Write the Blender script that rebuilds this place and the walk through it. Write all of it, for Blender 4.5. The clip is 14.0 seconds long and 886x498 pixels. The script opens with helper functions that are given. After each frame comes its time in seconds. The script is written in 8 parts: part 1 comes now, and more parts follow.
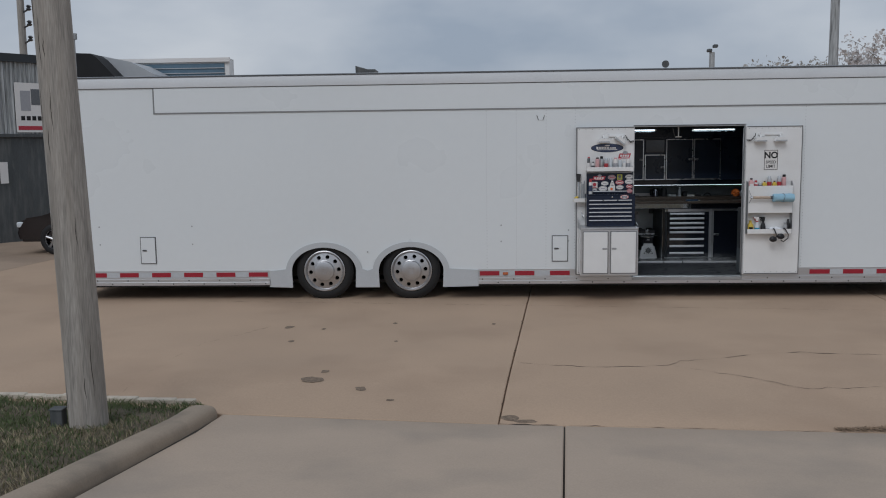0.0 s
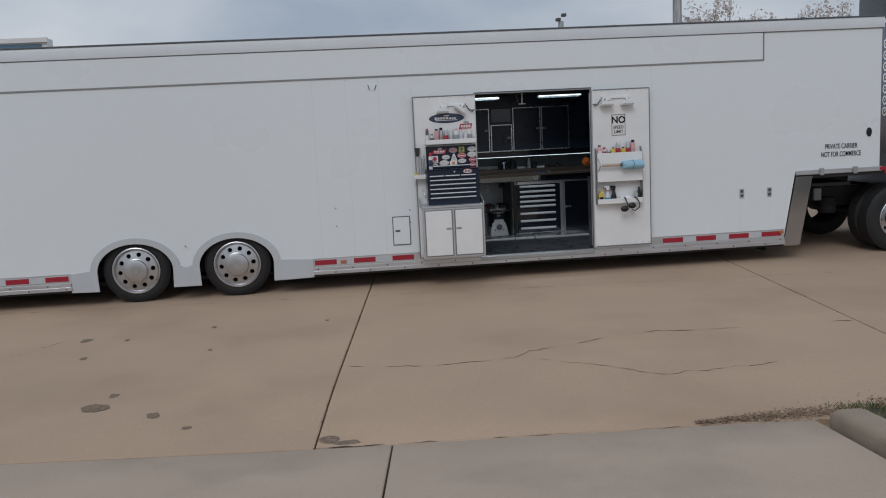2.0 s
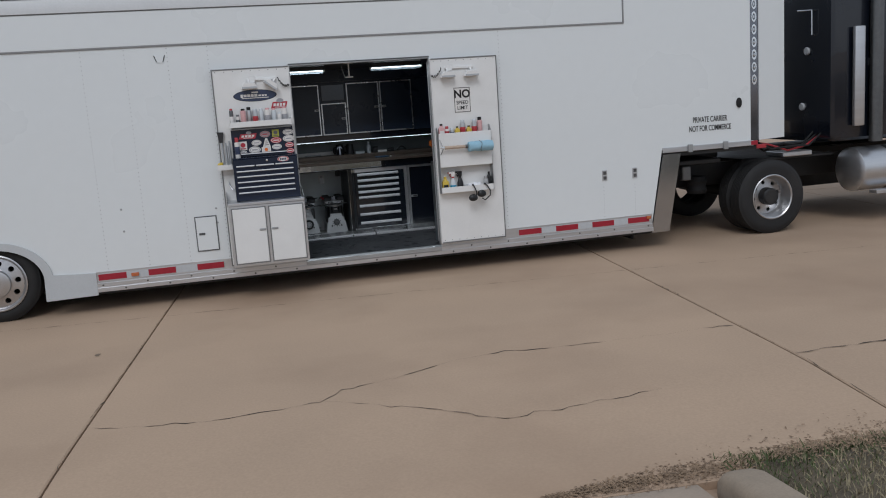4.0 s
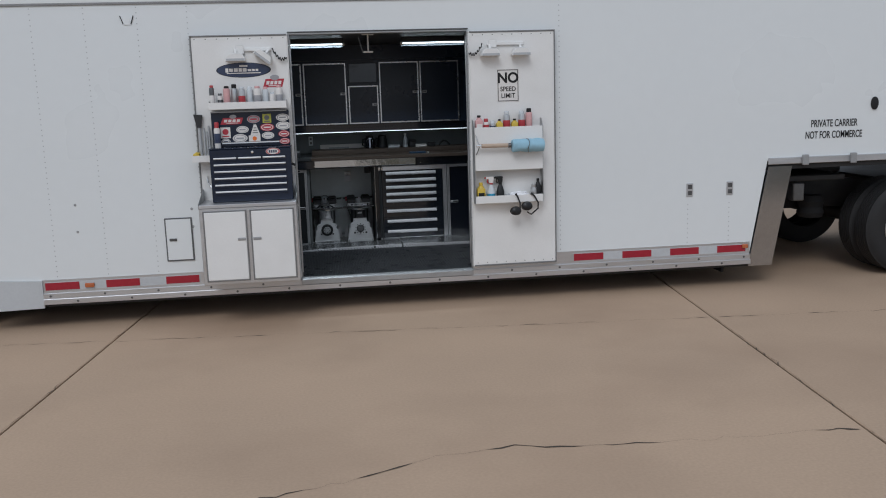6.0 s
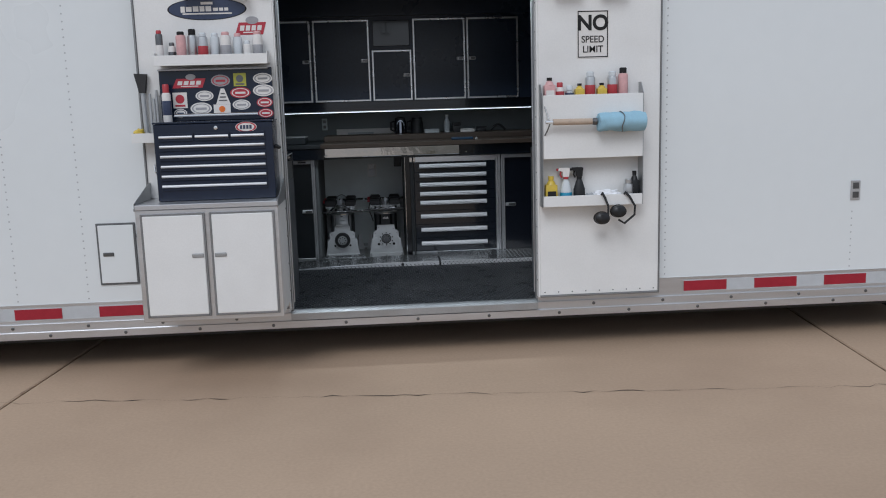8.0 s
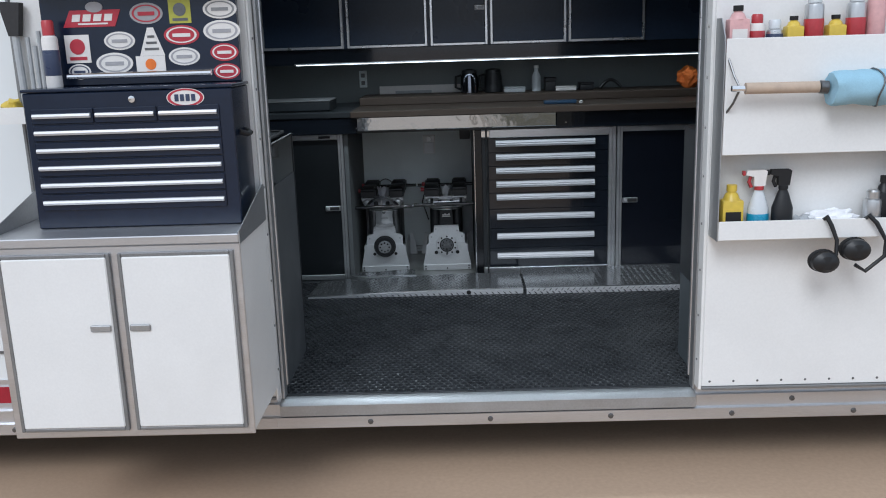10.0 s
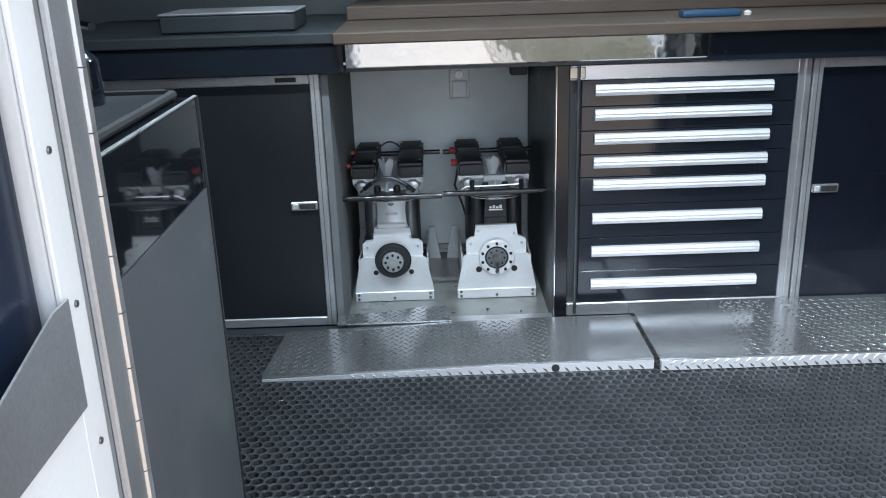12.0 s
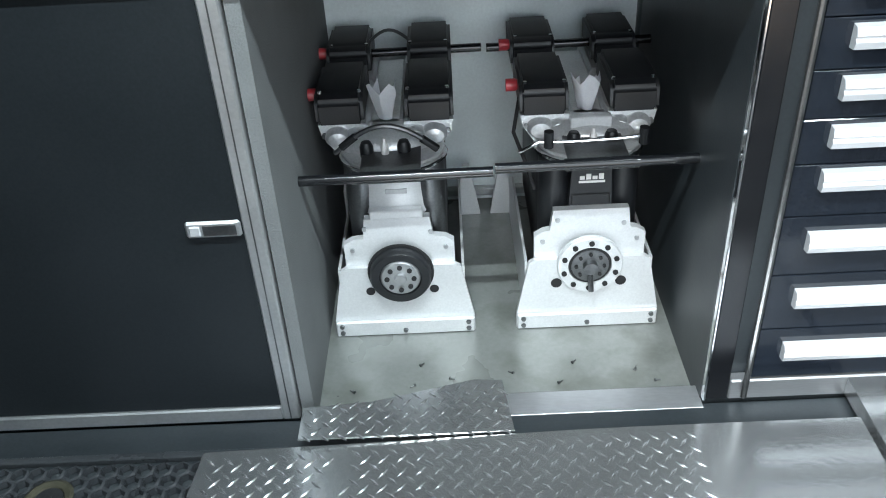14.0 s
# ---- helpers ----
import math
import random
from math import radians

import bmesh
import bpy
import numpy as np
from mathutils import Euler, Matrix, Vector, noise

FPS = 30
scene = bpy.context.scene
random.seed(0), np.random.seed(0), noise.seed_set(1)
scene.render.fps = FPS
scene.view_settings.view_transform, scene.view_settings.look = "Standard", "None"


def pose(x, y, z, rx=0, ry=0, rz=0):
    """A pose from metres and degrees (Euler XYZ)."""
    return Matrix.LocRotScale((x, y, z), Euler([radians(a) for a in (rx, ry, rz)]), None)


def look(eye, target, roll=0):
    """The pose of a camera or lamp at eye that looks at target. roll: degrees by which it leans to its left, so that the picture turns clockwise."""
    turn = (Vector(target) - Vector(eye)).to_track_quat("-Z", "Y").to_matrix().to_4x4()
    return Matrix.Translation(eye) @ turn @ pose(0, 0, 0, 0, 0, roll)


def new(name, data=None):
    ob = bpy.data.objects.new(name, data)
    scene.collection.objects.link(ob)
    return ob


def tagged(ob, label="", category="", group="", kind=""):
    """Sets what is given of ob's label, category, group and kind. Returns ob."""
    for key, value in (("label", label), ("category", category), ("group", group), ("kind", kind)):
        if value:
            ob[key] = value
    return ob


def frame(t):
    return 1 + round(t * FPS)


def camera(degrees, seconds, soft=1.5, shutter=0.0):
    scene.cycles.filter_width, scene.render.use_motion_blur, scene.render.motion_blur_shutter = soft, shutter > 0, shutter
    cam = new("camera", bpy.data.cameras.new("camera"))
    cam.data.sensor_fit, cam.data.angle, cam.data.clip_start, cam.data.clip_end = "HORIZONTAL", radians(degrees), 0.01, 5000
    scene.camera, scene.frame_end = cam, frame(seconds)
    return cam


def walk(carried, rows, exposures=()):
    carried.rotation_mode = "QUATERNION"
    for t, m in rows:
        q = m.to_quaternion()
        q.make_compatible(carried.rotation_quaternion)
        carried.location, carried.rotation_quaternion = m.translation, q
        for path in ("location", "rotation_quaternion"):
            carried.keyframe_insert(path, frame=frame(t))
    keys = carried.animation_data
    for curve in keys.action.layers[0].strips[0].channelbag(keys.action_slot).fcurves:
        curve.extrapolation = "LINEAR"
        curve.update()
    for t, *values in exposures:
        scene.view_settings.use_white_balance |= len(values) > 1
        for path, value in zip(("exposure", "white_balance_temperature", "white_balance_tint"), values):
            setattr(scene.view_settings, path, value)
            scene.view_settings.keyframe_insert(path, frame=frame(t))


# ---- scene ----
cam = camera(53.9, 14.0, soft=1.05)
PATH = [
    (0, (0.071, -0.014, 2.256), (-0.021, 1.971, 2.024), -0.7),
    (0.5, (0.029, 0.067, 2.201), (-0.279, 2.033, 2.003), -1.4),
    (1, (0.146, 0.429, 2.185), (-0.278, 2.372, 1.972), -2.7),
    (1.5, (0.498, 0.71, 2.158), (0.345, 2.689, 1.916), -3.2),
    (2, (0.561, 1.18, 2.153), (0.762, 3.149, 1.868), -2.8),
    (2.5, (0.788, 1.524, 2.164), (1.08, 3.477, 1.847), -3.5),
    (3, (1.062, 1.971, 2.11), (1.386, 3.916, 1.78), -3.9),
    (3.5, (1.245, 2.446, 2.058), (1.715, 4.361, 1.723), -4.0),
    (6, (2.551, 4.886, 1.939), (2.804, 6.84, 1.594), -1.8),
    (6.5, (2.633, 5.479, 1.839), (2.804, 7.443, 1.502), -1.2),
    (7, (2.738, 6.078, 1.726), (2.881, 8.046, 1.397), -1.6),
    (7.5, (2.816, 6.708, 1.622), (2.962, 8.677, 1.303), -1.7),
    (10, (2.97, 9.683, 1.658), (2.933, 11.63, 1.204), -1.8),
    (10.5, (2.906, 10.296, 1.624), (2.837, 12.239, 1.154), -2.0),
    (11, (2.838, 10.846, 1.604), (2.818, 12.779, 1.089), -2.5),
    (11.5, (2.789, 11.399, 1.568), (2.745, 13.317, 1.0), -1.8),
    (12, (2.673, 11.897, 1.54), (2.688, 13.789, 0.891), -1.8),
    (12.5, (2.653, 12.337, 1.473), (2.696, 14.207, 0.763), -2.1),
    (13, (2.669, 12.79, 1.462), (2.639, 14.61, 0.634), -1.8),
    (13.5, (2.657, 13.268, 1.421), (2.579, 14.997, 0.42), -2.3),
    (14, (2.633, 13.504, 1.498), (2.595, 15.151, 0.364), -3.4),
]
EXPOSE = [(0.0, -0.24, 6070, 10), (3.5, -0.04, 6110, 10), (6.0, 0.05, 6070, 10), (7.5, 0.12, 6040, 10), (10.0, 0.68, 5890, 9), (10.5, 0.84, 5840, 8), (11.0, 1.3, 5790, 8),
          (11.5, 1.85, 5790, 8), (12.5, 2.6, 5860, 8), (13.0, 2.80, 5970, 7), (14.0, 2.97, 6190, 5)]
walk(cam, [(t, look(eye, target, roll)) for t, eye, target, roll in PATH], EXPOSE)


# ---- world, sun, exposure ----
world = bpy.data.worlds.new("sky")
scene.world = world
world.use_nodes = True
wn, wl = world.node_tree.nodes, world.node_tree.links
wn.clear()
sky = wn.new("ShaderNodeTexSky")
sky.sky_type, sky.sun_disc = "NISHITA", False
sky.sun_elevation, sky.sun_rotation = radians(52), radians(200)
sky.dust_density, sky.air_density = 4.0, 1.0
skydim = wn.new("ShaderNodeVectorMath")
skydim.operation = "SCALE"
skydim.inputs["Scale"].default_value = 0.10
wl.new(sky.outputs[0], skydim.inputs[0])
wco = wn.new("ShaderNodeTexCoord")
wmap = wn.new("ShaderNodeMapping")
wmap.inputs["Scale"].default_value = (1.5, 1.5, 3.4)
wl.new(wco.outputs["Generated"], wmap.inputs[0])
cloud = wn.new("ShaderNodeTexNoise")
cloud.inputs["Scale"].default_value, cloud.inputs["Detail"].default_value = 1.7, 5.0
wl.new(wmap.outputs[0], cloud.inputs["Vector"])
cr = wn.new("ShaderNodeValToRGB")
cr.color_ramp.elements[0].position, cr.color_ramp.elements[1].position = 0.36, 0.66
cr.color_ramp.elements[0].color, cr.color_ramp.elements[1].color = (0.45, 0.51, 0.59, 1), (0.80, 0.82, 0.84, 1)
wl.new(cloud.outputs[0], cr.inputs[0])
wmix = wn.new("ShaderNodeMix")
wmix.data_type = "RGBA"
wmix.inputs[0].default_value = 0.88
wl.new(skydim.outputs[0], wmix.inputs[6])
wl.new(cr.outputs[0], wmix.inputs[7])
wbg = wn.new("ShaderNodeBackground")
wbg.inputs["Strength"].default_value = 0.86
wl.new(wmix.outputs[2], wbg.inputs[0])
wo = wn.new("ShaderNodeOutputWorld")
wl.new(wbg.outputs[0], wo.inputs[0])

sun_data = bpy.data.lights.new("sun", "SUN")
sun_data.energy, sun_data.angle, sun_data.color = 0.9, radians(25), (1.0, 0.985, 0.965)
sun = new("sun", sun_data)
sun.matrix_world = look((-8, -14, 26), (1, 12, 0))


# ---- materials ----
def mat(name, color, rough=0.5, metal=0.0, vary=0.10, scale=3.0, fine=60.0, bump=0.05, coat=0.0, stain=None, stain_scale=0.8,
        stain_amount=0.35, stretch=(1, 1, 1), per_object=0.0, rough_vary=0.12):
    """A painted, cast or mineral surface: base colour with broad and fine mottling, optional stains, fine relief."""
    m = bpy.data.materials.new(name)
    m.use_nodes = True
    n, l = m.node_tree.nodes, m.node_tree.links
    bsdf = n["Principled BSDF"]
    co = n.new("ShaderNodeTexCoord")
    mp = n.new("ShaderNodeMapping")
    mp.inputs["Scale"].default_value = stretch
    l.new(co.outputs["Object"], mp.inputs[0])

    def noise_of(s, d):
        t = n.new("ShaderNodeTexNoise")
        t.inputs["Scale"].default_value, t.inputs["Detail"].default_value = s, d
        l.new(mp.outputs[0], t.inputs["Vector"])
        return t

    broad, grain = noise_of(scale, 4), noise_of(fine, 3)
    add = n.new("ShaderNodeMath")
    add.operation = "ADD"
    l.new(broad.outputs[0], add.inputs[0])
    l.new(grain.outputs[0], add.inputs[1])
    rng = n.new("ShaderNodeMapRange")
    rng.inputs[1].default_value, rng.inputs[2].default_value = 0.6, 1.4
    rng.inputs[3].default_value, rng.inputs[4].default_value = 1 - vary, 1 + vary
    l.new(add.outputs[0], rng.inputs[0])
    value = rng.outputs[0]
    if per_object:
        info = n.new("ShaderNodeObjectInfo")
        r2 = n.new("ShaderNodeMapRange")
        r2.inputs[3].default_value, r2.inputs[4].default_value = 1 - per_object, 1 + per_object
        l.new(info.outputs["Random"], r2.inputs[0])
        mul = n.new("ShaderNodeMath")
        mul.operation = "MULTIPLY"
        l.new(value, mul.inputs[0])
        l.new(r2.outputs[0], mul.inputs[1])
        value = mul.outputs[0]
    sc = n.new("ShaderNodeVectorMath")
    sc.operation = "SCALE"
    sc.inputs[0].default_value = color[:3]
    l.new(value, sc.inputs["Scale"])
    out = sc.outputs[0]
    if stain:
        st = noise_of(stain_scale, 6)
        sr = n.new("ShaderNodeMapRange")
        sr.inputs[1].default_value, sr.inputs[2].default_value, sr.inputs[4].default_value = 0.5, 0.72, stain_amount
        l.new(st.outputs[0], sr.inputs[0])
        mx = n.new("ShaderNodeMix")
        mx.data_type = "RGBA"
        mx.inputs[7].default_value = (*stain, 1)
        l.new(sr.outputs[0], mx.inputs[0])
        l.new(out, mx.inputs[6])
        out = mx.outputs[2]
    l.new(out, bsdf.inputs["Base Color"])
    rr = n.new("ShaderNodeMapRange")
    rr.inputs[3].default_value, rr.inputs[4].default_value = max(0.02, rough - rough_vary), min(1, rough + rough_vary)
    l.new(broad.outputs[0], rr.inputs[0])
    l.new(rr.outputs[0], bsdf.inputs["Roughness"])
    bsdf.inputs["Metallic"].default_value = metal
    bsdf.inputs["Coat Weight"].default_value = coat
    if bump:
        b = n.new("ShaderNodeBump")
        b.inputs["Strength"].default_value, b.inputs["Distance"].default_value = bump, 0.004
        l.new(grain.outputs[0], b.inputs["Height"])
        l.new(b.outputs[0], bsdf.inputs["Normal"])
    return m


def glow(name, color, strength):
    m = bpy.data.materials.new(name)
    m.use_nodes = True
    b = m.node_tree.nodes["Principled BSDF"]
    b.inputs["Base Color"].default_value = (*color, 1)
    b.inputs["Emission Color"].default_value = (*color, 1)
    b.inputs["Emission Strength"].default_value = strength
    return m


M_WHITE = mat("white trailer skin", (0.725, 0.755, 0.765), 0.30, vary=0.014, scale=0.6, fine=9, bump=0.015, coat=0.25,
              stain=(0.62, 0.62, 0.61), stain_scale=0.7, stain_amount=0.045)
M_WHITE2 = mat("white powder coat", (0.76, 0.76, 0.75), 0.38, vary=0.04, scale=4, fine=120, bump=0.03,
               stain=(0.55, 0.54, 0.52), stain_scale=2.5, stain_amount=0.22)
M_RAILP = mat("grey painted rail", (0.62, 0.635, 0.65), 0.45, vary=0.05, bump=0.03)
M_FENDER = mat("grey white fender", (0.50, 0.52, 0.535), 0.45, vary=0.05, bump=0.03)
M_ALU = mat("mill aluminium", (0.62, 0.63, 0.65), 0.36, 0.9, vary=0.10, scale=6, fine=180, bump=0.04, stretch=(0.3, 1, 4))
M_ALUD = mat("dull aluminium trim", (0.42, 0.43, 0.44), 0.45, 0.8, vary=0.12, scale=9, fine=150, bump=0.05)
M_TRIM = mat("weathered edge trim", (0.24, 0.245, 0.25), 0.5, 0.6, vary=0.15, scale=9, fine=150, bump=0.05)
M_POLISH = mat("polished stainless", (0.72, 0.73, 0.74), 0.10, 1.0, vary=0.05, scale=2, fine=30, bump=0.01, rough_vary=0.06)
M_BELLY = mat("dull stainless", (0.22, 0.23, 0.26), 0.12, 1.0, vary=0.10, scale=3, fine=40, bump=0.02)
M_POLISHD = mat("dulled stainless", (0.44, 0.46, 0.49), 0.14, 1.0, vary=0.10, scale=3, fine=30, bump=0.03, rough_vary=0.05)
M_RIM = mat("polished aluminium rim", (0.53, 0.53, 0.54), 0.33, 0.9, vary=0.08, scale=12, fine=80, bump=0.03)
M_TYRE = mat("tyre rubber", (0.013, 0.013, 0.014), 0.75, vary=0.25, scale=9, fine=120, bump=0.15, stain=(0.035, 0.033, 0.03), stain_scale=4, stain_amount=0.3)
M_BLACK = mat("black gloss laminate", (0.010, 0.013, 0.019), 0.11, vary=0.2, scale=2, fine=40, bump=0.008, coat=0.3)
M_MIRRORBLACK = mat("mirror black laminate", (0.010, 0.012, 0.016), 0.035, vary=0.2, scale=2, fine=9, bump=0.01, coat=0.6, rough_vary=0.015)
M_BLACKS = mat("black satin panel", (0.022, 0.027, 0.031), 0.42, vary=0.25, scale=5, fine=160, bump=0.05)
M_DOORP = mat("satin black door panel", (0.0132, 0.0160, 0.0185), 0.34, vary=0.25, scale=3, fine=190, bump=0.05, stain=(0.020, 0.023, 0.027), stain_scale=2.2, stain_amount=0.5)
M_DOORP.node_tree.nodes["Principled BSDF"].inputs["Specular IOR Level"].default_value = 0.26
M_CHASSIS = mat("black chassis paint", (0.014, 0.014, 0.015), 0.55, vary=0.3, scale=6, bump=0.08, stain=(0.06, 0.055, 0.05), stain_scale=3)
M_NAVY = mat("dark navy gloss paint", (0.006, 0.008, 0.014), 0.25, vary=0.2, scale=1.5, fine=20, bump=0.006, coat=0.5)
M_GREYPANEL = mat("grey lining board", (0.68, 0.735, 0.74), 0.5, vary=0.10, scale=5, fine=140, bump=0.06, stain=(0.40, 0.42, 0.42), stain_scale=3)
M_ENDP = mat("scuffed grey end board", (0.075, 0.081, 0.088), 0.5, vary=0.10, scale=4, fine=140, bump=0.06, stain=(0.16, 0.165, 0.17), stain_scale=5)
M_CARPET = mat("grey carpet lining", (0.135, 0.143, 0.145), 0.9, vary=0.15, scale=14, fine=350, bump=0.4)
M_RUBBER = mat("black rubber mat", (0.034, 0.037, 0.041), 0.30, vary=0.3, scale=7, fine=200, bump=0.12, stain=(0.085, 0.09, 0.094), stain_scale=1.6)
M_PLATE = mat("tread plate aluminium", (0.52, 0.535, 0.545), 0.19, 0.88, vary=0.16, scale=5, fine=90, bump=0.05, stain=(0.36, 0.37, 0.37), stain_scale=5, stain_amount=0.4)
M_WOOD = mat("worn plywood bench", (0.070, 0.050, 0.037), 0.5, vary=0.25, scale=4, fine=50, bump=0.06, stretch=(0.3, 3, 3), stain=(0.085, 0.054, 0.034), stain_scale=3)
M_RED = mat("red reflective tape", (0.33, 0.014, 0.03), 0.35, vary=0.15, scale=20, fine=200, bump=0.03)
M_SILVERTAPE = mat("silver reflective tape", (0.49, 0.51, 0.53), 0.38, vary=0.08, scale=20, fine=200, bump=0.03)
M_AMBER = mat("amber lamp lens", (0.46, 0.13, 0.05), 0.2, vary=0.1, bump=0.02)
M_GROOVE = mat("grey sealant line", (0.24, 0.245, 0.25), 0.6, vary=0.15, bump=0.05)
M_HATCH = mat("dark hatch gasket", (0.11, 0.113, 0.118), 0.6, vary=0.15, bump=0.05)
# matt black parts; also the shade of depths and holes, put into colour
M_DARK = mat("matt black and void shade", (0.010, 0.010, 0.011), 0.8, vary=0.2, bump=0.03)
M_BRASS = mat("tarnished brass", (0.075, 0.072, 0.05), 0.55, 0.6, vary=0.3, scale=30, bump=0.1)
M_CAST = mat("cast aluminium", (0.66, 0.67, 0.68), 0.34, 0.55, vary=0.16, scale=18, fine=220, bump=0.16, stain=(0.30, 0.30, 0.29), stain_scale=14)
M_BILLET = mat("machined pale aluminium plate", (0.62, 0.63, 0.64), 0.38, 0.35, vary=0.10, scale=10, fine=240, bump=0.04)
M_COVER = mat("black anodised cover", (0.009, 0.010, 0.012), 0.46, 0.0, vary=0.25, scale=20, fine=250, bump=0.05)
M_BAR = mat("glossy black bar", (0.006, 0.0065, 0.008), 0.20, vary=0.2, scale=20, bump=0.0)
M_STEEL = mat("dark steel", (0.16, 0.165, 0.17), 0.35, 0.9, vary=0.2, scale=20, fine=200, bump=0.06)
M_CHROME = mat("chrome", (0.85, 0.86, 0.87), 0.10, 1.0, vary=0.04, scale=10, bump=0.0, rough_vary=0.04)
M_HANDLE = mat("brushed drawer pull", (0.56, 0.57, 0.59), 0.50, 0.45, vary=0.06, scale=12, fine=200, bump=0.03, stretch=(0.2, 1, 3))
M_PAPER = mat("white paper towel", (0.86, 0.87, 0.90), 0.85, vary=0.05, scale=30, fine=260, bump=0.12)
M_CONC = mat("tan weathered concrete", (0.442, 0.318, 0.222), 0.85, vary=0.10, scale=0.8, fine=55, bump=0.22, stain=(0.30, 0.205, 0.14), stain_scale=0.45, stain_amount=0.55, per_object=0.04)
M_CONCD = mat("darker blotched concrete", (0.37, 0.275, 0.20), 0.8, vary=0.14, scale=0.9, fine=55, bump=0.22, stain=(0.17, 0.13, 0.10), stain_scale=0.35, stain_amount=0.75)
M_CONCG = mat("grey concrete apron", (0.45, 0.356, 0.275), 0.85, vary=0.10, scale=1.2, fine=70, bump=0.22, stain=(0.22, 0.20, 0.175), stain_scale=0.7, stain_amount=0.5)
M_KERB = mat("worn concrete kerb", (0.33, 0.265, 0.20), 0.85, vary=0.14, scale=4, fine=70, bump=0.35, stain=(0.17, 0.145, 0.115), stain_scale=2.6, stain_amount=0.6)
M_EDGE = mat("pale concrete edge", (0.52, 0.46, 0.38), 0.85, vary=0.2, scale=6, fine=60, bump=0.4)
M_SOIL = mat("dry thatch soil", (0.115, 0.092, 0.062), 0.95, vary=0.35, scale=6, fine=90, bump=0.6)
M_CRACK = mat("dirt filled crack", (0.055, 0.045, 0.035), 0.95, vary=0.4, scale=20, bump=0.4)
M_POLE = mat("weathered pole wood", (0.34, 0.31, 0.275), 0.85, vary=0.45, scale=6, fine=30, bump=0.9, stretch=(4, 4, 0.25), stain=(0.16, 0.135, 0.11), stain_scale=3, stain_amount=0.5)
M_CORR = mat("weathered galvanised sheet", (0.38, 0.39, 0.39), 0.5, 0.35, vary=0.55, scale=3, fine=11, bump=0.1, stretch=(3, 3, 0.2), stain=(0.11, 0.11, 0.105), stain_scale=4.5, stain_amount=0.85)
M_CORRD = mat("dark grey ribbed sheet", (0.075, 0.082, 0.085), 0.55, 0.2, vary=0.25, scale=3, fine=30, bump=0.1, stretch=(2, 2, 0.3), stain=(0.16, 0.16, 0.155), stain_scale=5, stain_amount=0.55)
M_BLUEBIN = mat("navy plastic", (0.006, 0.008, 0.012), 0.75, vary=0.2, bump=0.05)
M_BLUEBIN.node_tree.nodes["Principled BSDF"].inputs["Specular IOR Level"].default_value = 0.15


# ---- mesh helpers ----
BASE = {}
# the workshop bay is drawn in its own measures; PLACE lays them into the trailer
YARD = Matrix.Identity(4)
BAY = Matrix.Translation((0.182, 0.638, 0.050)) @ Matrix.Scale(0.9416, 4)
PLACE = YARD


def bay_y(y):
    """The bay's own measure of a depth in the yard."""
    return (y - 0.638) / 0.9416


def bay_z(z):
    return (z - 0.050) / 0.9416


def thing(name, base, label, category, group="", kind=""):
    """An Empty at a thing's base; its parts are given in world metres."""
    ob = new(name)
    ob.location = PLACE @ Vector(base)
    ob.empty_display_size = 0.1
    BASE[ob.name] = PLACE @ Vector(base)
    return tagged(ob, label, category, group, kind)


def finish(name, me, material, parent, label):
    me.polygons.foreach_set("use_smooth", [True] * len(me.polygons))
    me.set_sharp_from_angle(angle=radians(34))
    me.materials.append(material)
    ob = new(name, me)
    if parent is not None:
        ob.parent = parent
        BASE[ob.name] = BASE[parent.name]
        if label:
            ob["label"] = label
    return ob


def part(name, bm, material, parent=None, label=""):
    """Links a bmesh as one mesh under a thing or a part."""
    if PLACE is not YARD:
        bm.transform(PLACE)
    if parent is not None:
        bmesh.ops.translate(bm, vec=-BASE[parent.name], verts=bm.verts)
    bmesh.ops.recalc_face_normals(bm, faces=bm.faces)
    me = bpy.data.meshes.new(name)
    bm.to_mesh(me)
    bm.free()
    return finish(name, me, material, parent, label)


def pydata(name, verts, faces, material, parent=None, label=""):
    me = bpy.data.meshes.new(name)
    v = np.asarray(verts, dtype=float) * PLACE[0][0] + np.array(PLACE.translation)
    if parent is not None:
        v = v - np.array(BASE[parent.name])
    me.from_pydata(v.tolist(), [], faces)
    me.update()
    return finish(name, me, material, parent, label)


def box(bm, x0, x1, y0, y1, z0, z1, bevel=0.0, seg=1):
    v = [bm.verts.new((x, y, z)) for x in (x0, x1) for y in (y0, y1) for z in (z0, z1)]
    f = [bm.faces.new([v[i] for i in q]) for q in ((0, 1, 3, 2), (4, 6, 7, 5), (0, 4, 5, 1), (2, 3, 7, 6), (0, 2, 6, 4), (1, 5, 7, 3))]
    if bevel:
        bmesh.ops.bevel(bm, geom=list({e for q in f for e in q.edges}), offset=bevel, segments=seg, affect="EDGES", profile=0.6)
    return bm


def B(x0, x1, y0, y1, z0, z1, bevel=0.0, seg=1):
    return box(bmesh.new(), x0, x1, y0, y1, z0, z1, bevel, seg)


def prism(bm, pts, axis, a, b):
    """Extrudes a polygon along x, y or z from a to b. pts: the two other coordinates in order."""
    def at(p, w):
        return {"x": (w, p[0], p[1]), "y": (p[0], w, p[1]), "z": (p[0], p[1], w)}[axis]
    lo, hi = [bm.verts.new(at(p, a)) for p in pts], [bm.verts.new(at(p, b)) for p in pts]
    bm.faces.new(lo), bm.faces.new(list(reversed(hi)))
    k = len(pts)
    for i in range(k):
        bm.faces.new((lo[i], hi[i], hi[(i + 1) % k], lo[(i + 1) % k]))
    return bm


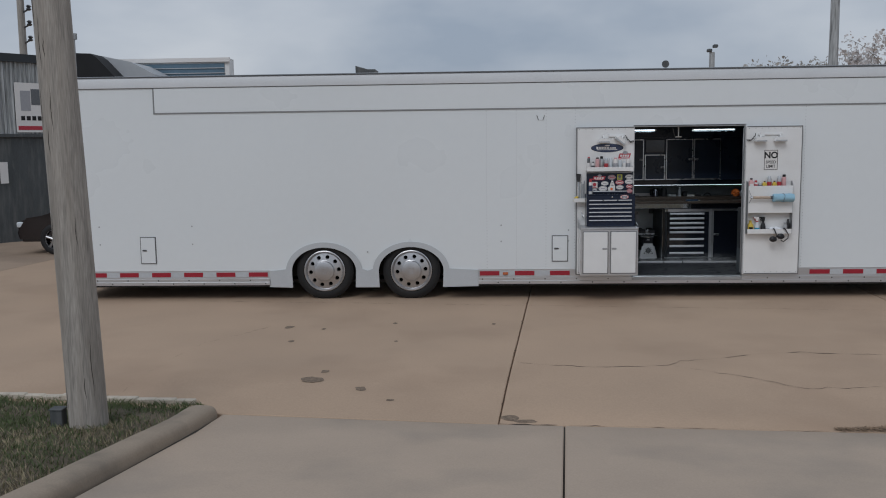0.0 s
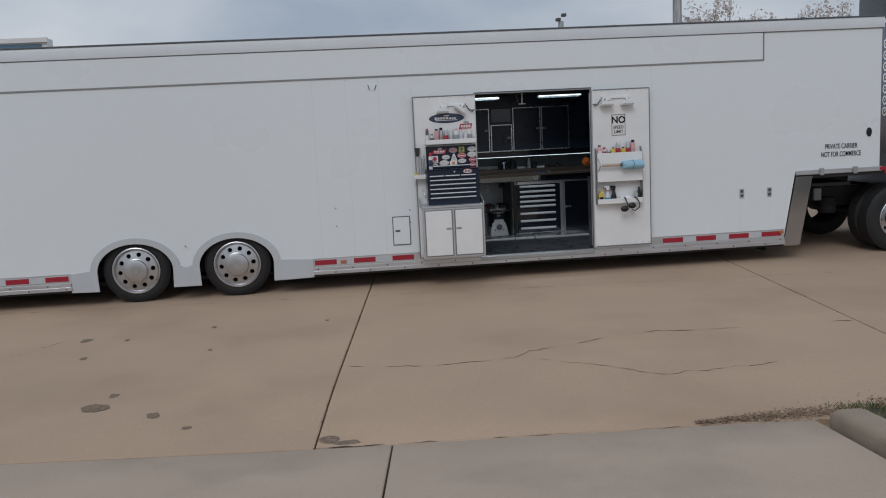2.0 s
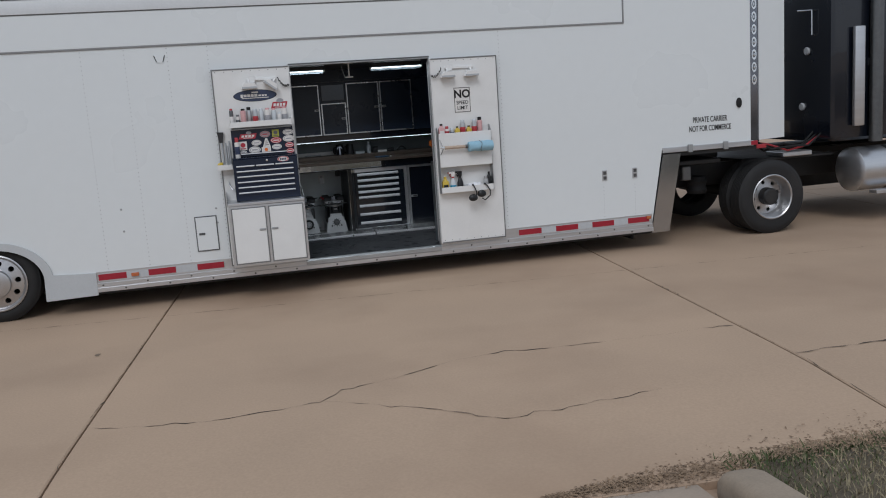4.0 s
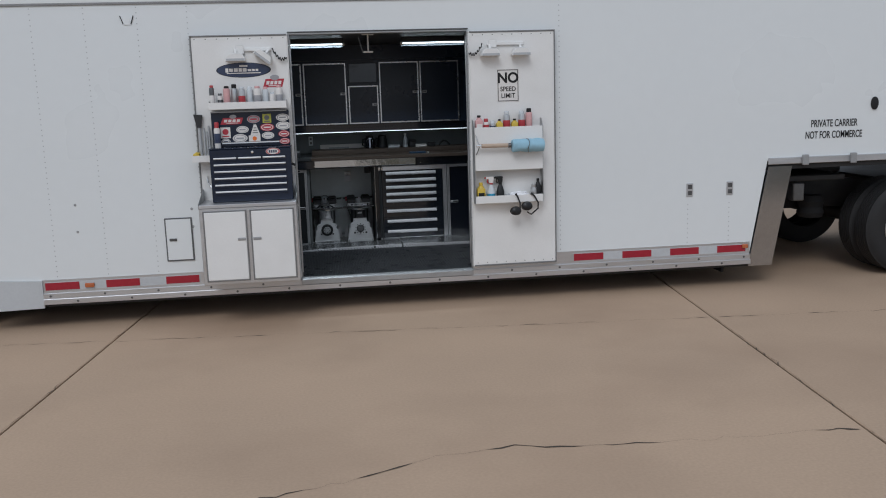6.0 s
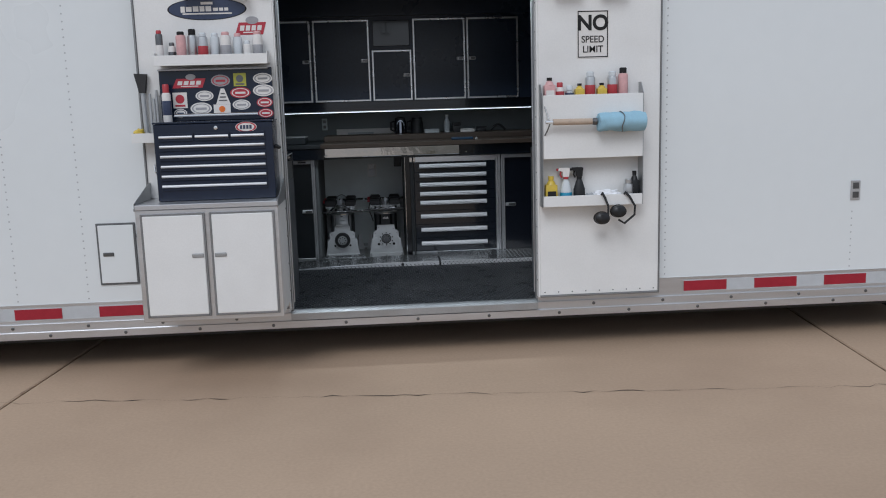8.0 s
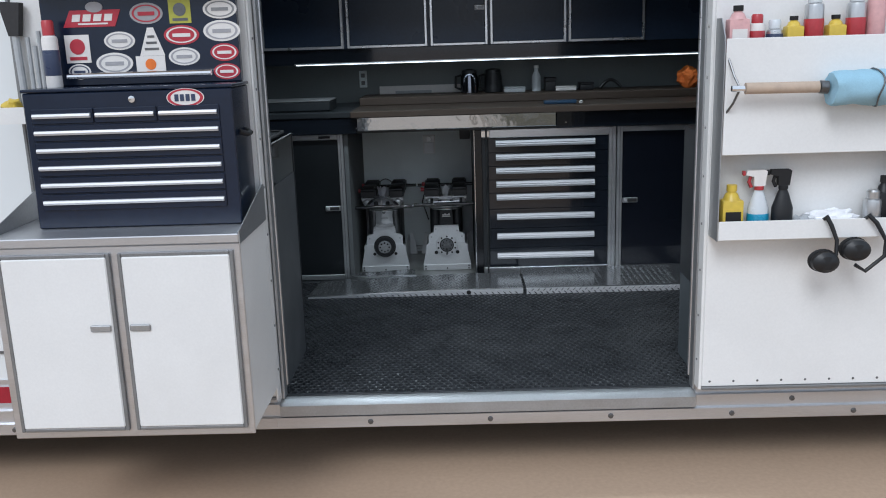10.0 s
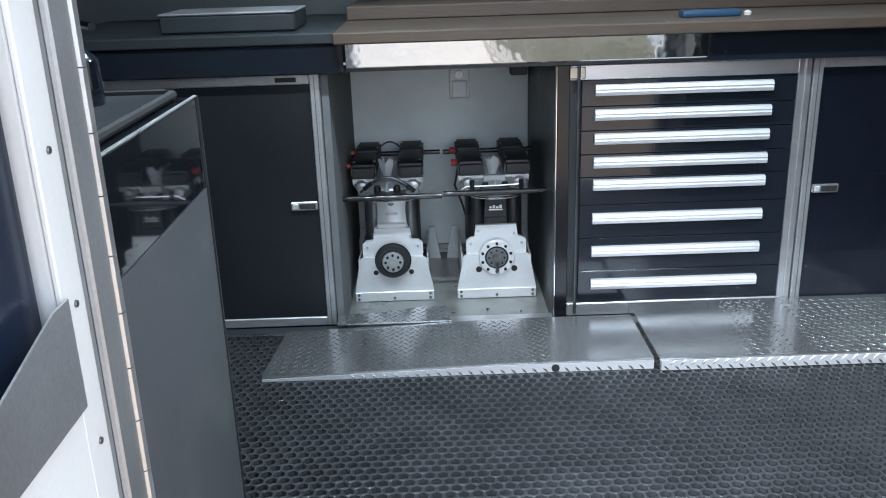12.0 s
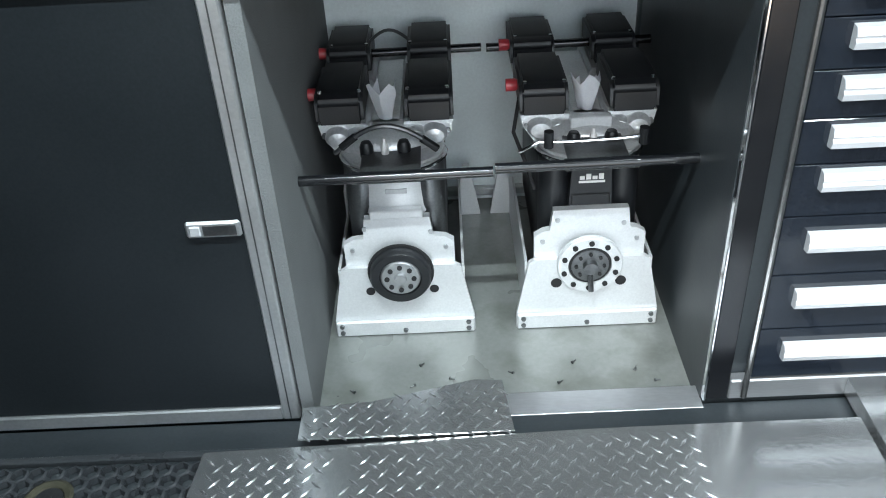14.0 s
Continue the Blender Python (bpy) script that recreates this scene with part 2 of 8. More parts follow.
def tube(bm, pts, r, seg=10, caps=True):
    """A round tube along points; r: one radius or one for each point."""
    pts = [Vector(p) for p in pts]
    rs = r if isinstance(r, (list, tuple)) else [r] * len(pts)
    rings, up = [], None
    for i, p in enumerate(pts):
        d = (pts[min(i + 1, len(pts) - 1)] - pts[max(i - 1, 0)]).normalized()
        if up is None:
            up = d.orthogonal().normalized()
        up = (up - d * up.dot(d)).normalized()
        side = d.cross(up)
        rings.append([bm.verts.new(p + rs[i] * (math.cos(a) * up + math.sin(a) * side)) for a in (2 * math.pi * k / seg for k in range(seg))])
    for q, w in zip(rings, rings[1:]):
        for k in range(seg):
            bm.faces.new((q[k], q[(k + 1) % seg], w[(k + 1) % seg], w[k]))
    if caps:
        bm.faces.new(rings[0]), bm.faces.new(rings[-1])
    return bm


def lathe(bm, profile, at, axis="z", seg=24, sx=1.0, sy=1.0, caps=True):
    """Turns (radius, height) pairs round an axis through at."""
    at = Vector(at)
    rings = []
    for r, h in profile:
        ring = []
        for k in range(seg):
            a = 2 * math.pi * k / seg
            c, s = r * math.cos(a) * sx, r * math.sin(a) * sy
            ring.append(bm.verts.new(at + Vector({"z": (c, s, h), "y": (c, h, s), "x": (h, c, s)}[axis])))
        rings.append(ring)
    for q, w in zip(rings, rings[1:]):
        for k in range(seg):
            bm.faces.new((q[k], q[(k + 1) % seg], w[(k + 1) % seg], w[k]))
    if caps and profile[0][0] > 1e-4:
        bm.faces.new(rings[0])
    if caps and profile[-1][0] > 1e-4:
        bm.faces.new(rings[-1])
    if profile[0][0] <= 1e-4 or profile[-1][0] <= 1e-4:
        bmesh.ops.remove_doubles(bm, verts=rings[0] + rings[-1], dist=1e-4)
    return bm


def words(name, text, size, m, material, parent, label="", bold=0.0, squeeze=1.0):
    """Lettering as a thin mesh, its middle at the pose m."""
    cu = bpy.data.curves.new(name, "FONT")
    cu.body, cu.size, cu.extrude, cu.align_x, cu.align_y, cu.offset = text, size, 0.0012, "CENTER", "CENTER", bold
    tmp = bpy.data.objects.new(name, cu)
    scene.collection.objects.link(tmp)
    bpy.context.view_layer.update()
    me = bpy.data.meshes.new_from_object(tmp.evaluated_get(bpy.context.evaluated_depsgraph_get()))
    bpy.data.objects.remove(tmp)
    bpy.data.curves.remove(cu)
    me.transform(Matrix.Translation(-BASE[parent.name]) @ m @ Matrix.Diagonal((squeeze, 1, 1, 1)))
    me.materials.clear()
    return finish(name, me, material, parent, label)


FRONT = dict(rx=90)   # lettering that faces the camera's start


M_TRAY = mat("scuffed tray floor", (0.22, 0.23, 0.22), 0.30, 0.35, vary=0.12, scale=5, fine=120, bump=0.06, stain=(0.11, 0.115, 0.10), stain_scale=9, stain_amount=0.8)
M_MIRROR = mat("rippled polished steel", (0.60, 0.63, 0.66), 0.06, 1.0, vary=0.03, scale=3, fine=7, bump=0.55, rough_vary=0.03)
M_RIVET = mat("pale rivet", (0.46, 0.475, 0.49), 0.45, 0.2, vary=0.1, bump=0)
M_FRAME = mat("bright anodised frame", (0.80, 0.81, 0.83), 0.30, 0.85, vary=0.05, scale=12, fine=200, bump=0.02)
M_SPLASH = mat("dark navy lining board", (0.082, 0.096, 0.106), 0.45, vary=0.10, scale=4, fine=140, bump=0.05, stain=(0.11, 0.125, 0.135), stain_scale=3)
M_LINING = mat("grey green lining board", (0.155, 0.178, 0.183), 0.45, vary=0.10, scale=4, fine=140, bump=0.05, stain=(0.19, 0.21, 0.215), stain_scale=3)
M_CHEST = mat("navy black chest enamel", (0.006, 0.013, 0.032), 0.24, vary=0.15, scale=2, fine=40, bump=0.008, coat=0.0)


# ---- ground ----
def gz(y):
    """Height of the paving: a level yard, a shallow gutter, then an apron that rises towards the street."""
    if y >= 8.3:
        return 0.0
    if y >= 7.1:
        return -0.06 * (8.3 - y) / 1.2
    return -0.06 + 0.1 * (7.1 - max(y, -2.0))


U, V, P0 = Vector((0.9954, -0.0955)), Vector((0.0955, 0.9954)), Vector((0.19, 7.1))


def uv(u, v):
    p = P0 + u * U + v * V
    return p.x, p.y


rows_y = [-200, -40, -10, -2] + [i * 0.5 for i in range(-3, 19)] + [12, 20, 40, 90, 300, 900]
verts, faces = [], []
cols_x = [-900, -200, -60, -20, -8, 0, 8, 20, 60, 200, 900]
for y in rows_y:
    for x in cols_x:
        verts.append((x, y, gz(y) - 0.05))
for j in range(len(rows_y) - 1):
    for i in range(len(cols_x) - 1):
        a = j * len(cols_x) + i
        faces.append((a, a + 1, a + 1 + len(cols_x), a + len(cols_x)))
ground = tagged(pydata("ground", verts, faces, M_CONC), "tan weathered concrete and soil sheet under the yard", "ground", kind="structure")
BASE[ground.name] = Vector((0, 0, 0))


def slab(u0, u1, v0, v1, material, parent, nv=6, chip=0.0):
    """One cast slab with softly worn edges, following the slope."""
    gap = 0.007
    u0, u1, v0, v1 = u0 + gap, u1 - gap, v0 + gap, v1 - gap
    us = [u0, u0 + 0.01] + [u0 + (u1 - u0) * i / 4 for i in (1, 2, 3)] + [u1 - 0.01, u1]
    vs = [v0, v0 + 0.01] + [v0 + (v1 - v0) * i / nv for i in range(1, nv)] + [v1 - 0.01, v1]
    vv, ff = [], []
    for j, v in enumerate(vs):
        for i, u in enumerate(us):
            x, y = uv(u, v)
            low = 0.007 if i in (0, len(us) - 1) or j in (0, len(vs) - 1) else 0.0
            vv.append((x, y, gz(y) - low))
    k = len(us)
    for j in range(len(vs) - 1):
        for i in range(k - 1):
            a = j * k + i
            ff.append((a, a + 1, a + 1 + k, a + k))
    ring = list(range(k)) + [j * k + k - 1 for j in range(1, len(vs))] + [len(vs) * k - 1 - i for i in range(1, k)] + [j * k for j in range(len(vs) - 2, 0, -1)]
    b = len(vv)
    for r in ring:
        vv.append((vv[r][0], vv[r][1], vv[r][2] - 0.09))
    for i in range(len(ring)):
        n2 = (i + 1) % len(ring)
        ff.append((ring[i], b + i, b + n2, ring[n2]))
    return pydata("slab", vv, ff, material, parent)


# the far-left slabs take a darker concrete than the rest
for u0, u1 in ((-20.4, -10.2), (-10.2, 0.0), (0.0, 5.1), (5.1, 10.2), (10.2, 20.4)):
    for v0, v1 in ((0.0, 10.4), (10.4, 15.6), (15.6, 26.0)):
        slab(u0, u1, v0, v1, M_CONCD if u1 < -5 else M_CONC, ground, 20 if v0 == 0 else 2)
# joint filler, dark and a little below the slabs
pavement = tagged(pydata("pavement", [(*uv(u, v), gz(uv(u, v)[1]) - 0.03) for v in (-9.6, -6, -3, 0) for u in (-2.45, 3.54)],
                         [(0, 1, 3, 2), (2, 3, 5, 4), (4, 5, 7, 6)], M_CRACK), "grey concrete driveway apron between two kerbs", "driveway", kind="structure")
BASE[pavement.name] = Vector((0, 0, 0))
for u0, u1 in ((-2.435, 0.55), (0.55, 3.525)):
    for v0, v1 in ((-4.6, 0.0), (-9.6, -4.6)):
        slab(u0, u1, v0, v1, M_CONCG, pavement, 8)


def crack(points, width, seed, broken=-0.2):
    """A thin crooked strip of dirt that lies in a crack of the concrete."""
    rnd = random.Random(seed)
    vv, ff, pts = [], [], []
    for (x0, y0), (x1, y1) in zip(points, points[1:]):
        n = max(2, int(math.hypot(x1 - x0, y1 - y0) / 0.07))
        for i in range(n):
            pts.append((x0 + (x1 - x0) * i / n + rnd.gauss(0, 0.008), y0 + (y1 - y0) * i / n + rnd.gauss(0, 0.012)))
    for i, (x, y) in enumerate(pts):
        w = width * rnd.uniform(0.15, 1.25) * (0.3 if i in (0, len(pts) - 1) else 1)
        if noise.noise(Vector((i * 0.55, seed * 3.3, 0))) < broken:
            w = 0.0006
        vv += [(x, y - w, gz(y) + 0.0025), (x, y + w, gz(y) + 0.0025)]
    for i in range(len(pts) - 1):
        ff.append((2 * i, 2 * i + 2, 2 * i + 3, 2 * i + 1))
    return pydata("crack", vv, ff, M_CRACK, ground)


crack([(0.41, 8.97), (0.89, 8.82), (1.25, 8.76), (1.67, 8.8), (1.95, 8.84), (2.13, 9.02), (2.62, 9.15), (3.06, 9.36), (3.51, 9.41), (3.97, 9.32), (4.97, 9.26), (5.29, 9.28), (5.47, 9.23)], 0.007, 1, -0.06)
crack([(1.95, 8.84), (2.09, 8.78), (2.58, 8.42), (3.04, 8.04), (3.44, 8.04), (3.95, 8.08), (4.29, 8.13)], 0.005, 2)
crack([(5.39, 8.35), (5.7, 8.38), (6.41, 8.36), (8.4, 8.459999999999999)], 0.008, 3)
crack([(-3.37, 7.7), (-3.36, 8.48), (-3.33, 9.2), (-3.2, 9.94), (-2.6, 10.9)], 0.008, 4, 0.02)

crack([uv(-6.0, 5.2), uv(-3.0, 5.21), uv(0.0, 5.2), uv(3.0, 5.19), uv(6.0, 5.2), uv(9.0, 5.21)], 0.005, 7, 0.05)
crack([uv(5.1, 0.25), uv(5.11, 1.2), uv(5.1, 2.2), uv(5.09, 3.2), uv(5.1, 4.2), uv(5.1, 5.6)], 0.012, 13, -0.25)
crack([uv(0.0, 0.1), uv(0.005, 1.2), uv(-0.005, 2.4), uv(0.0, 3.6), uv(0.0, 5.7)], 0.010, 14, -0.3)
crack([(5.47, 9.24), (5.36, 9.28), (5.2, 9.26)], 0.010, 15, -0.5)
crack([uv(0.0, 0.005), uv(0.3, 0.0), uv(0.58, 0.0)], 0.009, 11, -0.5)
crack([uv(0.6, 0.0), uv(1.6, 0.005), uv(2.6, 0.0), uv(3.4, 0.01)], 0.005, 12, 0.0)


def scar(cx, cy, rx, ry, seed):
    """A shallow spalled patch in the concrete."""
    rnd = random.Random(seed)
    n = 18
    vv = [(cx, cy, gz(cy) + 0.003)]
    for k in range(n):
        a = 2 * math.pi * k / n
        r = 0.78 + 0.3 * noise.noise(Vector((math.cos(a) * 1.3, math.sin(a) * 1.3, seed * 2.7))) + rnd.uniform(-0.05, 0.05)
        vv.append((cx + rx * r * math.cos(a), cy + ry * r * math.sin(a), gz(cy + ry * r * math.sin(a)) + 0.003))
    return pydata("spalled_patch", vv, [(0, 1 + k, 1 + (k + 1) % n) for k in range(n)], M_SCAR, ground)


M_SCAR = mat("rough spalled concrete", (0.20, 0.148, 0.105), 0.95, vary=0.6, scale=25, fine=90, bump=0.8)
for i, (cx, cy, rx, ry) in enumerate([(-1.62, 8.29, 0.14, 0.12), (-1.55, 8.6, 0.05, 0.07), (-1.1, 8.01, 0.07, 0.08), (-0.79, 7.69, 0.05, 0.04), (-2.4, 10.8, 0.07, 0.11), (-2.2, 9.99, 0.05, 0.07), (-1.07, 11.03, 0.04, 0.06), (-1.94, 10.69, 0.03, 0.06), (-0.96, 9.98, 0.03, 0.05), (0.2, 10.97, 0.03, 0.06)] + [(0.30, 7.24, 0.10, 0.09), (0.42, 7.16, 0.12, 0.05)]):
    scar(cx, cy, rx, ry, 20 + i)


def kerb(u0, u1, v_end, name, label):
    """A kerb with a rounded face along the apron, ending in a rounded nose."""
    face_left = u0 > 0
    bm = bmesh.new()
    w = u1 - u0
    prof = [(0, -0.1), (0, 0.045), (0.008, 0.072), (0.025, 0.092), (0.05, 0.104), (0.085, 0.109), (w - 0.05, 0.107), (w - 0.015, 0.095), (w, 0.07), (w, -0.1)]
    if not face_left:
        prof = [(w - p, h) for p, h in reversed(prof)]
    rings = []
    vs = [v_end, v_end - 0.03, v_end - 0.10] + [v_end - 0.10 - 0.35 * i for i in range(1, 27)]
    for j, v in enumerate(vs):
        k = (0.55, 0.86, 1.0)[j] if j < 3 else 1.0
        ring = []
        for p, h in prof:
            x, y = uv(u0 + w / 2 + (p - w / 2) * (0.8 + 0.2 * k) + 0.004 * noise.noise(Vector((v * 3, p * 9, 1))), v)
            ring.append(bm.verts.new((x, y, gz(y) + (h * k if h > 0 else h) + 0.004 * noise.noise(Vector((v * 4, p * 7, 5))))))
        rings.append(ring)
    for a, b in zip(rings, rings[1:]):
        for i in range(len(prof) - 1):
            bm.faces.new((a[i], a[i + 1], b[i + 1], b[i]))
    bm.faces.new(rings[0]), bm.faces.new(rings[-1])
    return tagged(part(name, bm, M_KERB), label, "kerb", kind="structure")


kerb(-2.70, -2.455, -0.03, "kerb_left", "worn tan concrete kerb with a rounded nose")
kerb(3.57, 3.80, -0.10, "kerb_right", "worn tan concrete kerb beside a patch of dry lawn")


def lawn(name, u0, u1, v0, v1, seed, blades, label, dry=0.22):
    """Soil with a fleece of short dry and green grass blades."""
    rnd = random.Random(seed)
    vv, ff = [], []
    nu, nv = 30, 22
    for j in range(nv + 1):
        for i in range(nu + 1):
            x, y = uv(u0 + (u1 - u0) * i / nu, v0 + (v1 - v0) * j / nv)
            edge = min(1.0, min(i, nu - i, nv - j) / 2.0)
            vv.append((x, y, gz(y) - 0.02 + 0.085 * edge + 0.02 * noise.noise(Vector((x * 1.7, y * 1.7, 0)))))
    for j in range(nv):
        for i in range(nu):
            a = j * (nu + 1) + i
            ff.append((a, a + 1, a + nu + 2, a + nu + 1))
    bed = tagged(pydata(name, vv, ff, M_SOIL), label, "lawn", kind="structure")
    BASE[bed.name] = Vector((0, 0, 0))
    for mat_i, (material, share) in enumerate(((M_GRASS, 0.45), (M_STRAW, 0.55))):
        gv, gf = [], []
        for k in range(int(blades * share)):
            fu, fv = rnd.random(), rnd.random()
            x, y = uv(u0 + (u1 - u0) * fu, v0 + (v1 - v0) * fv)
            patch = 0.8 * noise.noise(Vector((x * 0.9, y * 0.9, 3.0))) + 0.62 * fv ** 2.2
            if (mat_i == 0) != (patch + rnd.gauss(0, 0.2) > dry):
                continue
            if noise.noise(Vector((x * 2.3, y * 2.3, 9.0))) + 0.35 * noise.noise(Vector((x * 7, y * 7, 2.0))) < -0.12 - 0.5 * fv and rnd.random() < 0.8:
                continue
            edge = min(1.0, min(fu * nu, (1 - fu) * nu, (1 - fv) * nv) / 2.0)
            z = gz(y) - 0.022 + 0.085 * edge + 0.02 * noise.noise(Vector((x * 1.7, y * 1.7, 0)))
            h, a, lean = rnd.uniform(0.018, 0.05) + (0.03 * rnd.random() if fv > 0.93 else 0), rnd.uniform(0, 6.28), rnd.uniform(0.1, 1.1)
            w = rnd.uniform(0.002, 0.0045)
            cx, sx = math.cos(a), math.sin(a)
            b = len(gv)
            gv += [(x - sx * w, y + cx * w, z), (x + sx * w, y - cx * w, z), (x + cx * lean * h * 0.45 + sx * w * 0.6, y + sx * lean * h * 0.45 - cx * w * 0.6, z + h * 0.6),
                   (x + cx * lean * h, y + sx * lean * h, z + h)]
            gf += [(b, b + 1, b + 2), (b, b + 2, b + 3)]
        tagged(pydata("grass" if mat_i == 0 else "dry_grass", gv, gf, material), "short green grass blades" if mat_i == 0 else "dry straw coloured grass blades", "grass", kind="stuff")


M_GRASS = mat("green grass", (0.085, 0.115, 0.040), 0.7, vary=0.45, scale=5, fine=40, bump=0)
M_STRAW = mat("dry grass", (0.29, 0.245, 0.155), 0.8, vary=0.4, scale=6, fine=40, bump=0)
lawn("lawn_left", -7.5, -2.66, -4.2, 0.22, 5, 130000, "patchy lawn strip of green and dry grass")
lawn("lawn_right", 3.74, 8.5, -3.5, 0.30, 6, 80000, "scruffy lawn patch with dry leaves at its edge", 0.5)
# the verges go on past the strips beside the drive
lawn("lawn_verge_left", -22.0, -7.52, -9.6, 0.18, 15, 14000, "patchy dry verge beyond the drive")
lawn("lawn_back_left", -7.5, -2.72, -9.6, -4.22, 16, 9000, "patchy dry verge beside the drive")
lawn("lawn_verge_right", 8.52, 22.0, -9.6, 0.18, 17, 12000, "patchy dry verge beyond the drive", 0.5)
lawn("lawn_back_right", 3.82, 8.5, -9.6, -3.52, 18, 9000, "patchy dry verge beside the drive", 0.5)
bm = bmesh.new()
for i in range(25):
    u = -7.4 + i * 0.185
    x0, y0 = uv(u, 0.21 + 0.015 * noise.noise(Vector((i * 0.9, 0, 0))))
    x1, y1 = uv(u + 0.18, 0.235 + 0.015 * noise.noise(Vector((i * 0.9, 4, 0))))
    box(bm, x0, x1, min(y0, y1) - 0.035, max(y0, y1) + 0.03, gz(y0) - 0.05, gz(y0) + 0.042 + 0.028 * noise.noise(Vector((i * 0.7, 2, 0))), 0.008)
tagged(part("yard_edge", bm, M_EDGE), "pale broken concrete edge of the yard", "edging", kind="structure")
# dead leaves and mulch swept against the yard's edge
rnd = random.Random(8)
gv, gf = [], []
for k in range(11000):
    u = 2.7 + 4.7 * rnd.random() ** 0.85
    v = 0.03 + rnd.gauss(0.13, 0.09 + 0.09 * min(1, max(0, u - 3.7))) * min(1, (u - 2.5) / 1.1)
    x, y = uv(u, v)
    s, a, t = rnd.uniform(0.005, 0.015), rnd.uniform(0, 6.28), rnd.uniform(-0.5, 0.5)
    z = gz(y) + rnd.uniform(0.004, 0.02) + (0.075 if u > 3.95 and v < 0.15 else 0)
    b = len(gv)
    c, d = math.cos(a) * s, math.sin(a) * s
    gv += [(x + c, y + d, z + t * s), (x - d * 0.5, y + c * 0.5, z), (x - c, y - d, z - t * s * 0.5), (x + d * 0.5, y - c * 0.5, z + 0.003)]
    gf.append((b, b + 1, b + 2, b + 3))
tagged(pydata("leaf_litter", gv, gf, mat("dead leaves", (0.24, 0.165, 0.105), 0.9, vary=0.5, scale=9, bump=0)), "brown dead leaves and mulch along the paving", "leaf litter", kind="stuff")


# ---- trailer shell ----
T0, T1 = 12.85, 15.585           # outer faces of the two sides
trailer = thing("race_trailer", (1.0, 14.3, 0.0), "long white enclosed race trailer with two side doors folded open", "trailer")
Y0, Y1 = T0, T0 + 0.05


def wall(pts):
    part("skin_panel", prism(bmesh.new(), pts, "y", Y0, Y1), M_WHITE, trailer)


wall([(-6.3, 0.24), (-3.12, 0.24), (-3.12, 3.22), (-6.3, 3.22)])
H1, H2, HZ, AR, AZ = -2.315, -1.005, 0.428, 0.495, 0.372


def oval(cx, ax, az, a0, a1, n):
    """Half-ellipse points of a wheel arch round the hub height."""
    return [(cx + ax * math.cos(radians(a0 + (a1 - a0) * i / n)), HZ + az * math.sin(radians(a0 + (a1 - a0) * i / n))) for i in range(n + 1)]



wall([(-3.12, 1.15), (0.0, 1.15), (0.0, 3.22), (-3.12, 3.22)])
wall([(-3.12, 0.24), (H1 - AR, 0.24), (H1 - AR, HZ)] + oval(H1, AR, AZ, 180, 90, 12)[1:] + [(H1, 1.15), (-3.12, 1.15)])
wall(oval(H1, AR, AZ, 90, 0, 12) + [(H1 + AR, 0.24), (H2 - AR, 0.24), (H2 - AR, HZ)] + oval(H2, AR, AZ, 180, 90, 12)[1:] + [(H2, 1.15), (H1, 1.15)])
wall(oval(H2, AR, AZ, 90, 0, 12) + [(H2 + AR, 0.24), (0.0, 0.24), (0.0, 1.15), (H2, 1.15)])
wall([(0.0, 0.24), (2.265, 0.24), (2.265, 3.22), (0.0, 3.22)])
wall([(2.265, 2.525), (3.865, 2.525), (3.865, 3.22), (2.265, 3.22)])
wall([(2.265, 0.24), (3.865, 0.24), (3.865, 0.279), (2.265, 0.279)])
wall([(3.865, 0.24), (6.60, 0.24), (6.775, 1.23), (6.775, 3.22), (3.865, 3.22)])
wall([(6.775, 1.23), (8.03, 1.23), (8.03, 3.22), (6.775, 3.22)])
part("far_side_wall", B(-6.3, 8.03, T1 - 0.05, T1, 0.24, 3.22), M_WHITE, trailer)
part("rear_wall", B(-6.3, -6.25, T0 + 0.05, T1 - 0.05, 0.24, 3.22), M_WHITE, trailer)
part("roof", prism(bmesh.new(), [(T0 + 0.01, 3.24), (T0 + 0.01, 3.345), (T0 + 0.3, 3.375), (T1 - 0.3, 3.375), (T1 - 0.01, 3.345), (T1 - 0.01, 3.24)], "x", -6.3, 8.05), M_ALUD, trailer, "grey roof with rolled edges")
bm = bmesh.new()
prism(bm, [(T0 - 0.022, 3.178), (T0 - 0.026, 3.295), (T0 - 0.012, 3.322), (T0 + 0.012, 3.326), (T0 + 0.012, 3.221), (T0 - 0.001, 3.221), (T0 - 0.001, 3.178)], "x", -6.32, 8.05)
part("top_rail", bm, M_RAILP, trailer, "grey extruded roof rail")
part("roof_seam", B(-6.32, 8.05, T0 - 0.028, T0 + 0.0, 3.3265, 3.343, 0.003), M_STEEL, trailer, "dark roof edge seam")
# nose: polished corner post and an angled front panel
part("corner_post", prism(bmesh.new(), [(8.03, T0 - 0.004), (8.13, T0 - 0.004), (8.165, T0 + 0.025), (8.165, T0 + 0.08), (8.03, T0 + 0.08)], "z", 1.23, 3.24), M_BELLY, trailer, "polished stainless corner post")
part("nose_panel", prism(bmesh.new(), [(8.168, T0 + 0.04), (8.66, T0 + 0.20), (8.66, T1 - 0.20), (8.168, T1 - 0.04), (8.10, T1 - 0.08), (8.10, T0 + 0.082), (8.168, T0 + 0.082)], "z", 1.25, 3.30), M_WHITE, trailer)
part("nose_floor", B(6.75, 8.12, T0 + 0.02, T1 - 0.02, 1.14, 1.225), M_CHASSIS, trailer, "black gooseneck underside")
part("nose_rail", B(6.78, 8.06, T0 - 0.018, T0 + 0.0, 1.19, 1.255, 0.004), M_ALU, trailer, "aluminium lower rail of the gooseneck")
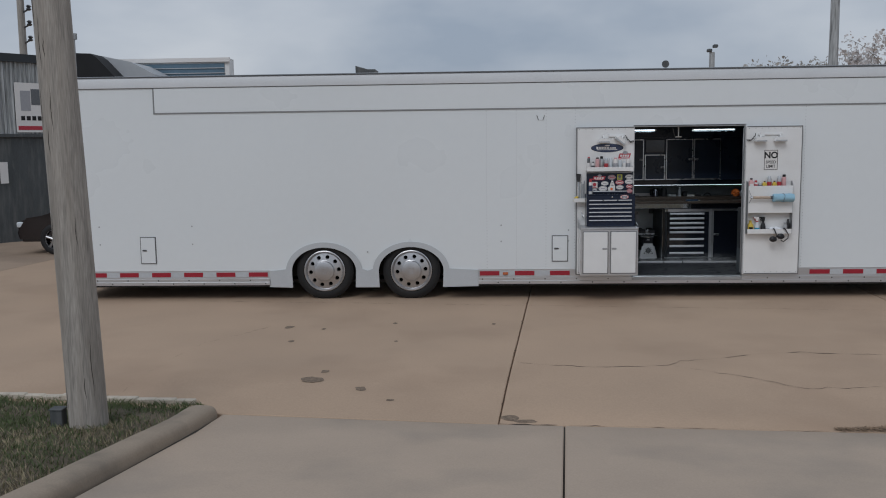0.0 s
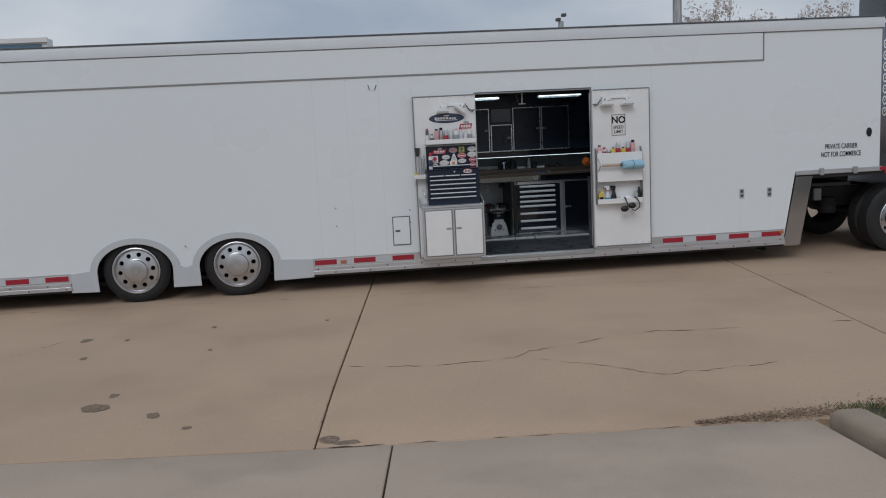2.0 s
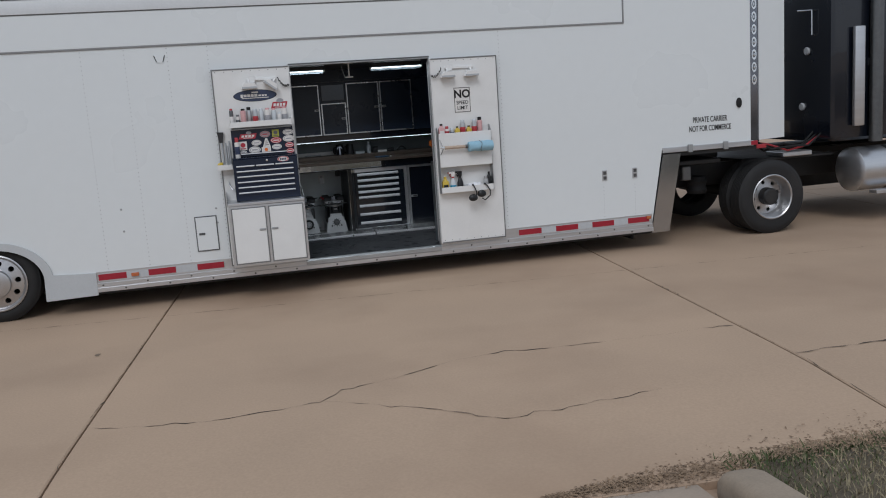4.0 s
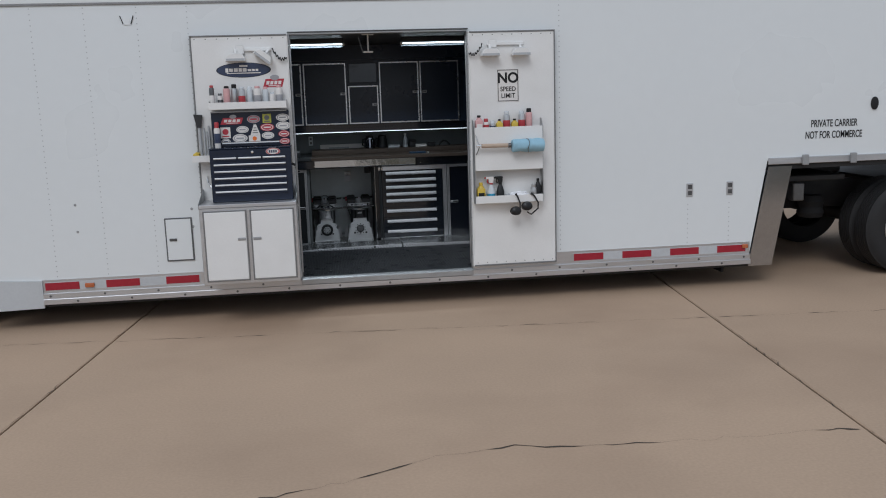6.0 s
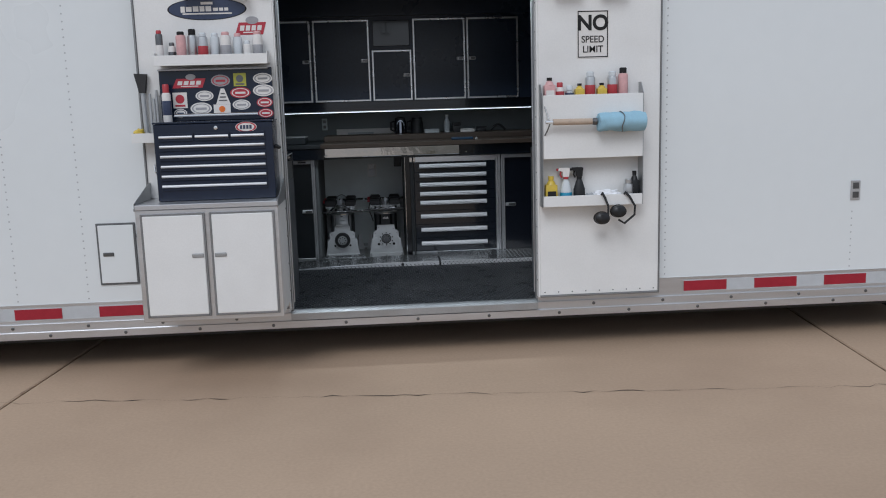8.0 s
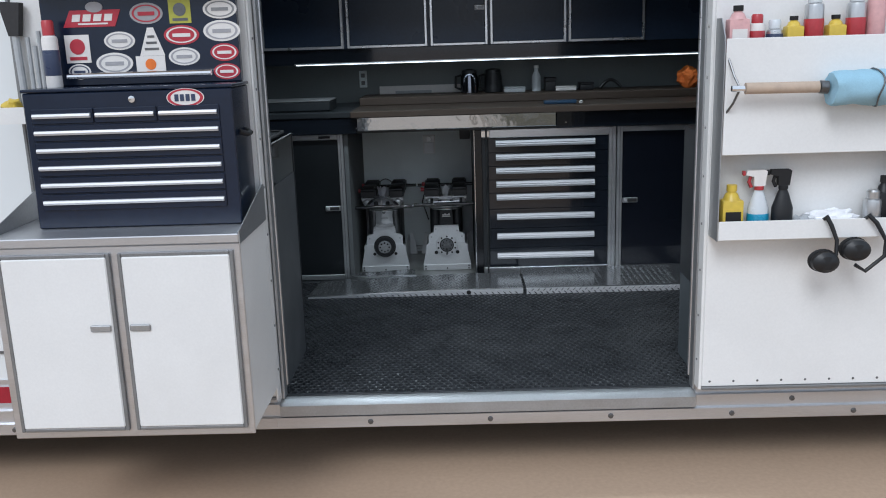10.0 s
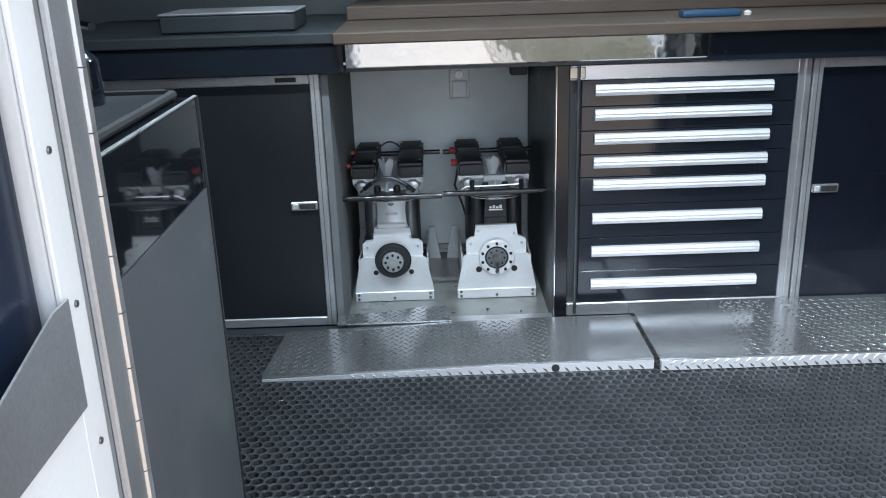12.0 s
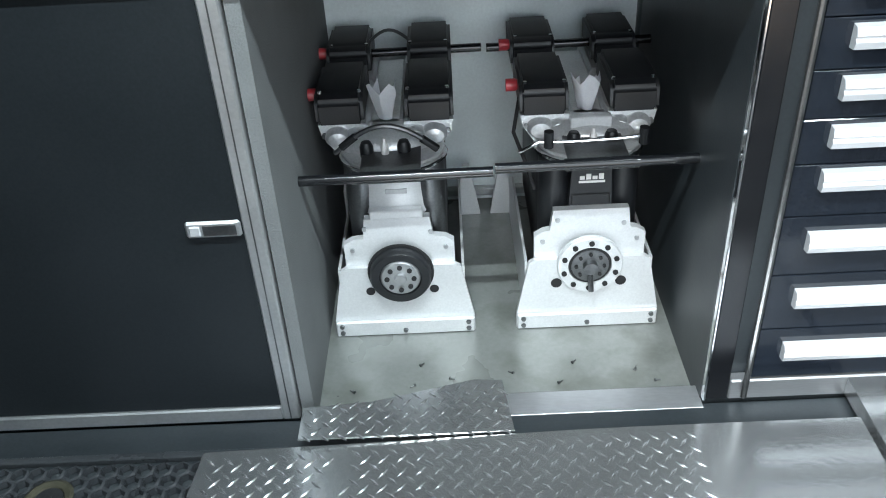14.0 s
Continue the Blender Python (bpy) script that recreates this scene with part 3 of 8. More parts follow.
for x in (7.12, 7.62):
    part("rail_bracket", B(x, x + 0.06, T0 - 0.05, T0 - 0.016, 1.175, 1.275, 0.005), M_ALUD, trailer)
part("red_marker", B(8.02, 8.12, T0 - 0.02, T0 + 0.02, 1.195, 1.25, 0.004), M_RED, trailer)
part("belly_front", prism(bmesh.new(), [(6.605, 0.20), (6.85, 0.20), (7.03, 1.17), (6.785, 1.17)], "y", T0 - 0.006, T0 + 0.02), M_POLISHD, trailer, "stainless slanted belly panel")
part("belly_bulkhead", prism(bmesh.new(), [(6.80, 0.22), (6.84, 0.22), (7.0, 1.16), (6.96, 1.16)], "y", T0 + 0.02, T1 - 0.02), M_POLISH, trailer)
# underframe
bm = bmesh.new()
box(bm, -6.25, -3.105, T0 + 0.05, T1 - 0.05, 0.19, 0.235)
box(bm, -3.105, -0.195, T0 + 0.465, T1 - 0.465, 0.19, 0.235)
box(bm, -0.195, 6.62, T0 + 0.05, T1 - 0.05, 0.19, 0.235)
part("underframe", bm, M_CHASSIS, trailer, "black steel underframe")
for x in (-4.9, -3.6, 0.4, 2.0, 3.6, 5.2):
    part("crossmember", B(x, x + 0.08, T0 + 0.12, T1 - 0.12, 0.172, 0.19), M_CHASSIS, trailer)
# lower rail in two steps, with rivets
for x0, x1, zt_ in ((-6.3, -3.13, 0.445), (0.0, 2.247, 0.445), (2.2475, 3.8665, 0.3235), (3.867, 6.615, 0.445)):
    bm = bmesh.new()
    prism(bm, [(T0 - 0.006, zt_), (T0 - 0.006, 0.323), (T0 - 0.022, 0.322), (T0 - 0.022, 0.275), (T0 - 0.036, 0.272), (T0 - 0.036, 0.228), (T0, 0.228), (T0, zt_)], "x", x0, x1)
    part("lower_rail", bm, M_ALU, trailer, "stepped aluminium lower rail")
bm = bmesh.new()
for x0, x1 in ((-6.25, -3.2), (0.06, 6.55)):
    n = int((x1 - x0) / 0.23)
    for i in range(n + 1):
        lathe(bm, [(0.0115, 0), (0.009, -0.006), (0.0, -0.008)], (x0 + i * (x1 - x0) / n, T0 - 0.036 if i % 2 else T0 - 0.022, 0.25 if i % 2 else 0.30), "y", 7)
tagged(part("rail_bolts", bm, M_STEEL, trailer, "dark bolt heads along the lower rail"), kind="stuff")
# reflective tape
for x0, x1, n in ((-5.93, -3.16, 6), (0.02, 1.36, 3), (4.84, 6.58, 4)):
    part("tape_backing", B(x0, x1, T0 - 0.0085, T0 - 0.0065, 0.345, 0.425), M_SILVERTAPE, trailer, "silver reflective tape")
    step = (x1 - x0 - 0.30) / max(1, n - 1)
    for i in range(n):
        part("red_tape", B(x0 + i * step, x0 + i * step + 0.29, T0 - 0.0115, T0 - 0.0088, 0.352, 0.418), M_RED, trailer)
part("marker_lamp", B(0.36, 0.44, T0 - 0.03, T0 - 0.008, 0.362, 0.402, 0.008, 2), M_AMBER, trailer, "small amber marker lamp")
part("marker_lamp", B(6.53, 6.59, T0 - 0.03, T0 - 0.008, 0.385, 0.425, 0.008, 2), M_AMBER, trailer, "small amber marker lamp")
part("tape_backing", B(-6.28, -5.9305, T0 - 0.0085, T0 - 0.0065, 0.345, 0.425), M_SILVERTAPE, trailer, "silver reflective tape")
part("red_tape", B(-6.279, -6.134, T0 - 0.0115, T0 - 0.0088, 0.352, 0.418), M_RED, trailer)
# fender skirt round the wheels
bm = bmesh.new()
top = [(-3.14, 0.438)] + [p for p in oval(H1, 0.575, 0.438, 180, 0, 40) if p[1] >= 0.438] + [((H1 + H2) / 2, 0.436)] + \
      [p for p in oval(H2, 0.575, 0.438, 180, 0, 40) if p[1] >= 0.438] + [(0.0, 0.438)]
bot = [(0.0, 0.195), (H2 + AR - 0.02, 0.185)] + oval(H2, AR - 0.01, AZ - 0.012, 0, 180, 28) + [(H2 - AR + 0.02, 0.185), (H1 + AR - 0.02, 0.185)] + oval(H1, AR - 0.01, AZ - 0.012, 0, 180, 28) + [(H1 - AR + 0.02, 0.185), (-3.14, 0.195)]
prism(bm, top + bot, "y", T0 - 0.022, T0 - 0.001)
part("fender_skirt", bm, M_FENDER, trailer, "grey moulded fender skirt over two wheels")
# near-black back and top panels; the arches' shade is in their colour
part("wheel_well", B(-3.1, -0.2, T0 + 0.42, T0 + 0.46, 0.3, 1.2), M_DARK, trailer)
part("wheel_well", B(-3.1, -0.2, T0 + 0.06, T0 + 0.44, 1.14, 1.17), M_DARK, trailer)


def holed_ring(bm, at, r0, r1, n, rh, hr, y_in, y_out, depth, seg=12, phase=0.0):
    """A wheel disc facing -y between two radii, with n round holes pierced through it."""
    at = Vector(at)

    def p(r, a, dy=0.0):
        k = (r - r0) / (r1 - r0)
        return bm.verts.new(at + Vector((r * math.cos(a), y_in + (y_out - y_in) * k + dy, r * math.sin(a))))
    half = math.pi / n
    for s in range(n):
        mid = 2 * half * s + phase
        hole, rim, deep = [], [], []
        for k in range(seg):
            t = 2 * math.pi * k / seg + math.pi / 4
            c, d = math.cos(t), math.sin(t)
            r, a = rh + hr * c, mid + hr * d / rh
            hole.append(p(r, a))
            deep.append(p(r, a, depth))
            q = 1 / max(abs(c), abs(d))
            rim.append(p((r0 + r1) / 2 + (r1 - r0) / 2 * c * q, mid + half * d * q))
        for k in range(seg):
            m2 = (k + 1) % seg
            bm.faces.new((rim[k], rim[m2], hole[m2], hole[k]))
            bm.faces.new((hole[k], hole[m2], deep[m2], deep[k]))
    bmesh.ops.remove_doubles(bm, verts=bm.verts, dist=0.0008)
    return bm


def tyre_mesh(bm, at, r, w, inner):
    y0 = 0.0
    prof = [(inner, y0 + 0.02), (inner + 0.02, y0 + 0.002), (r * 0.80, y0 - 0.006), (r * 0.90, y0 + 0.0), (r * 0.955, y0 + 0.018), (r * 0.985, y0 + 0.03)]
    n = 6
    for i in range(n):
        a = y0 + 0.03 + (w - 0.06) * i / n
        b = y0 + 0.03 + (w - 0.06) * (i + 0.72) / n
        c = y0 + 0.03 + (w - 0.06) * (i + 1) / n
        prof += [(r, a + 0.002), (r, b), (r - 0.012, b + 0.003), (r - 0.012, c)]
    prof += [(r * 0.955, y0 + w - 0.018), (r * 0.85, y0 + w), (inner, y0 + w - 0.02)]
    rings = []
    at = Vector(at)
    for rr, h in prof:
        rings.append([bm.verts.new(at + Vector((rr * math.cos(2 * math.pi * k / 48), h, rr * math.sin(2 * math.pi * k / 48)))) for k in range(48)])
    for q, w2 in zip(rings, rings[1:]):
        for k in range(48):
            bm.faces.new((q[k], q[(k + 1) % 48], w2[(k + 1) % 48], w2[k]))
    return bm


def trailer_wheel(x):
    at = (x, T0 + 0.045, HZ)
    tyre_mesh(bm := bmesh.new(), at, 0.432, 0.27, 0.28)
    wheel = part("wheel", bm, M_TYRE, trailer, "black truck tyre on a polished rim")
    bm = bmesh.new()
    lathe(bm, [(0.305, 0.0), (0.308, -0.012), (0.295, -0.018), (0.278, -0.004), (0.268, 0.02)], at, "y", 48)
    bm.faces.ensure_lookup_table()
    bmesh.ops.delete(bm, geom=[f for f in bm.faces if len(f.verts) > 8], context="FACES_ONLY")
    holed_ring(bm, at, 0.145, 0.268, 10, 0.212, 0.030, -0.004, 0.02, 0.05, 12, 0.1)
    part("rim", bm, M_RIM, wheel, "polished aluminium rim with ten hand holes")
    part("hub_cap", lathe(bmesh.new(), [(0.160, 0.012), (0.158, -0.004), (0.150, -0.008), (0.149, -0.040), (0.143, -0.050), (0.128, -0.055), (0.050, -0.057), (0.048, -0.060), (0.040, -0.060), (0.038, -0.057), (0.0, -0.0575)], at, "y", 32), M_RIM, wheel, "brushed hub cap")
    bm = bmesh.new()
    lathe(bm, [(0.27, 0.07), (0.10, 0.07)], at, "y", 24)
    part("brake_drum", bm, M_DARK, wheel)


trailer_wheel(H1)
trailer_wheel(H2)
# inner wheels on the far side
for x in (H1, H2):
    part("far_tyre", tyre_mesh(bmesh.new(), (x, T1 - 0.33, HZ), 0.428, 0.27, 0.28), M_TYRE, trailer)
    part("axle", tube(bmesh.new(), [(x, T0 + 0.3, HZ), (x, T1 - 0.3, HZ)], 0.06), M_CHASSIS, trailer)
# awning cover outlined by a sealant line
part("awning_cover", B(-4.78, 6.29, T0 - 0.010, T0 - 0.001, 2.81, 3.165, 0.004), M_WHITE, trailer, "long white awning cover panel")
for a in ((-4.80, 6.31, 2.793, 2.81), (-4.80, -4.782, 2.81, 3.168), (6.292, 6.31, 2.81, 3.168), (-6.3, 8.03, 3.168, 3.1775)):
    part("sealant_line", B(a[0], a[1], T0 - 0.0115, T0 - 0.0005, a[2], a[3], 0.002), M_GROOVE, trailer)
# rivet rows on the skin
bm_v, bm_f = [], []
xs = [0.13, 0.565, 1.0, 1.42, 4.712, 5.975, 6.394]
for x in xs:
    zz, top_z = 0.47, 0.86 if x > 5 else 2.77
    while zz < top_z:
        b = len(bm_v)
        for k in range(6):
            bm_v.append((x + 0.0058 * math.cos(k * 1.0472), T0 - 0.0004, zz + 0.0058 * math.sin(k * 1.0472)))
        bm_v.append((x, T0 - 0.0035, zz))
        bm_f += [(b + k, b + (k + 1) % 6, b + 6) for k in range(6)]
        zz += 0.046
tagged(pydata("rivets", bm_v, bm_f, M_RIVET, trailer, "rows of small grey rivets"), kind="stuff")


def hatch(x0, x1, z0, z1):
    h = part("access_hatch", B(x0, x1, T0 - 0.012, T0 - 0.001, z0, z1, 0.003), M_HATCH, trailer, "small grey framed access hatch")
    part("panel", B(x0 + 0.012, x1 - 0.012, T0 - 0.016, T0 - 0.0121, z0 + 0.012, z1 - 0.012, 0.002), M_WHITE, h)
    zc = (z0 + z1) / 2
    part("latch", B(x0 + 0.035, x0 + 0.10, T0 - 0.024, T0 - 0.0161, zc - 0.012, zc + 0.012, 0.003), M_STEEL, h, "steel latch")


hatch(1.085, 1.325, 0.555, 0.945)
hatch(-5.10, -4.86, 0.555, 0.965)
for x in (5.99, 6.395):
    v = part("side_vent", B(x - 0.033, x + 0.033, T0 - 0.010, T0 - 0.0005, 0.915, 1.045, 0.004), M_ALU, trailer, "small aluminium twin vent")
    for dz in (-0.03, 0.03):
        part("opening", B(x - 0.02, x + 0.02, T0 - 0.0125, T0 - 0.0101, 0.98 + dz - 0.02, 0.98 + dz + 0.02), M_STEEL, v)
part("oval_vent", lathe(bmesh.new(), [(0.05, 0), (0.05, -0.015), (0.035, -0.022), (0, -0.024)], (7.86, T0, 1.745), "y", 20, 0.75, 1.25), M_DARK, trailer, "black oval vent")
for x, z in ((-5.72, 1.12), (-5.72, 0.85), (-4.3, 1.12), (-4.3, 0.85), (0.34, 1.1), (0.34, 0.86), (-1.65, 0.72), (1.33, 1.02), (1.33, 0.86)):
    part("plug", lathe(bmesh.new(), [(0.012, 0), (0.010, -0.004), (0, -0.005)], (x, T0 - (0.022 if z < 0.75 else 0.0), z), "y", 10), M_ALUD, trailer)
hold_back = part("door_hold_back", prism(bmesh.new(), [(0.865, 2.70), (0.975, 2.70), (0.95, 2.625), (0.89, 2.625)], "y", T0 - 0.006, T0 - 0.001), M_WHITE, trailer, "white door hold-back catch")
for xa, xb in ((0.865, 0.888), (0.975, 0.952)):
    part("gap", tube(bmesh.new(), [(xa, T0 - 0.005, 2.70), (xb, T0 - 0.005, 2.632)], 0.0045, 6), M_DARK, hold_back)
words("lettering", "PRIVATE CARRIER", 0.098, pose(7.45, T0 - 0.003, 1.565, **FRONT), M_DARK, trailer, "black lettering PRIVATE CARRIER", 0.001, 0.62)
words("lettering", "NOT FOR COMMERCE", 0.098, pose(7.45, T0 - 0.003, 1.455, **FRONT), M_DARK, trailer, "black lettering NOT FOR COMMERCE", 0.001, 0.60)
# vertical ornament on the corner post
for i in range(7):
    part("post_mark", lathe(bmesh.new(), [(0.034, 0), (0.034, -0.005), (0.022, -0.005), (0.020, -0.001)], (8.08, T0 - 0.0045, 2.95 - i * 0.155), "y", 14, 1.0, 1.9, False), M_CHROME, trailer, "bright oval ornament")
    part("post_mark", lathe(bmesh.new(), [(0.011, 0), (0.009, -0.006), (0, -0.007)], (8.08, T0 - 0.0045, 2.95 - i * 0.155), "y", 10, 1.0, 2.2), M_POLISH, trailer)
# interior lining of the workshop bay
PLACE = BAY
IX0, IX1, IZ1 = 0.7, 5.6, bay_z(2.54)
YI, YB = bay_y(T0 + 0.05), bay_y(T1 - 0.05)
part("bay_subfloor", B(IX0, IX1, 14.9, YB, 0.236, 0.255), M_BLACKS, trailer)
part("bay_floor", B(IX0, IX1, YI, 14.899, 0.236, 0.2895), M_BLACKS, trailer, "dark floor of the workshop bay")
part("bay_ceiling", B(IX0, IX1, YI, YB, IZ1, IZ1 + 0.04), M_BLACKS, trailer, "black ceiling")
part("partition", B(IX0 - 0.05, IX0, YI, YB, 0.236, IZ1 + 0.04), M_BLACK, trailer)
part("partition", B(IX1, IX1 + 0.05, YI, YB, 0.236, IZ1 + 0.04), M_BLACK, trailer)
part("back_lining", B(IX0, IX1, YB - 0.035, YB - 0.001, 0.256, IZ1), M_LINING, trailer, "dark navy lining board")
for x0, x1, z0 in ((IX0, (2.262 - 0.182) / 0.9416, 0.3035), ((3.87 - 0.182) / 0.9416, IX1, 0.3035), ((2.262 - 0.182) / 0.9416, (3.87 - 0.182) / 0.9416, bay_z(2.53))):
    part("inner_lining", B(x0, x1, YI + 0.001, YI + 0.025, z0, IZ1), M_BLACKS, trailer)
PLACE = YARD
# door frame
bm = bmesh.new()
for a in ((2.268, 2.279, 0.34, 2.525), (3.853, 3.864, 0.34, 2.525)):
    box(bm, a[0], a[1], T0 - 0.012, T0 + 0.045, a[2], a[3], 0.003)
box(bm, 2.279, 3.853, T0 - 0.012, T0 + 0.10, 2.512, 2.527, 0.003)
part("door_frame", bm, M_ALUD, trailer, "dull aluminium door frame")
part("door_sill", prism(bmesh.new(), [(T0 - 0.04, 0.28), (T0 - 0.04, 0.322), (T0 - 0.012, 0.338), (T0 + 0.020, 0.338), (T0 + 0.026, 0.330), (T0 + 0.026, 0.28)], "x", 2.262, 3.86), M_ALUD, trailer, "dull aluminium door sill")
# thin dark line above the opening, drawn as an added strip
part("drip_rail", B(2.262, 3.868, T0 - 0.02, T0 - 0.001, 2.530, 2.538, 0.002), M_STEEL, trailer)


# ---- doors folded back on the side ----
def side_door(name, x0, x1, z0, z1, label):
    d = part(name, B(x0, x1, T0 - 0.070, T0 - 0.013, z0, z1, 0.003), M_WHITE2, trailer, label)
    bm = bmesh.new()
    hinge_right = x0 < 2
    for a, white in (((x0 - 0.012, x0 - 0.0005, z0 - 0.012, z1 + 0.012), not hinge_right), ((x1 + 0.0005, x1 + 0.008, z0 - 0.012, z1 + 0.012), hinge_right)):
        if white:
            leaf = part("hinge_edge", box(bmesh.new(), a[0], a[1], T0 - 0.072, T0 - 0.013, a[2], a[3], 0.002), M_WHITE2, d, "white hinge edge with screws")
            xf = a[1] + 0.0002 if hinge_right else a[0] - 0.0002
            for k in range(12):
                s_ = 0.0025 if hinge_right else -0.0025
                part("screw", lathe(bmesh.new(), [(0.0048, 0), (0.004, s_), (0, s_ * 1.2)], (xf, T0 - 0.040, z0 + 0.10 + k * (z1 - z0 - 0.2) / 11), "x", 8), M_STEEL, leaf)
        else:
            box(bm, a[0], a[1], T0 - 0.078, T0 - 0.013, a[2], a[3], 0.002)
    box(bm, x0, x1, T0 - 0.078, T0 - 0.013, z1 + 0.0005, z1 + 0.012, 0.002)
    box(bm, x0, x1, T0 - 0.078, T0 - 0.013, z0 - 0.012, z0 - 0.0005, 0.002)
    part("edge_trim", bm, M_TRIM, d, "dark aluminium edge trim")
    bm = bmesh.new()
    for k in range(9):
        for z in (z0 + 0.02, z1 - 0.02):
            lathe(bm, [(0.005, 0), (0, -0.003)], (x0 + 0.03 + (x1 - x0 - 0.06) * k / 8, T0 - 0.0702, z), "y", 6)
    tagged(part("screws", bm, M_STEEL, d), kind="stuff")
    hx = 2.2755 if hinge_right else 3.857
    for k in range(int((z1 - z0) / 0.075)):
        part("knuckle", tube(bmesh.new(), [(hx, T0 + 0.053, z0 + 0.003 + 0.075 * k), (hx, T0 + 0.053, z0 + 0.0765 + 0.075 * k)], 0.0095, 8), M_ALU, d)
    return d


door_l = side_door("left_door", 1.445, 2.258, 0.375, 2.505, "white side door folded open")
door_r = side_door("right_door", 3.870, 4.645, 0.375, 2.492, "white side door folded open")
DF = T0 - 0.070      # inner face of the doors


# ---- tread plates, mat ----
PLACE = BAY


def honeycomb(name, x0, x1, y0, y1, z, label, pitch=0.034, hole=0.0128, depth=0.012):
    """A rubber ring mat: hexagonal cells, each pierced by a round-cornered hole."""
    vv, ff = [], []
    dy = pitch * 0.866
    ring = [(math.cos(radians(60 * k + 30)), math.sin(radians(60 * k + 30))) for k in range(6)]
    R = pitch / math.sqrt(3)
    j = 0
    y = y0
    while y < y1:
        x = x0 + (pitch / 2 if j % 2 else 0)
        while x < x1:
            b = len(vv)
            vv += [(x + R * c, y + R * s, z - 0.0012) for c, s in ring]
            vv += [(x + hole * c * 1.16, y + hole * s * 1.16, z + 0.0005) for c, s in ring]
            vv += [(x + hole * c, y + hole * s, z - depth) for c, s in ring]
            for k in range(6):
                m = (k + 1) % 6
                ff += [(b + k, b + m, b + 6 + m, b + 6 + k), (b + 6 + k, b + 6 + m, b + 12 + m, b + 12 + k)]
            x += pitch
        y += dy
        j += 1
    ob = thing(name, ((x0 + x1) / 2, (y0 + y1) / 2, z - depth), label, "floor mat")
    tagged(pydata("perforated_sheet", vv, ff, M_RUBBER, ob), kind="stuff")
    for a in ((x0 - 0.02, x1 + 0.02, y0 - 0.03, y0 - 0.008), (x0 - 0.02, x1 + 0.02, y1 + 0.004, y1 + 0.02)):
        part("border_strip", B(a[0], a[1], a[2], a[3], z - depth - 0.0015, z, 0.002), M_RUBBER, ob)
    return ob


honeycomb("rubber_mat", 1.30, 4.60, bay_y(12.915), 14.80, 0.303, "black perforated rubber floor mat with dusty patches")


def lugs(x0, x1, y0, y1, zf, pitch=0.034, axis="z", inside=None):
    """Raised lozenges of tread plate, alternating in direction."""
    vv, ff = [], []
    ny = int((y1 - y0) / (pitch * 0.5))
    for j in range(ny + 1):
        b0 = y0 + pitch * 0.5 * j
        nx = int((x1 - x0) / pitch)
        for i in range(nx + 1):
            a0 = x0 + pitch * (i + 0.5 * (j % 2))
            if a0 > x1 or (inside and not inside(a0, b0)):
                continue
            t = radians(45 if j % 2 else -45) + 0.05
            c, s = math.cos(t), math.sin(t)
            L, W = pitch * 0.42, pitch * 0.105
            b = len(vv)
            loc = [(L, 0, 0), (0, W, 0), (-L, 0, 0), (0, -W, 0), (L * 0.5, 0, 0.0016), (-L * 0.5, 0, 0.0016)]
            for p, q, h in loc:
                u, v = a0 + p * c - q * s, b0 + p * s + q * c
                vv.append((u, v, zf(u, v) + h) if axis == "z" else (u, zf(u, v) - h, v))
            ff += [(b, b + 1, b + 4), (b + 1, b + 5, b + 4), (b + 1, b + 2, b + 5), (b + 2, b + 3, b + 5), (b + 3, b + 4, b + 5), (b + 3, b, b + 4)]
    return vv, ff


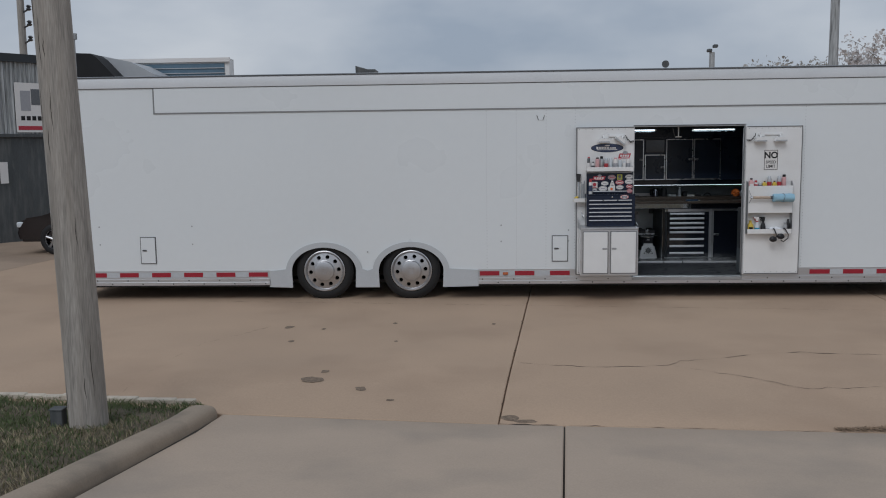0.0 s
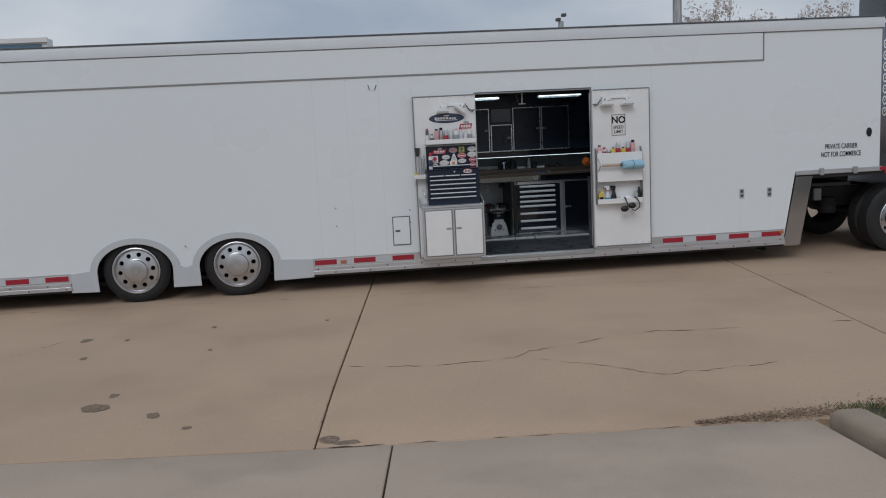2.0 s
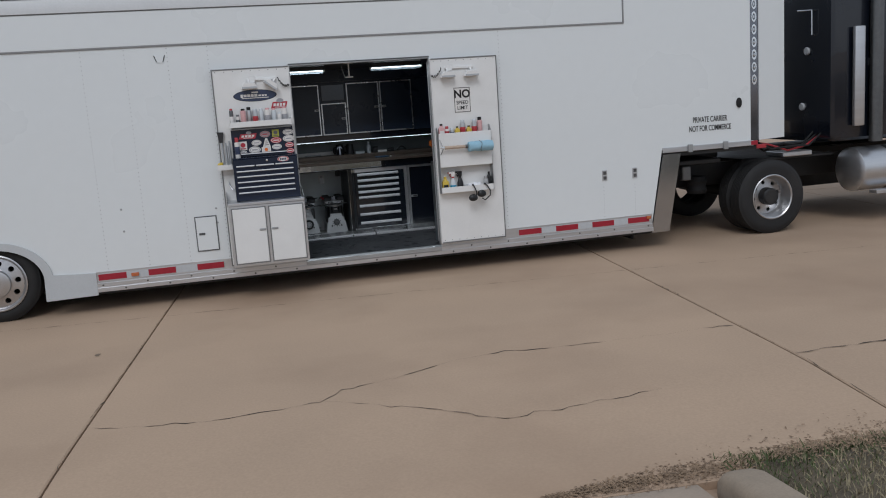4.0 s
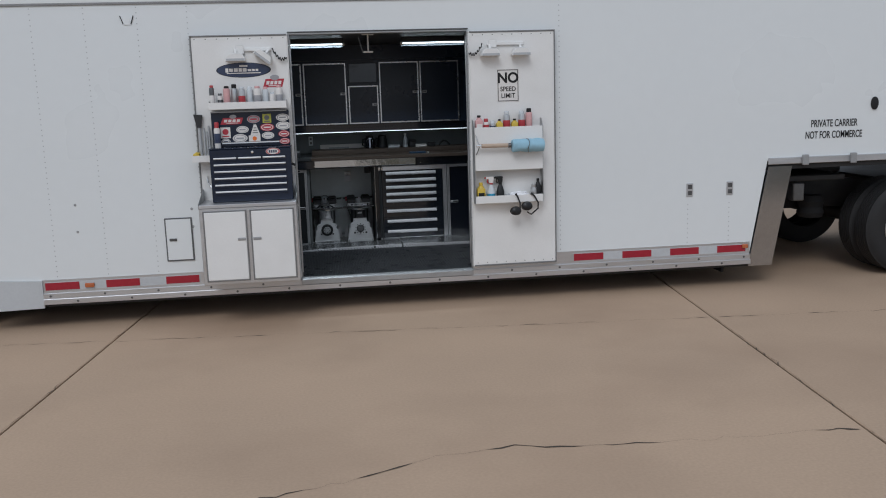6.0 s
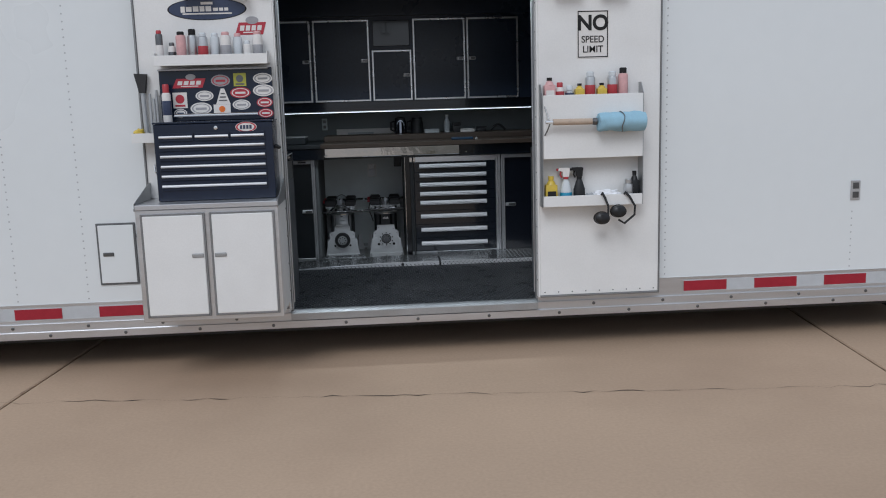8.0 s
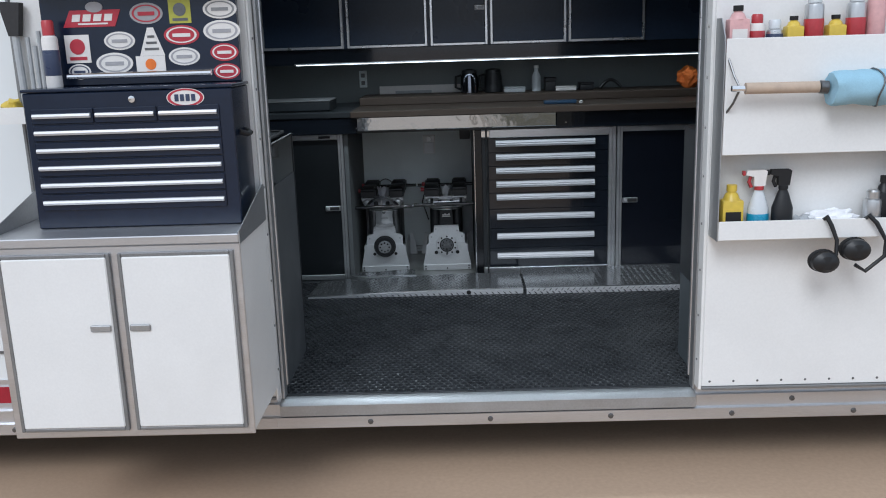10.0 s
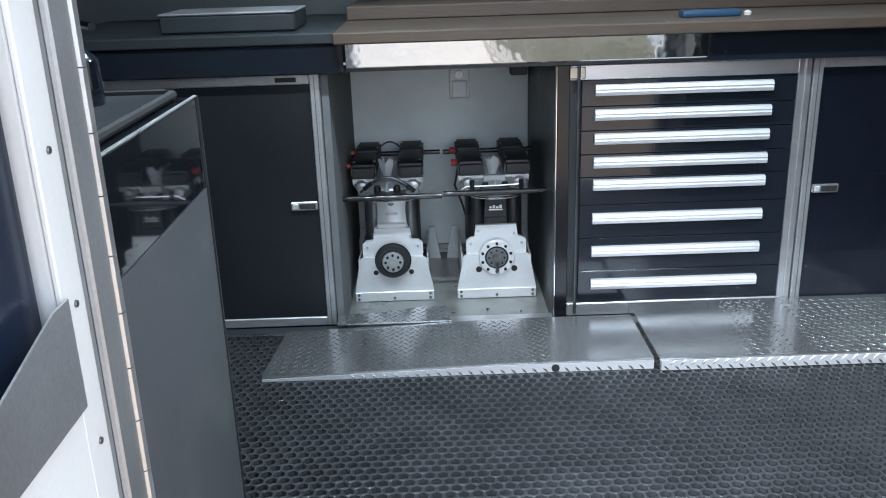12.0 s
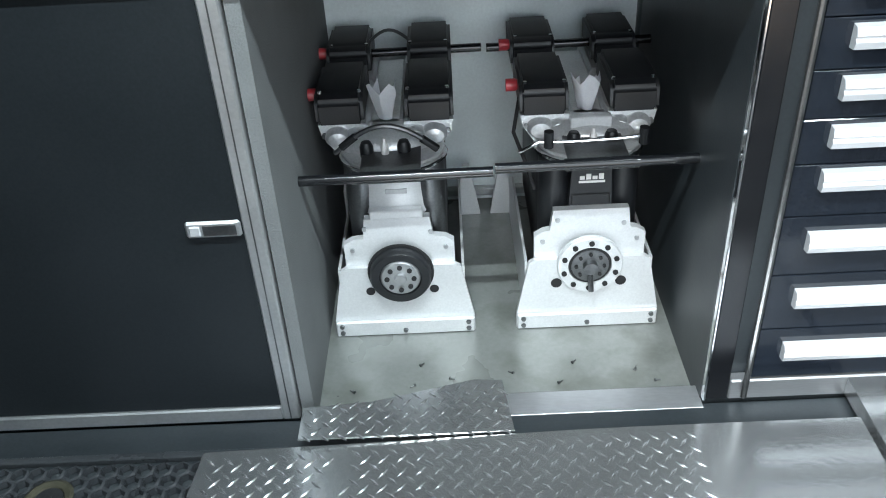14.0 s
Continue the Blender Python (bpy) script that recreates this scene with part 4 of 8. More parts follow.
def tread_step(name, x0, x1, z_top, y0, y1, taper, label, skew=0.0, worn=()):
    """A folded tread plate on the floor; worn: stretches along x where the lozenges are trodden flat."""
    ob = thing(name, ((x0 + x1) / 2, (y0 + y1) / 2, 0.302), label, "step plate")

    def zt(x, y=0.0):
        return z_top - taper * max(0.0, min(1.0, (x0 + 0.78 - x) / 0.78))
    bm = bmesh.new()
    n = 12
    top, low, back = [], [], []
    for i in range(n + 1):
        x = x0 + (x1 - x0) * i / n
        top.append(bm.verts.new((x, y0, zt(x))))
        low.append(bm.verts.new((x, y0 - 0.004, 0.3035)))
        back.append(bm.verts.new((x + skew * (1 - i / n), y1, zt(x))))
    backlow = [bm.verts.new((v.co.x, y1, 0.3035)) for v in back]
    for i in range(n):
        bm.faces.new((top[i], top[i + 1], back[i + 1], back[i]))
        bm.faces.new((low[i], low[i + 1], top[i + 1], top[i]))
        bm.faces.new((back[i], back[i + 1], backlow[i + 1], backlow[i]))
    bm.faces.new((low[0], top[0], back[0], backlow[0])), bm.faces.new((low[-1], top[-1], back[-1], backlow[-1]))
    bmesh.ops.bevel(bm, geom=[e for e in bm.edges if all(v in top for v in e.verts)], offset=0.006, segments=2, affect="EDGES")
    part("plate", bm, M_PLATE, ob)
    # paler sheet on the riser; daylight from the door is put into its colour
    face = [(x0 + 0.004, 0.3045), (x1 - 0.002, 0.3045), (x1 - 0.002, zt(x1) - 0.005), (min(x1 - 0.004, x0 + 0.78), zt(x0 + 0.78) - 0.005), (x0 + 0.004, zt(x0) - 0.004)]
    part("front_flange", prism(bmesh.new(), face, "y", y0 - 0.0075, y0 - 0.0045), M_HANDLE, ob, "paler sheet for daylight on the step's front")
    vv, ff = lugs(x0 + 0.015, x1 - 0.02, y0 + 0.018, y1 - 0.01, zt, inside=lambda a, b: a > x0 + 0.02 + skew * (b - y0) / (y1 - y0) and not any(p < a - 0.1 * (b - y0) < q for p, q in worn))
    tagged(pydata("tread_pattern", vv, ff, M_PLATE, ob, "raised tread lozenges"), kind="stuff")
    vv, ff = lugs(x0 + 0.02, x1 - 0.02, 0.312, z_top - 0.012, lambda a, b: y0 - 0.0074, axis="y", inside=lambda a, b: b < zt(a) - 0.012)
    tagged(pydata("front_pattern", vv, ff, M_PLATE, ob, "raised tread lozenges"), kind="stuff")
    return ob, zt


ramp, zt = tread_step("tread_plate_step", 2.075, 3.325, 0.338, 14.450, 14.80, 0.022, "bright tread plate step with worn patches", 0.03, ((2.315, 2.352), (2.99, 3.4)))
part("drain_hole", lathe(bmesh.new(), [(0.013, 0.0), (0.013, -0.003), (0, -0.0035)], (3.01, 14.4422, 0.319), "y", 12), M_DARK, ramp, "round hole in the plate edge")
tread_step("tread_plate_step", 3.34, 4.75, 0.342, 14.435, 14.90, 0.0, "bright tread plate step with worn patches", 0.0, ((3.3, 3.62), (3.78, 3.84), (4.2, 4.3)))
# a loose offcut bridging the step and the engine bay
off = thing("tread_plate_offcut", (2.48, 14.85, 0.334), "curved offcut of tread plate laid into the engine bay", "step plate")
poly = [(2.285, 14.804), (2.69, 14.804), (2.675, 14.94), (2.62, 14.945), (2.50, 14.915), (2.42, 14.895), (2.285, 14.885)]
part("plate", prism(bmesh.new(), poly, "z", 0.3335, 0.3375), M_PLATE, off)


def in_poly(x, y):
    k, res = len(poly), False
    for i in range(k):
        (ax, ay), (bx, by) = poly[i], poly[(i + 1) % k]
        if (ay > y) != (by > y) and x < (bx - ax) * (y - ay) / (by - ay) + ax:
            res = not res
    return res


vv, ff = lugs(2.30, 2.68, 14.77, 14.94, lambda a, b: 0.3375, inside=in_poly)
tagged(pydata("tread_pattern", vv, ff, M_PLATE, off), kind="stuff")

ring = thing("drain_ring", ((1.913 - 0.182) / 0.9416, bay_y(14.49), 0.303), "tarnished brass ring lying in the rubber mat", "drain")
part("collar", lathe(bmesh.new(), [(0.045, 0.0), (0.046, 0.004), (0.040, 0.007), (0.030, 0.005), (0.028, 0.001)], ((1.913 - 0.182) / 0.9416, bay_y(14.49), 0.3035), "z", 24, 1.0, 1.0, False), M_BRASS, ring)
part("plug", lathe(bmesh.new(), [(0.0275, 0.0), (0.0275, 0.003), (0.008, 0.004), (0.007, 0.009), (0.0, 0.010)], ((1.913 - 0.182) / 0.9416, bay_y(14.49), 0.3035), "z", 20), M_STEEL, ring)
# ---- base cabinets along the far wall ----
CF = 14.915


def framed_door(parent, x0, x1, z0, z1, y, mat_panel, frame_w=0.03, latch_side=None, name="cabinet_door", trim=M_ALUD):
    d = part(name, B(x0 + frame_w, x1 - frame_w, y - 0.008, y + 0.012, z0 + frame_w, z1 - frame_w, 0.002), mat_panel, parent)
    bm = bmesh.new()
    box(bm, x0, x0 + frame_w, y - 0.014, y + 0.012, z0, z1, 0.003)
    box(bm, x1 - frame_w, x1, y - 0.014, y + 0.012, z0, z1, 0.003)
    box(bm, x0 + frame_w, x1 - frame_w, y - 0.014, y + 0.012, z0, z0 + frame_w, 0.003)
    box(bm, x0 + frame_w, x1 - frame_w, y - 0.014, y + 0.012, z1 - frame_w, z1, 0.003)
    part("frame", bm, trim, d, "extruded aluminium frame")
    if frame_w > 0.03:
        xg = x1 - frame_w * 0.52 if latch_side > 0 else x0 + frame_w * 0.52
        part("frame_seam", B(xg - 0.0012, xg + 0.0012, y - 0.0152, y - 0.0141, z0 + 0.004, z1 - 0.004), M_STEEL, d)
    if latch_side is not None:
        zc = (z0 + z1) / 2
        wide = 0.095 if frame_w > 0.03 else 0.062
        lx = x1 - frame_w - wide - 0.002 if latch_side > 0 else x0 + frame_w + 0.002
        latch = part("latch", B(lx, lx + wide, y - 0.018, y - 0.0085, zc - 0.016, zc + 0.016, 0.004), M_ALU, d, "chrome paddle latch")
        part("latch_recess", B(lx + wide * 0.32, lx + wide * 0.92, y - 0.0195, y - 0.0182, zc - 0.010, zc + 0.010, 0.001), M_STEEL, d)
        part("latch_paddle", B(lx + wide * 0.08, lx + wide * 0.28, y - 0.022, y - 0.0182, zc - 0.010, zc + 0.010, 0.002), M_HANDLE, d)
    return d


cab_a = thing("base_cabinet", (1.9, 15.3, 0.335), "black base cabinet with an aluminium framed door", "cabinet", "base cabinets along the wall")
part("body", B(1.50, 2.275, CF + 0.013, 15.73, 0.262, 1.20), M_BLACKS, cab_a)
framed_door(cab_a, 1.52, 2.272, 0.292, 1.205, CF, M_DOORP, 0.034, 1)
part("top_hinge", B(2.125, 2.195, CF - 0.017, CF - 0.0145, 1.180, 1.195), M_DARK, cab_a)
cab_b = thing("drawer_cabinet", (3.5, 15.3, 0.335), "black drawer cabinet with eight full width metal pulls", "drawer cabinet", "base cabinets along the wall")
part("body", B(3.09, 3.93, CF + 0.013, 15.73, 0.262, 1.20), M_BLACKS, cab_b)
bm = bmesh.new()
box(bm, 3.885, 3.906, CF - 0.014, CF + 0.012, 0.296, 1.205, 0.003)
box(bm, 3.908, 3.93, CF - 0.012, CF + 0.012, 0.296, 1.205, 0.003)
box(bm, 3.115, 3.885, CF - 0.014, CF + 0.012, 1.155, 1.205, 0.003)
box(bm, 3.115, 3.885, CF - 0.014, CF + 0.012, 0.296, 0.345, 0.003)
part("frame", bm, M_ALU, cab_b, "extruded aluminium frame")
part("stile", B(3.072, 3.1145, CF - 0.012, CF + 0.012, 0.296, 1.205, 0.002), M_BAR, cab_b, "black gloss stile")
part("stile_edge", B(3.066, 3.0715, CF - 0.016, CF + 0.010, 0.296, 1.205, 0.0015), M_CHROME, cab_b, "thin chrome edge")
part("lock_rod", tube(bmesh.new(), [(3.142, CF - 0.022, 0.31), (3.142, CF - 0.022, 1.205)], 0.006, 8), M_STEEL, cab_b, "steel locking rod")
part("lock_bracket", B(3.11, 3.165, CF - 0.022, CF - 0.0145, 1.16, 1.20, 0.003), M_CHROME, cab_b)
hz = [1.118, 1.034, 0.951, 0.868, 0.788, 0.666, 0.543, 0.418]
edges = [1.154] + [(a + b) / 2 - 0.012 for a, b in zip(hz, hz[1:])] + [0.348]
for k, z in enumerate(hz):
    d = part("drawer", B(3.155, 3.883, CF - 0.010, CF + 0.0128, edges[k + 1] + 0.0012, edges[k] - 0.0012, 0.001), M_BLACK, cab_b)
    part("pull", prism(bmesh.new(), [(CF - 0.0105, z + 0.020), (CF - 0.024, z + 0.018), (CF - 0.030, z + 0.006), (CF - 0.026, z + 0.003), (CF - 0.030, z - 0.004), (CF - 0.026, z - 0.016), (CF - 0.0105, z - 0.018)], "x", 3.20, 3.80), M_HANDLE, d, "brushed aluminium pull")
cab_c = thing("base_cabinet", (4.4, 15.3, 0.335), "black base cabinet with an aluminium framed door", "cabinet", "base cabinets along the wall")
part("body", B(3.94, 4.78, CF + 0.013, 15.73, 0.262, 1.20), M_BLACKS, cab_c)
framed_door(cab_c, 3.935, 4.77, 0.296, 1.205, CF, M_NAVY, 0.034, -1)
# engine bay between the cabinets
bay = thing("engine_bay", (2.68, 15.3, 0.25), "open alcove between cabinets with an aluminium floor and grey back", "alcove")
part("side_panel", B(2.2755, 2.300, CF + 0.0, 15.755, 0.262, 1.20), M_CARPET, bay, "grey lined side panel")
part("side_panel", B(3.065, 3.0895, CF + 0.0, 15.70, 0.262, 1.20), M_BLACKS, bay)
part("bay_tray", B(2.30, 3.065, CF - 0.02, 15.78, 0.2575, 0.2635), M_TRAY, bay, "scuffed aluminium tray floor")
part("tray_lip", prism(bmesh.new(), [(CF - 0.03, 0.281), (CF - 0.03, 0.287), (CF - 0.026, 0.290), (CF + 0.035, 0.290), (CF + 0.05, 0.2680), (CF + 0.045, 0.2640), (CF + 0.03, 0.283)], "x", 2.68, 3.066), M_ALU, bay, "aluminium lip")
# black strip stands for the shade in the gap below the lip
part("tray_front", B(2.69, 3.065, CF - 0.026, CF - 0.0205, 0.257, 0.2805), M_BLACKS, bay, "black strip for the shaded gap under the lip")
part("back_panel", B(2.30, 3.065, 15.7555, 15.780, 0.265, 1.20), M_GREYPANEL, bay, "grey back panel")
part("back_rail", B(2.30, 3.065, 15.734, 15.755, 0.285, 0.31, 0.004), M_ALUD, bay)
outlet = thing("wall_socket", (2.768, 15.75, 0.97), "white cabinet wall socket with a plate", "socket")
part("plate", B(2.725, 2.812, 15.7425, 15.755, 0.970, 1.100, 0.004), M_WHITE2, outlet)
part("cover", B(2.735, 2.802, 15.7285, 15.742, 0.975, 1.050, 0.005), M_PAPER, outlet)
part("plug_face", lathe(bmesh.new(), [(0.02, 0), (0.018, -0.004), (0, -0.004)], (2.768, 15.742, 1.073), "y", 14), M_ALUD, outlet)
splash_socket = thing("wall_socket", (2.325, 15.73, 1.44), "small grey wall socket above the bench", "socket")
part("plate", B(2.298, 2.352, 15.7735, 15.784, 1.44, 1.555, 0.003), M_GREYPANEL, splash_socket)
for z in (1.472, 1.523):
    part("outlet_face", B(2.312, 2.338, 15.770, 15.7733, z - 0.014, z + 0.014, 0.003), M_STEEL, splash_socket)
junction = thing("junction_box", (3.02, 15.70, 1.1), "small dark box on the alcove's back", "junction box")
part("body", B(2.985, 3.055, 15.69, 15.755, 1.07, 1.19, 0.004), M_BLACKS, junction)

# ---- worktop, splashback, upper cabinets ----
top = thing("workbench_top", (3.2, 15.3, 1.206), "long worn plywood workbench top with a metal front edge", "worktop")
part("wood_slab", B(2.335, 5.2, CF - 0.10, 15.78, 1.305, 1.342, 0.004), M_WOOD, top)
part("black_slab", B(1.3, 2.334, CF - 0.06, 15.78, 1.305, 1.340, 0.004), M_BLACKS, top, "black laminate end of the bench")
part("raised_shelf", B(2.34, 5.2, 15.32, 15.78, 1.3425, 1.392, 0.004), M_WOOD, top)
part("front_edge", B(2.366, 3.562, CF - 0.055, CF - 0.018, 1.222, 1.304, 0.004), M_MIRROR, top, "polished steel front edge")
part("dark_edge", B(1.3, 2.364, CF - 0.05, CF - 0.016, 1.208, 1.304, 0.003), M_BLACK, top)
part("dark_edge", B(3.564, 5.2, CF - 0.05, CF - 0.016, 1.208, 1.304, 0.003), M_BLACK, top)
part("under_frame", B(1.3, 5.2, CF - 0.014, 15.78, 1.2065, 1.3045), M_BLACKS, top)
for x in (3.62, 2.365):
    part("edge_bolt", lathe(bmesh.new(), [(0.007, 0), (0.005, -0.004), (0, -0.004)], (x, CF - 0.0552 if x < 3 else CF - 0.0502, 1.24), "y", 8), M_CHROME, top)
UF = 15.30
M_UPPER = mat("black cabinet laminate", (0.018, 0.031, 0.058), 0.30, vary=0.2, scale=3, fine=60, bump=0.02)
M_UPPER.node_tree.nodes["Principled BSDF"].inputs["Specular IOR Level"].default_value = 0.4
upper = thing("upper_cabinet", (3.2, 15.5, 1.62), "black wall cabinets with aluminium framed doors over the bench", "wall cabinet")
part("body", B(1.4, 4.9, UF + 0.013, 15.78, 1.705, 2.47), M_UPPER, upper)
part("valance", B(1.4, 4.9, UF + 0.02, UF + 0.05, 1.612, 1.7045), M_BLACK, upper, "black valance")
part("soffit", B(1.4, 4.9, UF - 0.02, 15.78, 2.471, IZ1 - 0.001), M_UPPER, upper)
for x0, x1, z1, side_ in ((1.74, 2.262, 2.44, 1), (2.285, 2.795, 2.44, 1), (2.815, 3.178, 2.165, 1), (3.195, 3.675, 2.44, 1), (3.69, 4.17, 2.44, -1)):
    framed_door(upper, x0, x1, 1.708, z1, UF, M_UPPER, 0.017, side_, trim=M_FRAME)
part("display_unit", B(2.83, 3.165, UF - 0.006, UF + 0.0125, 2.20, 2.43, 0.004), M_BLACK, upper, "dark screen above the short door")
strip = thing("under_cabinet_light", (3.2, UF, 1.60), "thin bright light strip under the wall cabinets", "strip light")
part("housing", B(1.94, 4.72, UF - 0.004, UF + 0.019, 1.614, 1.622), M_ALU, strip)
M_LED = glow("cool light strip", (0.88, 0.97, 1.0), 1.7)
part("diffuser", B(1.95, 4.71, UF - 0.004, UF + 0.019, 1.6095, 1.6135, 0.001), M_LED, strip, "glowing diffuser")


# ---- ceiling light bars ----
def light_bar(x0, x1, y, z, watts):
    b = thing("ceiling_light_bar", ((x0 + x1) / 2, y, z), "slim bright tube light under the ceiling", "light bar", "tube lights under the ceiling")
    part("diffuser", tube(bmesh.new(), [(x0, y, z), (x1, y, z)], 0.0065, 12), M_TUBE, b, "glowing tube")
    lamp = bpy.data.lights.new("tube_light", "AREA")
    lamp.shape, lamp.size, lamp.size_y, lamp.energy, lamp.color = "RECTANGLE", x1 - x0, 0.012, watts, (0.90, 0.98, 1.0)
    new("tube_lamp", lamp).location = PLACE @ Vector(((x0 + x1) / 2, y, z - 0.009))
    for x in (x0, x1):
        part("end_cap", tube(bmesh.new(), [(x - 0.012, y, z), (x + 0.012, y, z)], 0.016, 12), M_WHITE2, b)
    # added dark lip that keeps the tube's light off the wall cabinets
    part("reflector", prism(bmesh.new(), [(y + 0.020, z + 0.016), (y + 0.023, z + 0.016), (y + 0.034, z - 0.030), (y + 0.031, z - 0.030)], "x", x0, x1), M_BLACKS, b, "dark lip added to block light")
    part("housing", B(x0, x1, y - 0.025, y + 0.025, z + 0.014, IZ1 - 0.001, 0.005), M_BLACKS, b, "dark housing")


M_TUBE = glow("tube light", (0.90, 0.98, 1.0), 3.5)
light_bar(2.157, 2.753, 14.05, 2.584, 8.6)
light_bar(3.372, 4.057, 14.05, 2.580, 4.6)
PLACE = YARD
hang = thing("ceiling_hook", (3.0, 13.2, 2.36), "pale I-shaped hanging bracket under the ceiling", "bracket")
part("stem", B(2.978, 2.992, 13.19, 13.21, 2.375, 2.52, 0.003), M_WHITE2, hang)
part("crossbar", B(2.94, 3.03, 13.18, 13.22, 2.36, 2.3748, 0.003), M_WHITE2, hang)
part("plate", B(2.93, 3.04, 13.17, 13.23, 2.5205, 2.5395, 0.003), M_WHITE2, hang)
part("brace", tube(bmesh.new(), [(2.90, 13.2, 2.50), (2.935, 13.2, 2.365)], 0.005, 6), M_STEEL, hang)

# ---- low cabinets beside the door, inside ----
low_l = thing("entry_cabinet", (1.9, 13.2, 0.33), "low cabinet with a grey end and black gloss band", "cabinet")
part("body", B(1.3, 2.262, T0 + 0.076, 13.415, 0.3365, 1.15), M_SPLASH, low_l)
part("gloss_band", B(1.3, 2.265, T0 + 0.076, 13.418, 1.1505, 1.312, 0.003), M_MIRRORBLACK, low_l, "black gloss upper band")
part("top_pad", B(1.32, 2.235, T0 + 0.09, 13.395, 1.3125, 1.322, 0.004), M_RUBBER, low_l, "dark rubber pad on top")
part("back_rim", tube(bmesh.new(), [(1.32, 13.40, 1.322), (2.22, 13.40, 1.322), (2.235, 13.385, 1.322), (2.235, T0 + 0.09, 1.322)], 0.008, 8), M_DARK, low_l)
# pale strip draws the light caught along the band's top
part("top_edge", B(2.260, 2.2665, T0 + 0.076, 13.418, 1.3121, 1.3155, 0.001), M_FRAME, low_l, "pale strip for the lit top edge")
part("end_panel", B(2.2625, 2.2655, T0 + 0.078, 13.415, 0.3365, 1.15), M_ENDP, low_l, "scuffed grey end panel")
part("corner_trim", B(2.258, 2.268, 13.4185, 13.423, 0.3365, 1.314), M_BLACKS, low_l)
low_r = thing("entry_cabinet", (4.3, 13.1, 0.33), "low cabinet with a grey end and black gloss band", "cabinet")
part("body", B(3.90, 4.8, T0 + 0.076, 13.25, 0.34, 0.70), M_SPLASH, low_r)
part("gloss_band", B(3.898, 4.8, T0 + 0.076, 13.252, 0.7005, 1.312, 0.003), M_DOORP, low_r, "black upper band")


# ---- containers ----
def spray_can(name, x, y, z, r, h, body, cap, label, band=None, cap_h=0.03, group="cans and bottles on the shelf"):
    t = thing(name, (x, y, z), label, "spray can", group)
    part("body", lathe(bmesh.new(), [(r * 0.95, 0), (r, 0.004), (r, h - cap_h - 0.014), (r * 0.93, h - cap_h - 0.004), (r * 0.7, h - cap_h)], (x, y, z), "z", 18), body, t)
    part("cap", lathe(bmesh.new(), [(r * 0.72, h - cap_h + 0.0005), (r * 0.74, h - 0.006), (r * 0.6, h), (0, h)], (x, y, z), "z", 16), cap, t)
    if band:
        part("label_band", lathe(bmesh.new(), [(r + 0.0008, h * 0.18), (r + 0.0012, h * 0.19), (r + 0.0012, h * 0.55), (r + 0.0008, h * 0.56)], (x, y, z), "z", 18), band, t)
    return t


def jug(name, x, y, z, w, d, h, body, cap, label, band=None):
    t = thing(name, (x, y, z), label, "bottle", "cans and bottles on the shelf")
    bm = bmesh.new()
    box(bm, x - w / 2, x + w / 2, y - d / 2, y + d / 2, z, z + h * 0.72, min(w, d) * 0.16, 2)
    lathe(bm, [(w * 0.42, h * 0.70), (w * 0.30, h * 0.82), (w * 0.2, h * 0.86), (w * 0.2, h * 0.9)], (x, y, z), "z", 14)
    part("body", bm, body, t)
    part("cap", lathe(bmesh.new(), [(w * 0.24, h * 0.88), (w * 0.24, h), (0, h)], (x, y, z), "z", 14), cap, t)
    if band:
        part("label_panel", B(x - w * 0.36, x + w * 0.36, y - d / 2 - 0.0015, y - d / 2 - 0.0003, z + h * 0.12, z + h * 0.5), band, t)
    return t


def sprayer(x, y, z, h, body, head, label, low=None):
    t = thing("spray_bottle", (x, y, z), label, "spray bottle", "cans and bottles on the shelf")
    part("body", lathe(bmesh.new(), [(0.036, 0), (0.038, 0.01), (0.037, h * 0.42), (0.022, h * 0.62), (0.014, h * 0.70), (0.014, h * 0.76)], (x, y, z), "z", 16, 1.0, 0.75), body, t)
    if low:
        part("liquid", lathe(bmesh.new(), [(0.0385, 0.004), (0.0392, 0.012), (0.0385, h * 0.34), (0.0375, h * 0.345)], (x, y, z), "z", 16, 1.0, 0.77), low, t)
    bm = bmesh.new()
    prism(bm, [(x - 0.020, z + h * 0.76), (x + 0.018, z + h * 0.76), (x + 0.024, z + h * 0.98), (x + 0.018, z + h), (x - 0.046, z + h), (x - 0.050, z + h * 0.93), (x - 0.022, z + h * 0.90)], "y", y - 0.012, y + 0.012)
    tr = part("trigger_head", bm, head, t)
    part("trigger", tube(bmesh.new(), [(x - 0.03, y, z + h * 0.92), (x - 0.036, y, z + h * 0.82), (x - 0.026, y, z + h * 0.74)], 0.006, 6), M_REDP if low else head, tr)
    part("nozzle", B(x - 0.060, x - 0.0505, y - 0.009, y + 0.009, z + h * 0.92, z + h * 0.99, 0.002), M_REDP if low else head, tr)
    part("collar", lathe(bmesh.new(), [(0.0155, h * 0.70), (0.0165, h * 0.705), (0.0165, h * 0.755), (0.0155, h * 0.76)], (x, y, z), "z", 14), M_REDP if low else head, t)
    return t


M_PINK = mat("pale pink label", (0.62, 0.36, 0.36), 0.4, vary=0.1, scale=30)
M_REDP = mat("red plastic", (0.40, 0.035, 0.045), 0.35, vary=0.12, scale=20)
M_YEL = mat("yellow plastic", (0.62, 0.45, 0.06), 0.38, vary=0.1, scale=20)
M_BLUE = mat("blue plastic", (0.015, 0.26, 0.42), 0.3, vary=0.1, scale=20)
M_PALEB = mat("pale blue shop towel", (0.30, 0.50, 0.62), 0.9, vary=0.08, scale=30, fine=240, bump=0.2)
M_CLEAR = mat("milky clear plastic", (0.60, 0.64, 0.67), 0.25, vary=0.05, scale=20)
